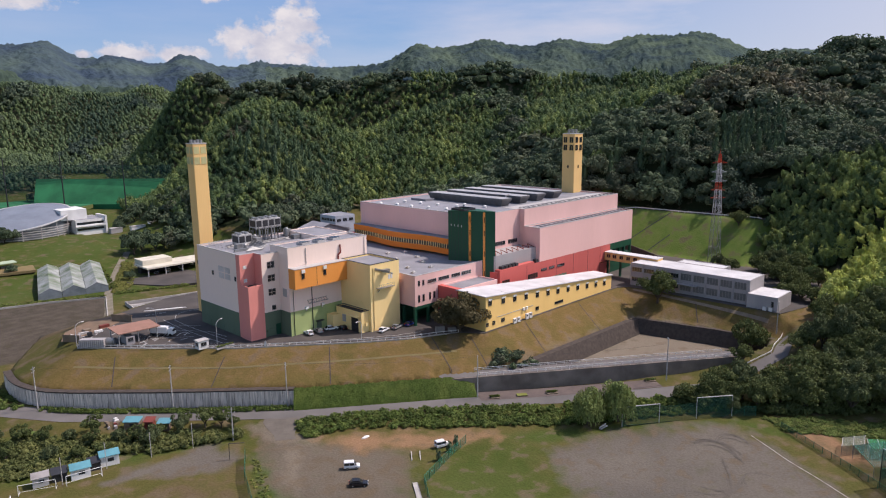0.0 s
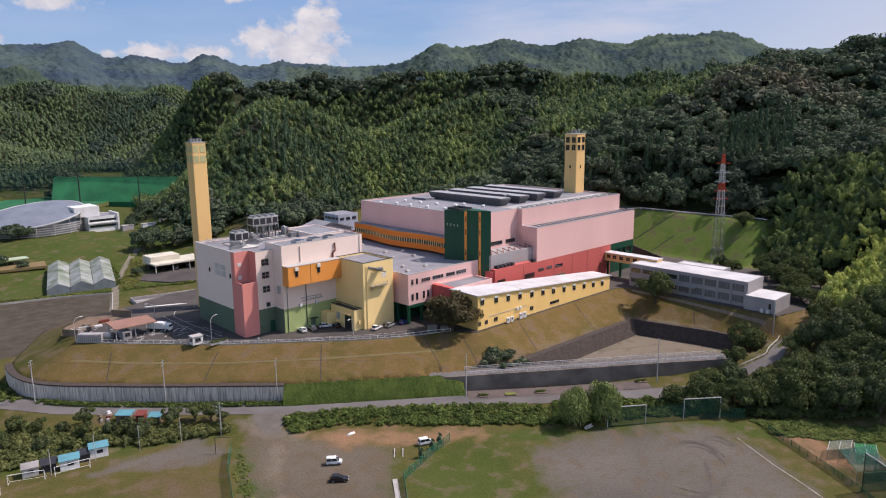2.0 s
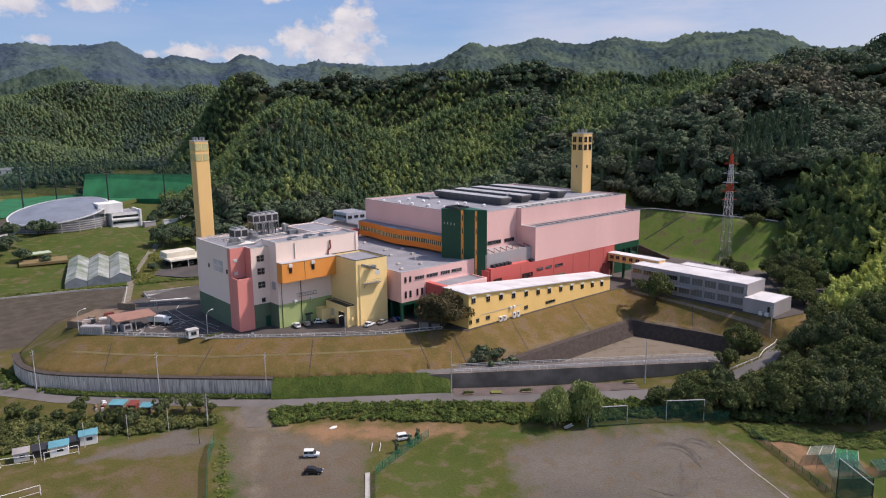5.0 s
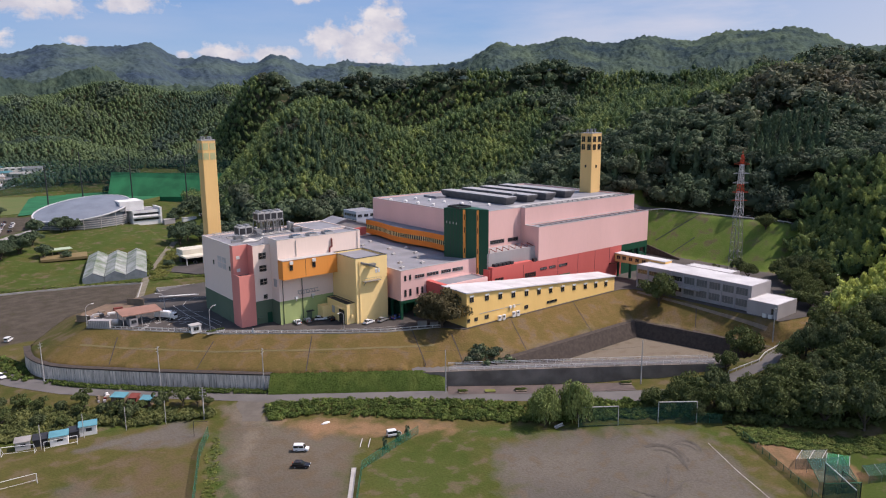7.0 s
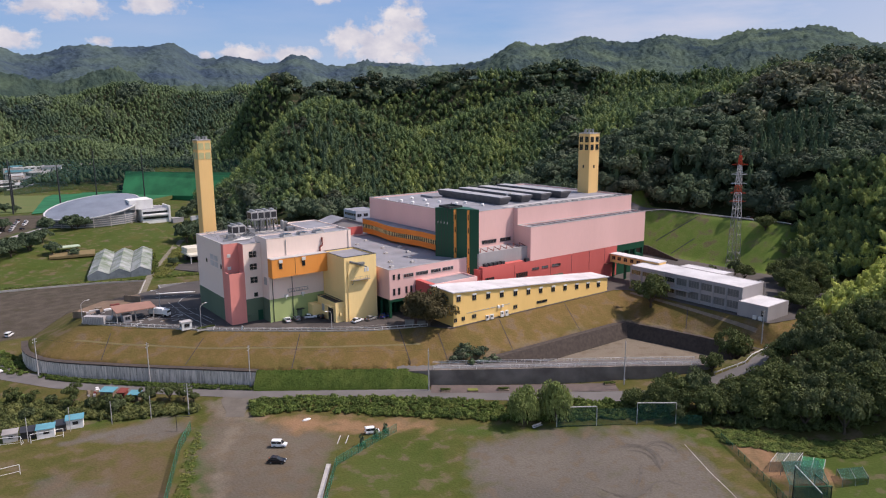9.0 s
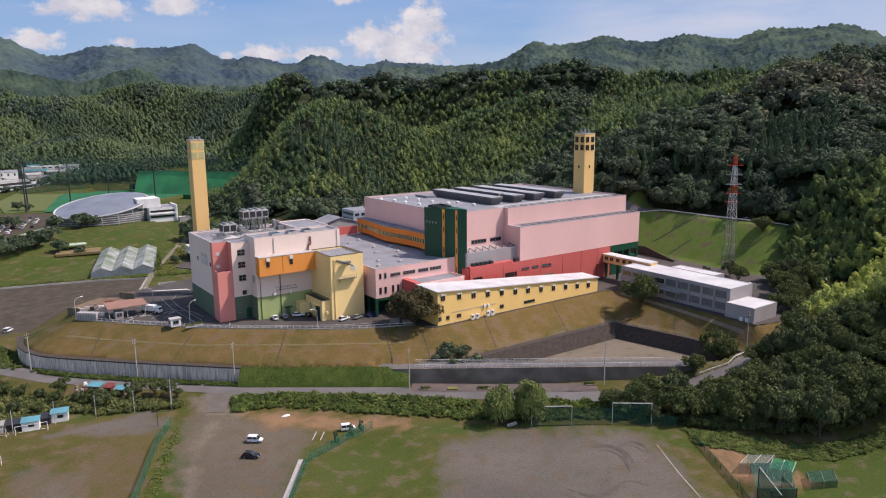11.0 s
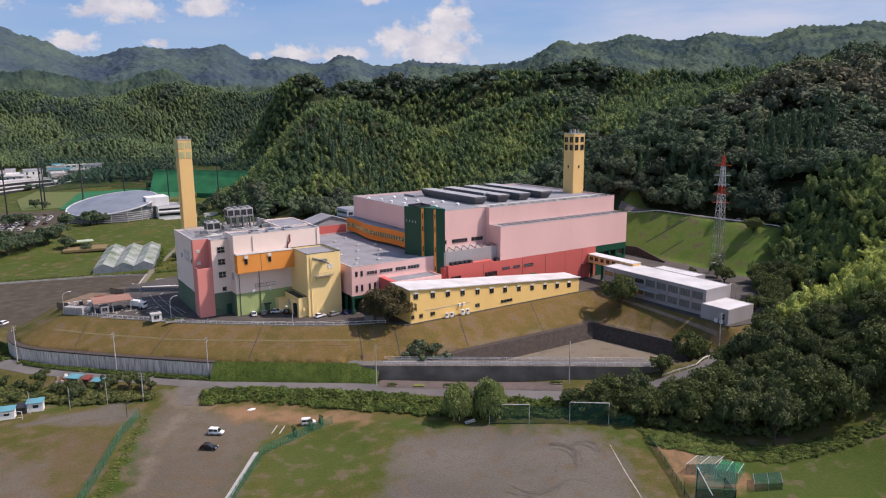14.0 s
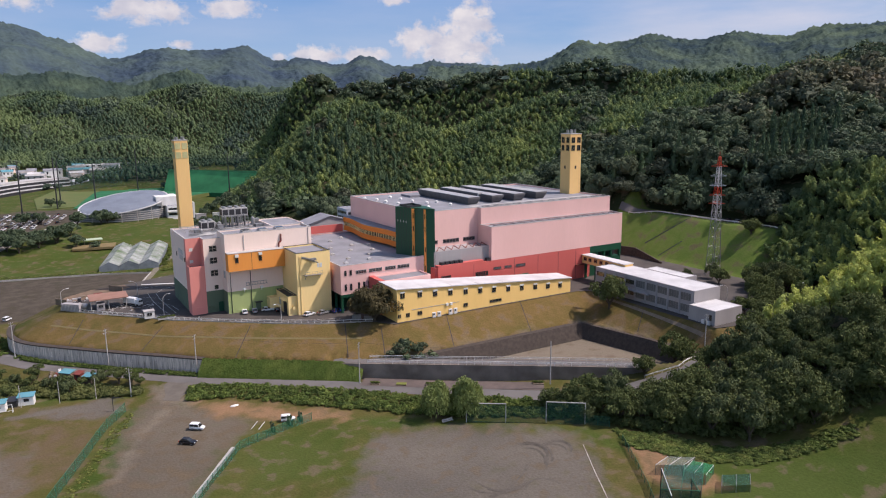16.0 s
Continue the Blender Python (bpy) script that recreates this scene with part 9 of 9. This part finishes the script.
spots = [(2, 267, 84.5, 0.9, "bushy tree at the end of the office annex"), (0, 233.0, 83.5, 1.45, "round dark tree at the corner of the basin"), (0, 240.5, 121.5, 1.55, "small dark tree before the office"), (2, 268, 76, 0.9, "bushy tree beside the office wing"), (0, 274, 82, 0.9, "dark tree behind the office wing"),
         (1, 301, 124, 0.8, "dark conical tree at the foot of the mast"), (2, 296, 117, 0.95, "round yellowish-green tree below the mast"), (0, 287, 93.5, 1.15, "dark tree before the end of the office"), (1, 312, 103, 1.3, "tall dark tree behind the office road"), (0, 306, 94, 1.3, "broad dark tree behind the office road"), (0, 304, 108, 1.0, "broad green tree below the mast"), (2, 296, 100, 1.1, "spreading tree behind the office"), (0, 286, 92, 1.2, "dark tree by the access road"), (1, 290, 128, 0.6, "small conical tree by the car park"),
         (0, 187, 75, 1.25, "broad dark tree behind the backstop"), (1, 193, 70.5, 1.3, "tall dark tree behind the backstop"), (2, 181, 79, 0.8, "spreading tree behind the backstop"), (2, 330, 128, 1.0, "open brownish-green tree on the slope"), (2, 338, 122, 0.9, "open brownish-green tree on the slope"), (0, 318, 205, 1.2, "dark spreading tree at the slope edge")]
for k, px_, py_, s, lab in spots:
    t = copy_thing(kinds[k], pose(px_, py_, zat(px_, py_), 0, 0, random.uniform(0, 360)) @ Matrix.Diagonal((s, s, s, 1)))
    tagged(t, lab)
# the brownish tree before the low wing
brown = tree_kind("tree", 5.6, 9.6, 0.9, lobed(72, 230, 0.052, 1.0, -0.7), "leafbrown", "brownish-green spreading tree beside the yellow wing")
brown.matrix_basis = pose(157.4, 146.6, YARD, 0, 0, 40) @ Matrix.Diagonal((1.42, 1.42, 1.25, 1))
will = tree_kind("willow_tree", 4.2, 8.6, 2.6, lobed(10, 160, 0.06, 1.0), "willow", "light green weeping willow behind the backstop", "tree", 5, True)
will.matrix_basis = pose(157.0, 89.0, zat(157.0, 89.0)) @ Matrix.Diagonal((1.15, 1.15, 1.25, 1))
copy_thing(will, pose(150.0, 93.6, zat(150, 93.6), 0, 0, 120) @ Matrix.Diagonal((0.95, 0.95, 0.92, 1)))
# first of each kind stands in the grove too
for ob, (px_, py_) in zip(kinds, ((232, 60), (212, 45), (205, 62))):
    ob.matrix_basis = pose(px_, py_, zat(px_, py_))
    tagged(ob, group="roadside grove")
# trees in the park beyond the yard
round_tree = tree_kind("tree", 5.4, 9.5, 1.6, lobed(16, 120, 0.09, 1.0), "leaf", "round dark green park tree on the lawn")
parkspots = [(56, 399, 1.3), (66, 406, 1.2), (76, 412, 1.3), (84, 425, 1.0), (46, 412, 1.2), (40, 396, 1.0), (90, 455, 1.1), (104, 452, 1.2), (60, 470, 1.1), (70, 476, 1.0), (112, 455, 0.9), (157, 397, 1.5), (163, 401, 1.5), (168, 394, 1.3), (150, 368, 0.9), (135, 350, 0.6),
             (171, 452, 0.8), (188, 470, 1.2), (196, 480, 1.3), (186, 440, 1.1), (204, 455, 1.3), (30, 430, 1.2), (75, 412, 1.1), (67, 414, 1.0), (85, 401, 0.9), (55, 415, 1.2), (80, 572, 0.9), (86, 568, 0.7), (94, 474, 0.9), (108, 455, 1.0), (95, 393, 0.6), (210, 440, 1.4), (178, 462, 1.0)]
round_tree.matrix_basis = pose(50, 404, zat(50, 404))
tagged(round_tree, group="park trees")
# garden trees round the shacks
garden_tree = tree_kind("tree", 2.2, 4.6, 1.0, lobed(12, 150, 0.075, 1.0), "leafmid", "small green fruit tree in the garden")
garden_bush = tree_kind("tree", 2.6, 5.2, 0.9, lobed(14, 150, 0.075, 1.0), "leafdeep", "dark green bushy tree in the garden")
for i, (px_, py_) in enumerate([(60.5, 174.5), (56, 178), (64.5, 171.5), (74.5, 168.5), (79.5, 165.5), (84.5, 160), (52, 184), (48, 188), (44, 192), (66, 167), (70, 171), (50, 172), (45, 176), (38, 184), (36, 192), (40, 198), (55, 170), (82.5, 162.5), (34, 200), (58, 183), (77, 170.5)]):
    s = 0.8 + 0.15 * (i % 5)
    m = pose(px_, py_, zat(px_, py_), 0, 0, 61 * i) @ Matrix.Diagonal((s, s, s, 1))
    src = garden_tree if i % 3 else garden_bush
    if i in (0, 1):
        src.matrix_basis = m
        tagged(src, group="garden trees")
    else:
        tagged(copy_thing(src, m), group="garden trees")
for px_, py_, s in parkspots:
    s *= 0.9
    copy_thing(round_tree, pose(px_, py_, zat(px_, py_), 0, 0, random.uniform(0, 360)) @ Matrix.Diagonal((s, s, s, 1)))
cyp = tree_kind("shrub", 0.8, 2.6, 0.2, crown(8, 24, 0.2, ICO1, 1.6), "leaf", "small dark conical shrub by the green fence", "shrub")
cyp.matrix_basis = pose(109.3, 108.8, 0)
tagged(cyp, group="conical shrubs")
for px_, py_ in ((114.2, 110.0), (117.6, 111.0)):
    copy_thing(cyp, pose(px_, py_, 0, 0, 0, 50))
scatter("bed_plants", np.array(bed_items), shrubs, M["shrub"], "low green plants in the planting beds", "plants")
scatter("planter_plants", np.array(planter_items), shrubs, M["shrub"], "small green plants in the planters", "plants")
fill("hill_foot_wood", [(206, 500), (197, 465), (184, 414), (170, 392), (188, 374), (226, 380), (224, 420), (214, 450)], 5.6, 3.0, 5.6, 1.1, broad_far, M["leaf"], "dark trees along the foot of the bamboo hill", "trees", 0.7)
fill("hill_foot_bamboo", [(238, 650), (212, 540), (201, 470), (192, 412), (214, 398), (240, 470), (262, 600), (262, 650)], 3.2, 1.7, 2.6, 1.35, bamb_far, M["bamboo"], "light green bamboo along the foot of the hill", "trees", 1.8)
fill("bank_top_wood", [(180, 668), (252, 584), (262, 572), (268, 590), (240, 650), (205, 720)], 6.5, 3.4, 6.0, 1.1, broad_far, M["hazeleaf"], "dark trees above the green netted bank", "trees", 0.7)


# ---- clouds, far behind everything ----
def cloud_backdrop():
    az, el = np.arange(0, 104.1, 2.0), np.arange(-1, 13.1, 1.0)
    A, E = np.meshgrid(az, el, indexing="ij")
    R = 4820
    x, y, z = R * np.cos(np.radians(A)), R * np.sin(np.radians(A)), 81 + R * np.tan(np.radians(E))
    n = np.arange(A.size).reshape(A.shape)
    q = np.stack([n[:-1, :-1], n[:-1, 1:], n[1:, 1:], n[1:, :-1]], -1).reshape(-1, 4)
    me = raw("cloud_backdrop", np.stack([x, y, z], -1).reshape(-1, 3), np.concatenate([q[:, [0, 1, 2]], q[:, [0, 2, 3]]]), None)
    a = me.attributes.new("bearing", "FLOAT_VECTOR", "POINT")
    a.data.foreach_set("vector", np.stack([A, E, A * 0], -1).astype(np.float32).ravel())
    m = bpy.data.materials.new("cumulus_and_veil")
    m.use_nodes = True
    nn, l = m.node_tree.nodes, m.node_tree.links
    nn.remove(nn["Principled BSDF"])
    at = nn.new("ShaderNodeAttribute")
    at.attribute_name = "bearing"

    def math_(op, a, b=None, c=None, clamp=False):
        x = nn.new("ShaderNodeMath")
        x.operation, x.use_clamp = op, clamp
        for i, v in enumerate((a, b, c)):
            if v is None:
                continue
            if isinstance(v, (int, float)):
                x.inputs[i].default_value = v
            else:
                l.new(v, x.inputs[i])
        return x.outputs[0]
    sep = nn.new("ShaderNodeSeparateXYZ")
    l.new(at.outputs["Vector"], sep.inputs[0])
    ax, ex = sep.outputs[0], sep.outputs[1]

    def tex(scale, sx, sy, detail, rough=0.55):
        mp = nn.new("ShaderNodeMapping")
        mp.inputs["Scale"].default_value = (sx, sy, 1)
        l.new(at.outputs["Vector"], mp.inputs["Vector"])
        t = nn.new("ShaderNodeTexNoise")
        t.inputs["Scale"].default_value, t.inputs["Detail"].default_value, t.inputs["Roughness"].default_value = scale, detail, rough
        l.new(mp.outputs[0], t.inputs["Vector"])
        return t.outputs[0]
    puff, veil, shade = tex(0.75, 1, 1.25, 7, 0.6), tex(0.16, 0.35, 1.6, 6), tex(0.45, 1, 1.4, 5)
    field = None
    for ca, ce, ra, re in ((56.8, 5.2, 3.6, 2.1), (55.6, 7.0, 1.9, 2.0), (59.8, 5.6, 1.8, 1.4), (67.5, 4.6, 2.2, 0.75), (64.0, 4.5, 2.0, 0.7), (70.6, 4.4, 0.7, 0.35), (74.0, 7.9, 2.6, 0.8),
                           (80.0, 7.6, 3.4, 1.1), (83.2, 5.2, 1.9, 0.75), (89, 8.2, 3.5, 1.0), (77.8, 5.2, 0.9, 0.4), (61.5, 8.6, 1.2, 0.35), (93, 6.4, 2.2, 0.5)):
        u, v = math_("DIVIDE", math_("SUBTRACT", ax, ca), ra), math_("DIVIDE", math_("SUBTRACT", ex, ce), re)
        d = math_("SUBTRACT", 1.0, math_("SQRT", math_("ADD", math_("MULTIPLY", u, u), math_("MULTIPLY", v, v))))
        field = d if field is None else math_("MAXIMUM", field, d)
    dens = math_("MULTIPLY_ADD", math_("ADD", field, math_("MULTIPLY_ADD", puff, 2.4, -1.2)), 1.9, 0.12, clamp=True)
    east = math_("MULTIPLY_ADD", ax, -0.03, 1.75, clamp=True)
    thin = math_("MULTIPLY", math_("MULTIPLY_ADD", veil, 3.2, -1.05, clamp=True), math_("MULTIPLY_ADD", east, 0.75, 0.22))

    thin = math_("MAXIMUM", thin, math_("MULTIPLY_ADD", ax, -0.024, 1.02, clamp=True))

    def blend(f, a, b):
        x = nn.new("ShaderNodeMix")
        x.data_type = "RGBA"
        for k, v in ((0, f), (6, a), (7, b)):
            if isinstance(v, tuple):
                x.inputs[k].default_value = (*v, 1)
            else:
                l.new(v, x.inputs[k])
        return x.outputs[2]
    blue = blend(math_("MULTIPLY_ADD", ex, 0.125, -0.25, clamp=True), (0.32, 0.455, 0.64), (0.12, 0.285, 0.59))
    blue = blend(thin, blue, (0.55, 0.56, 0.66))
    white = blend(math_("MULTIPLY_ADD", shade, 2.2, -0.65, clamp=True), (0.44, 0.46, 0.56), (0.72, 0.70, 0.71))
    em, tr, ms = nn.new("ShaderNodeEmission"), nn.new("ShaderNodeBsdfTransparent"), nn.new("ShaderNodeMixShader")
    l.new(blend(dens, blue, white), em.inputs["Color"])
    em.inputs["Strength"].default_value = 0.85
    alpha = math_("MULTIPLY_ADD", dens, 0.08, 0.92)
    l.new(alpha, ms.inputs[0]), l.new(tr.outputs[0], ms.inputs[1]), l.new(em.outputs[0], ms.inputs[2])
    l.new(ms.outputs[0], nn["Material Output"].inputs[0])
    me.materials.append(m)
    return tagged(new("backdrop", me), "white cumulus and thin veil cloud over blue sky", "sky", kind="structure")


cloud_backdrop()
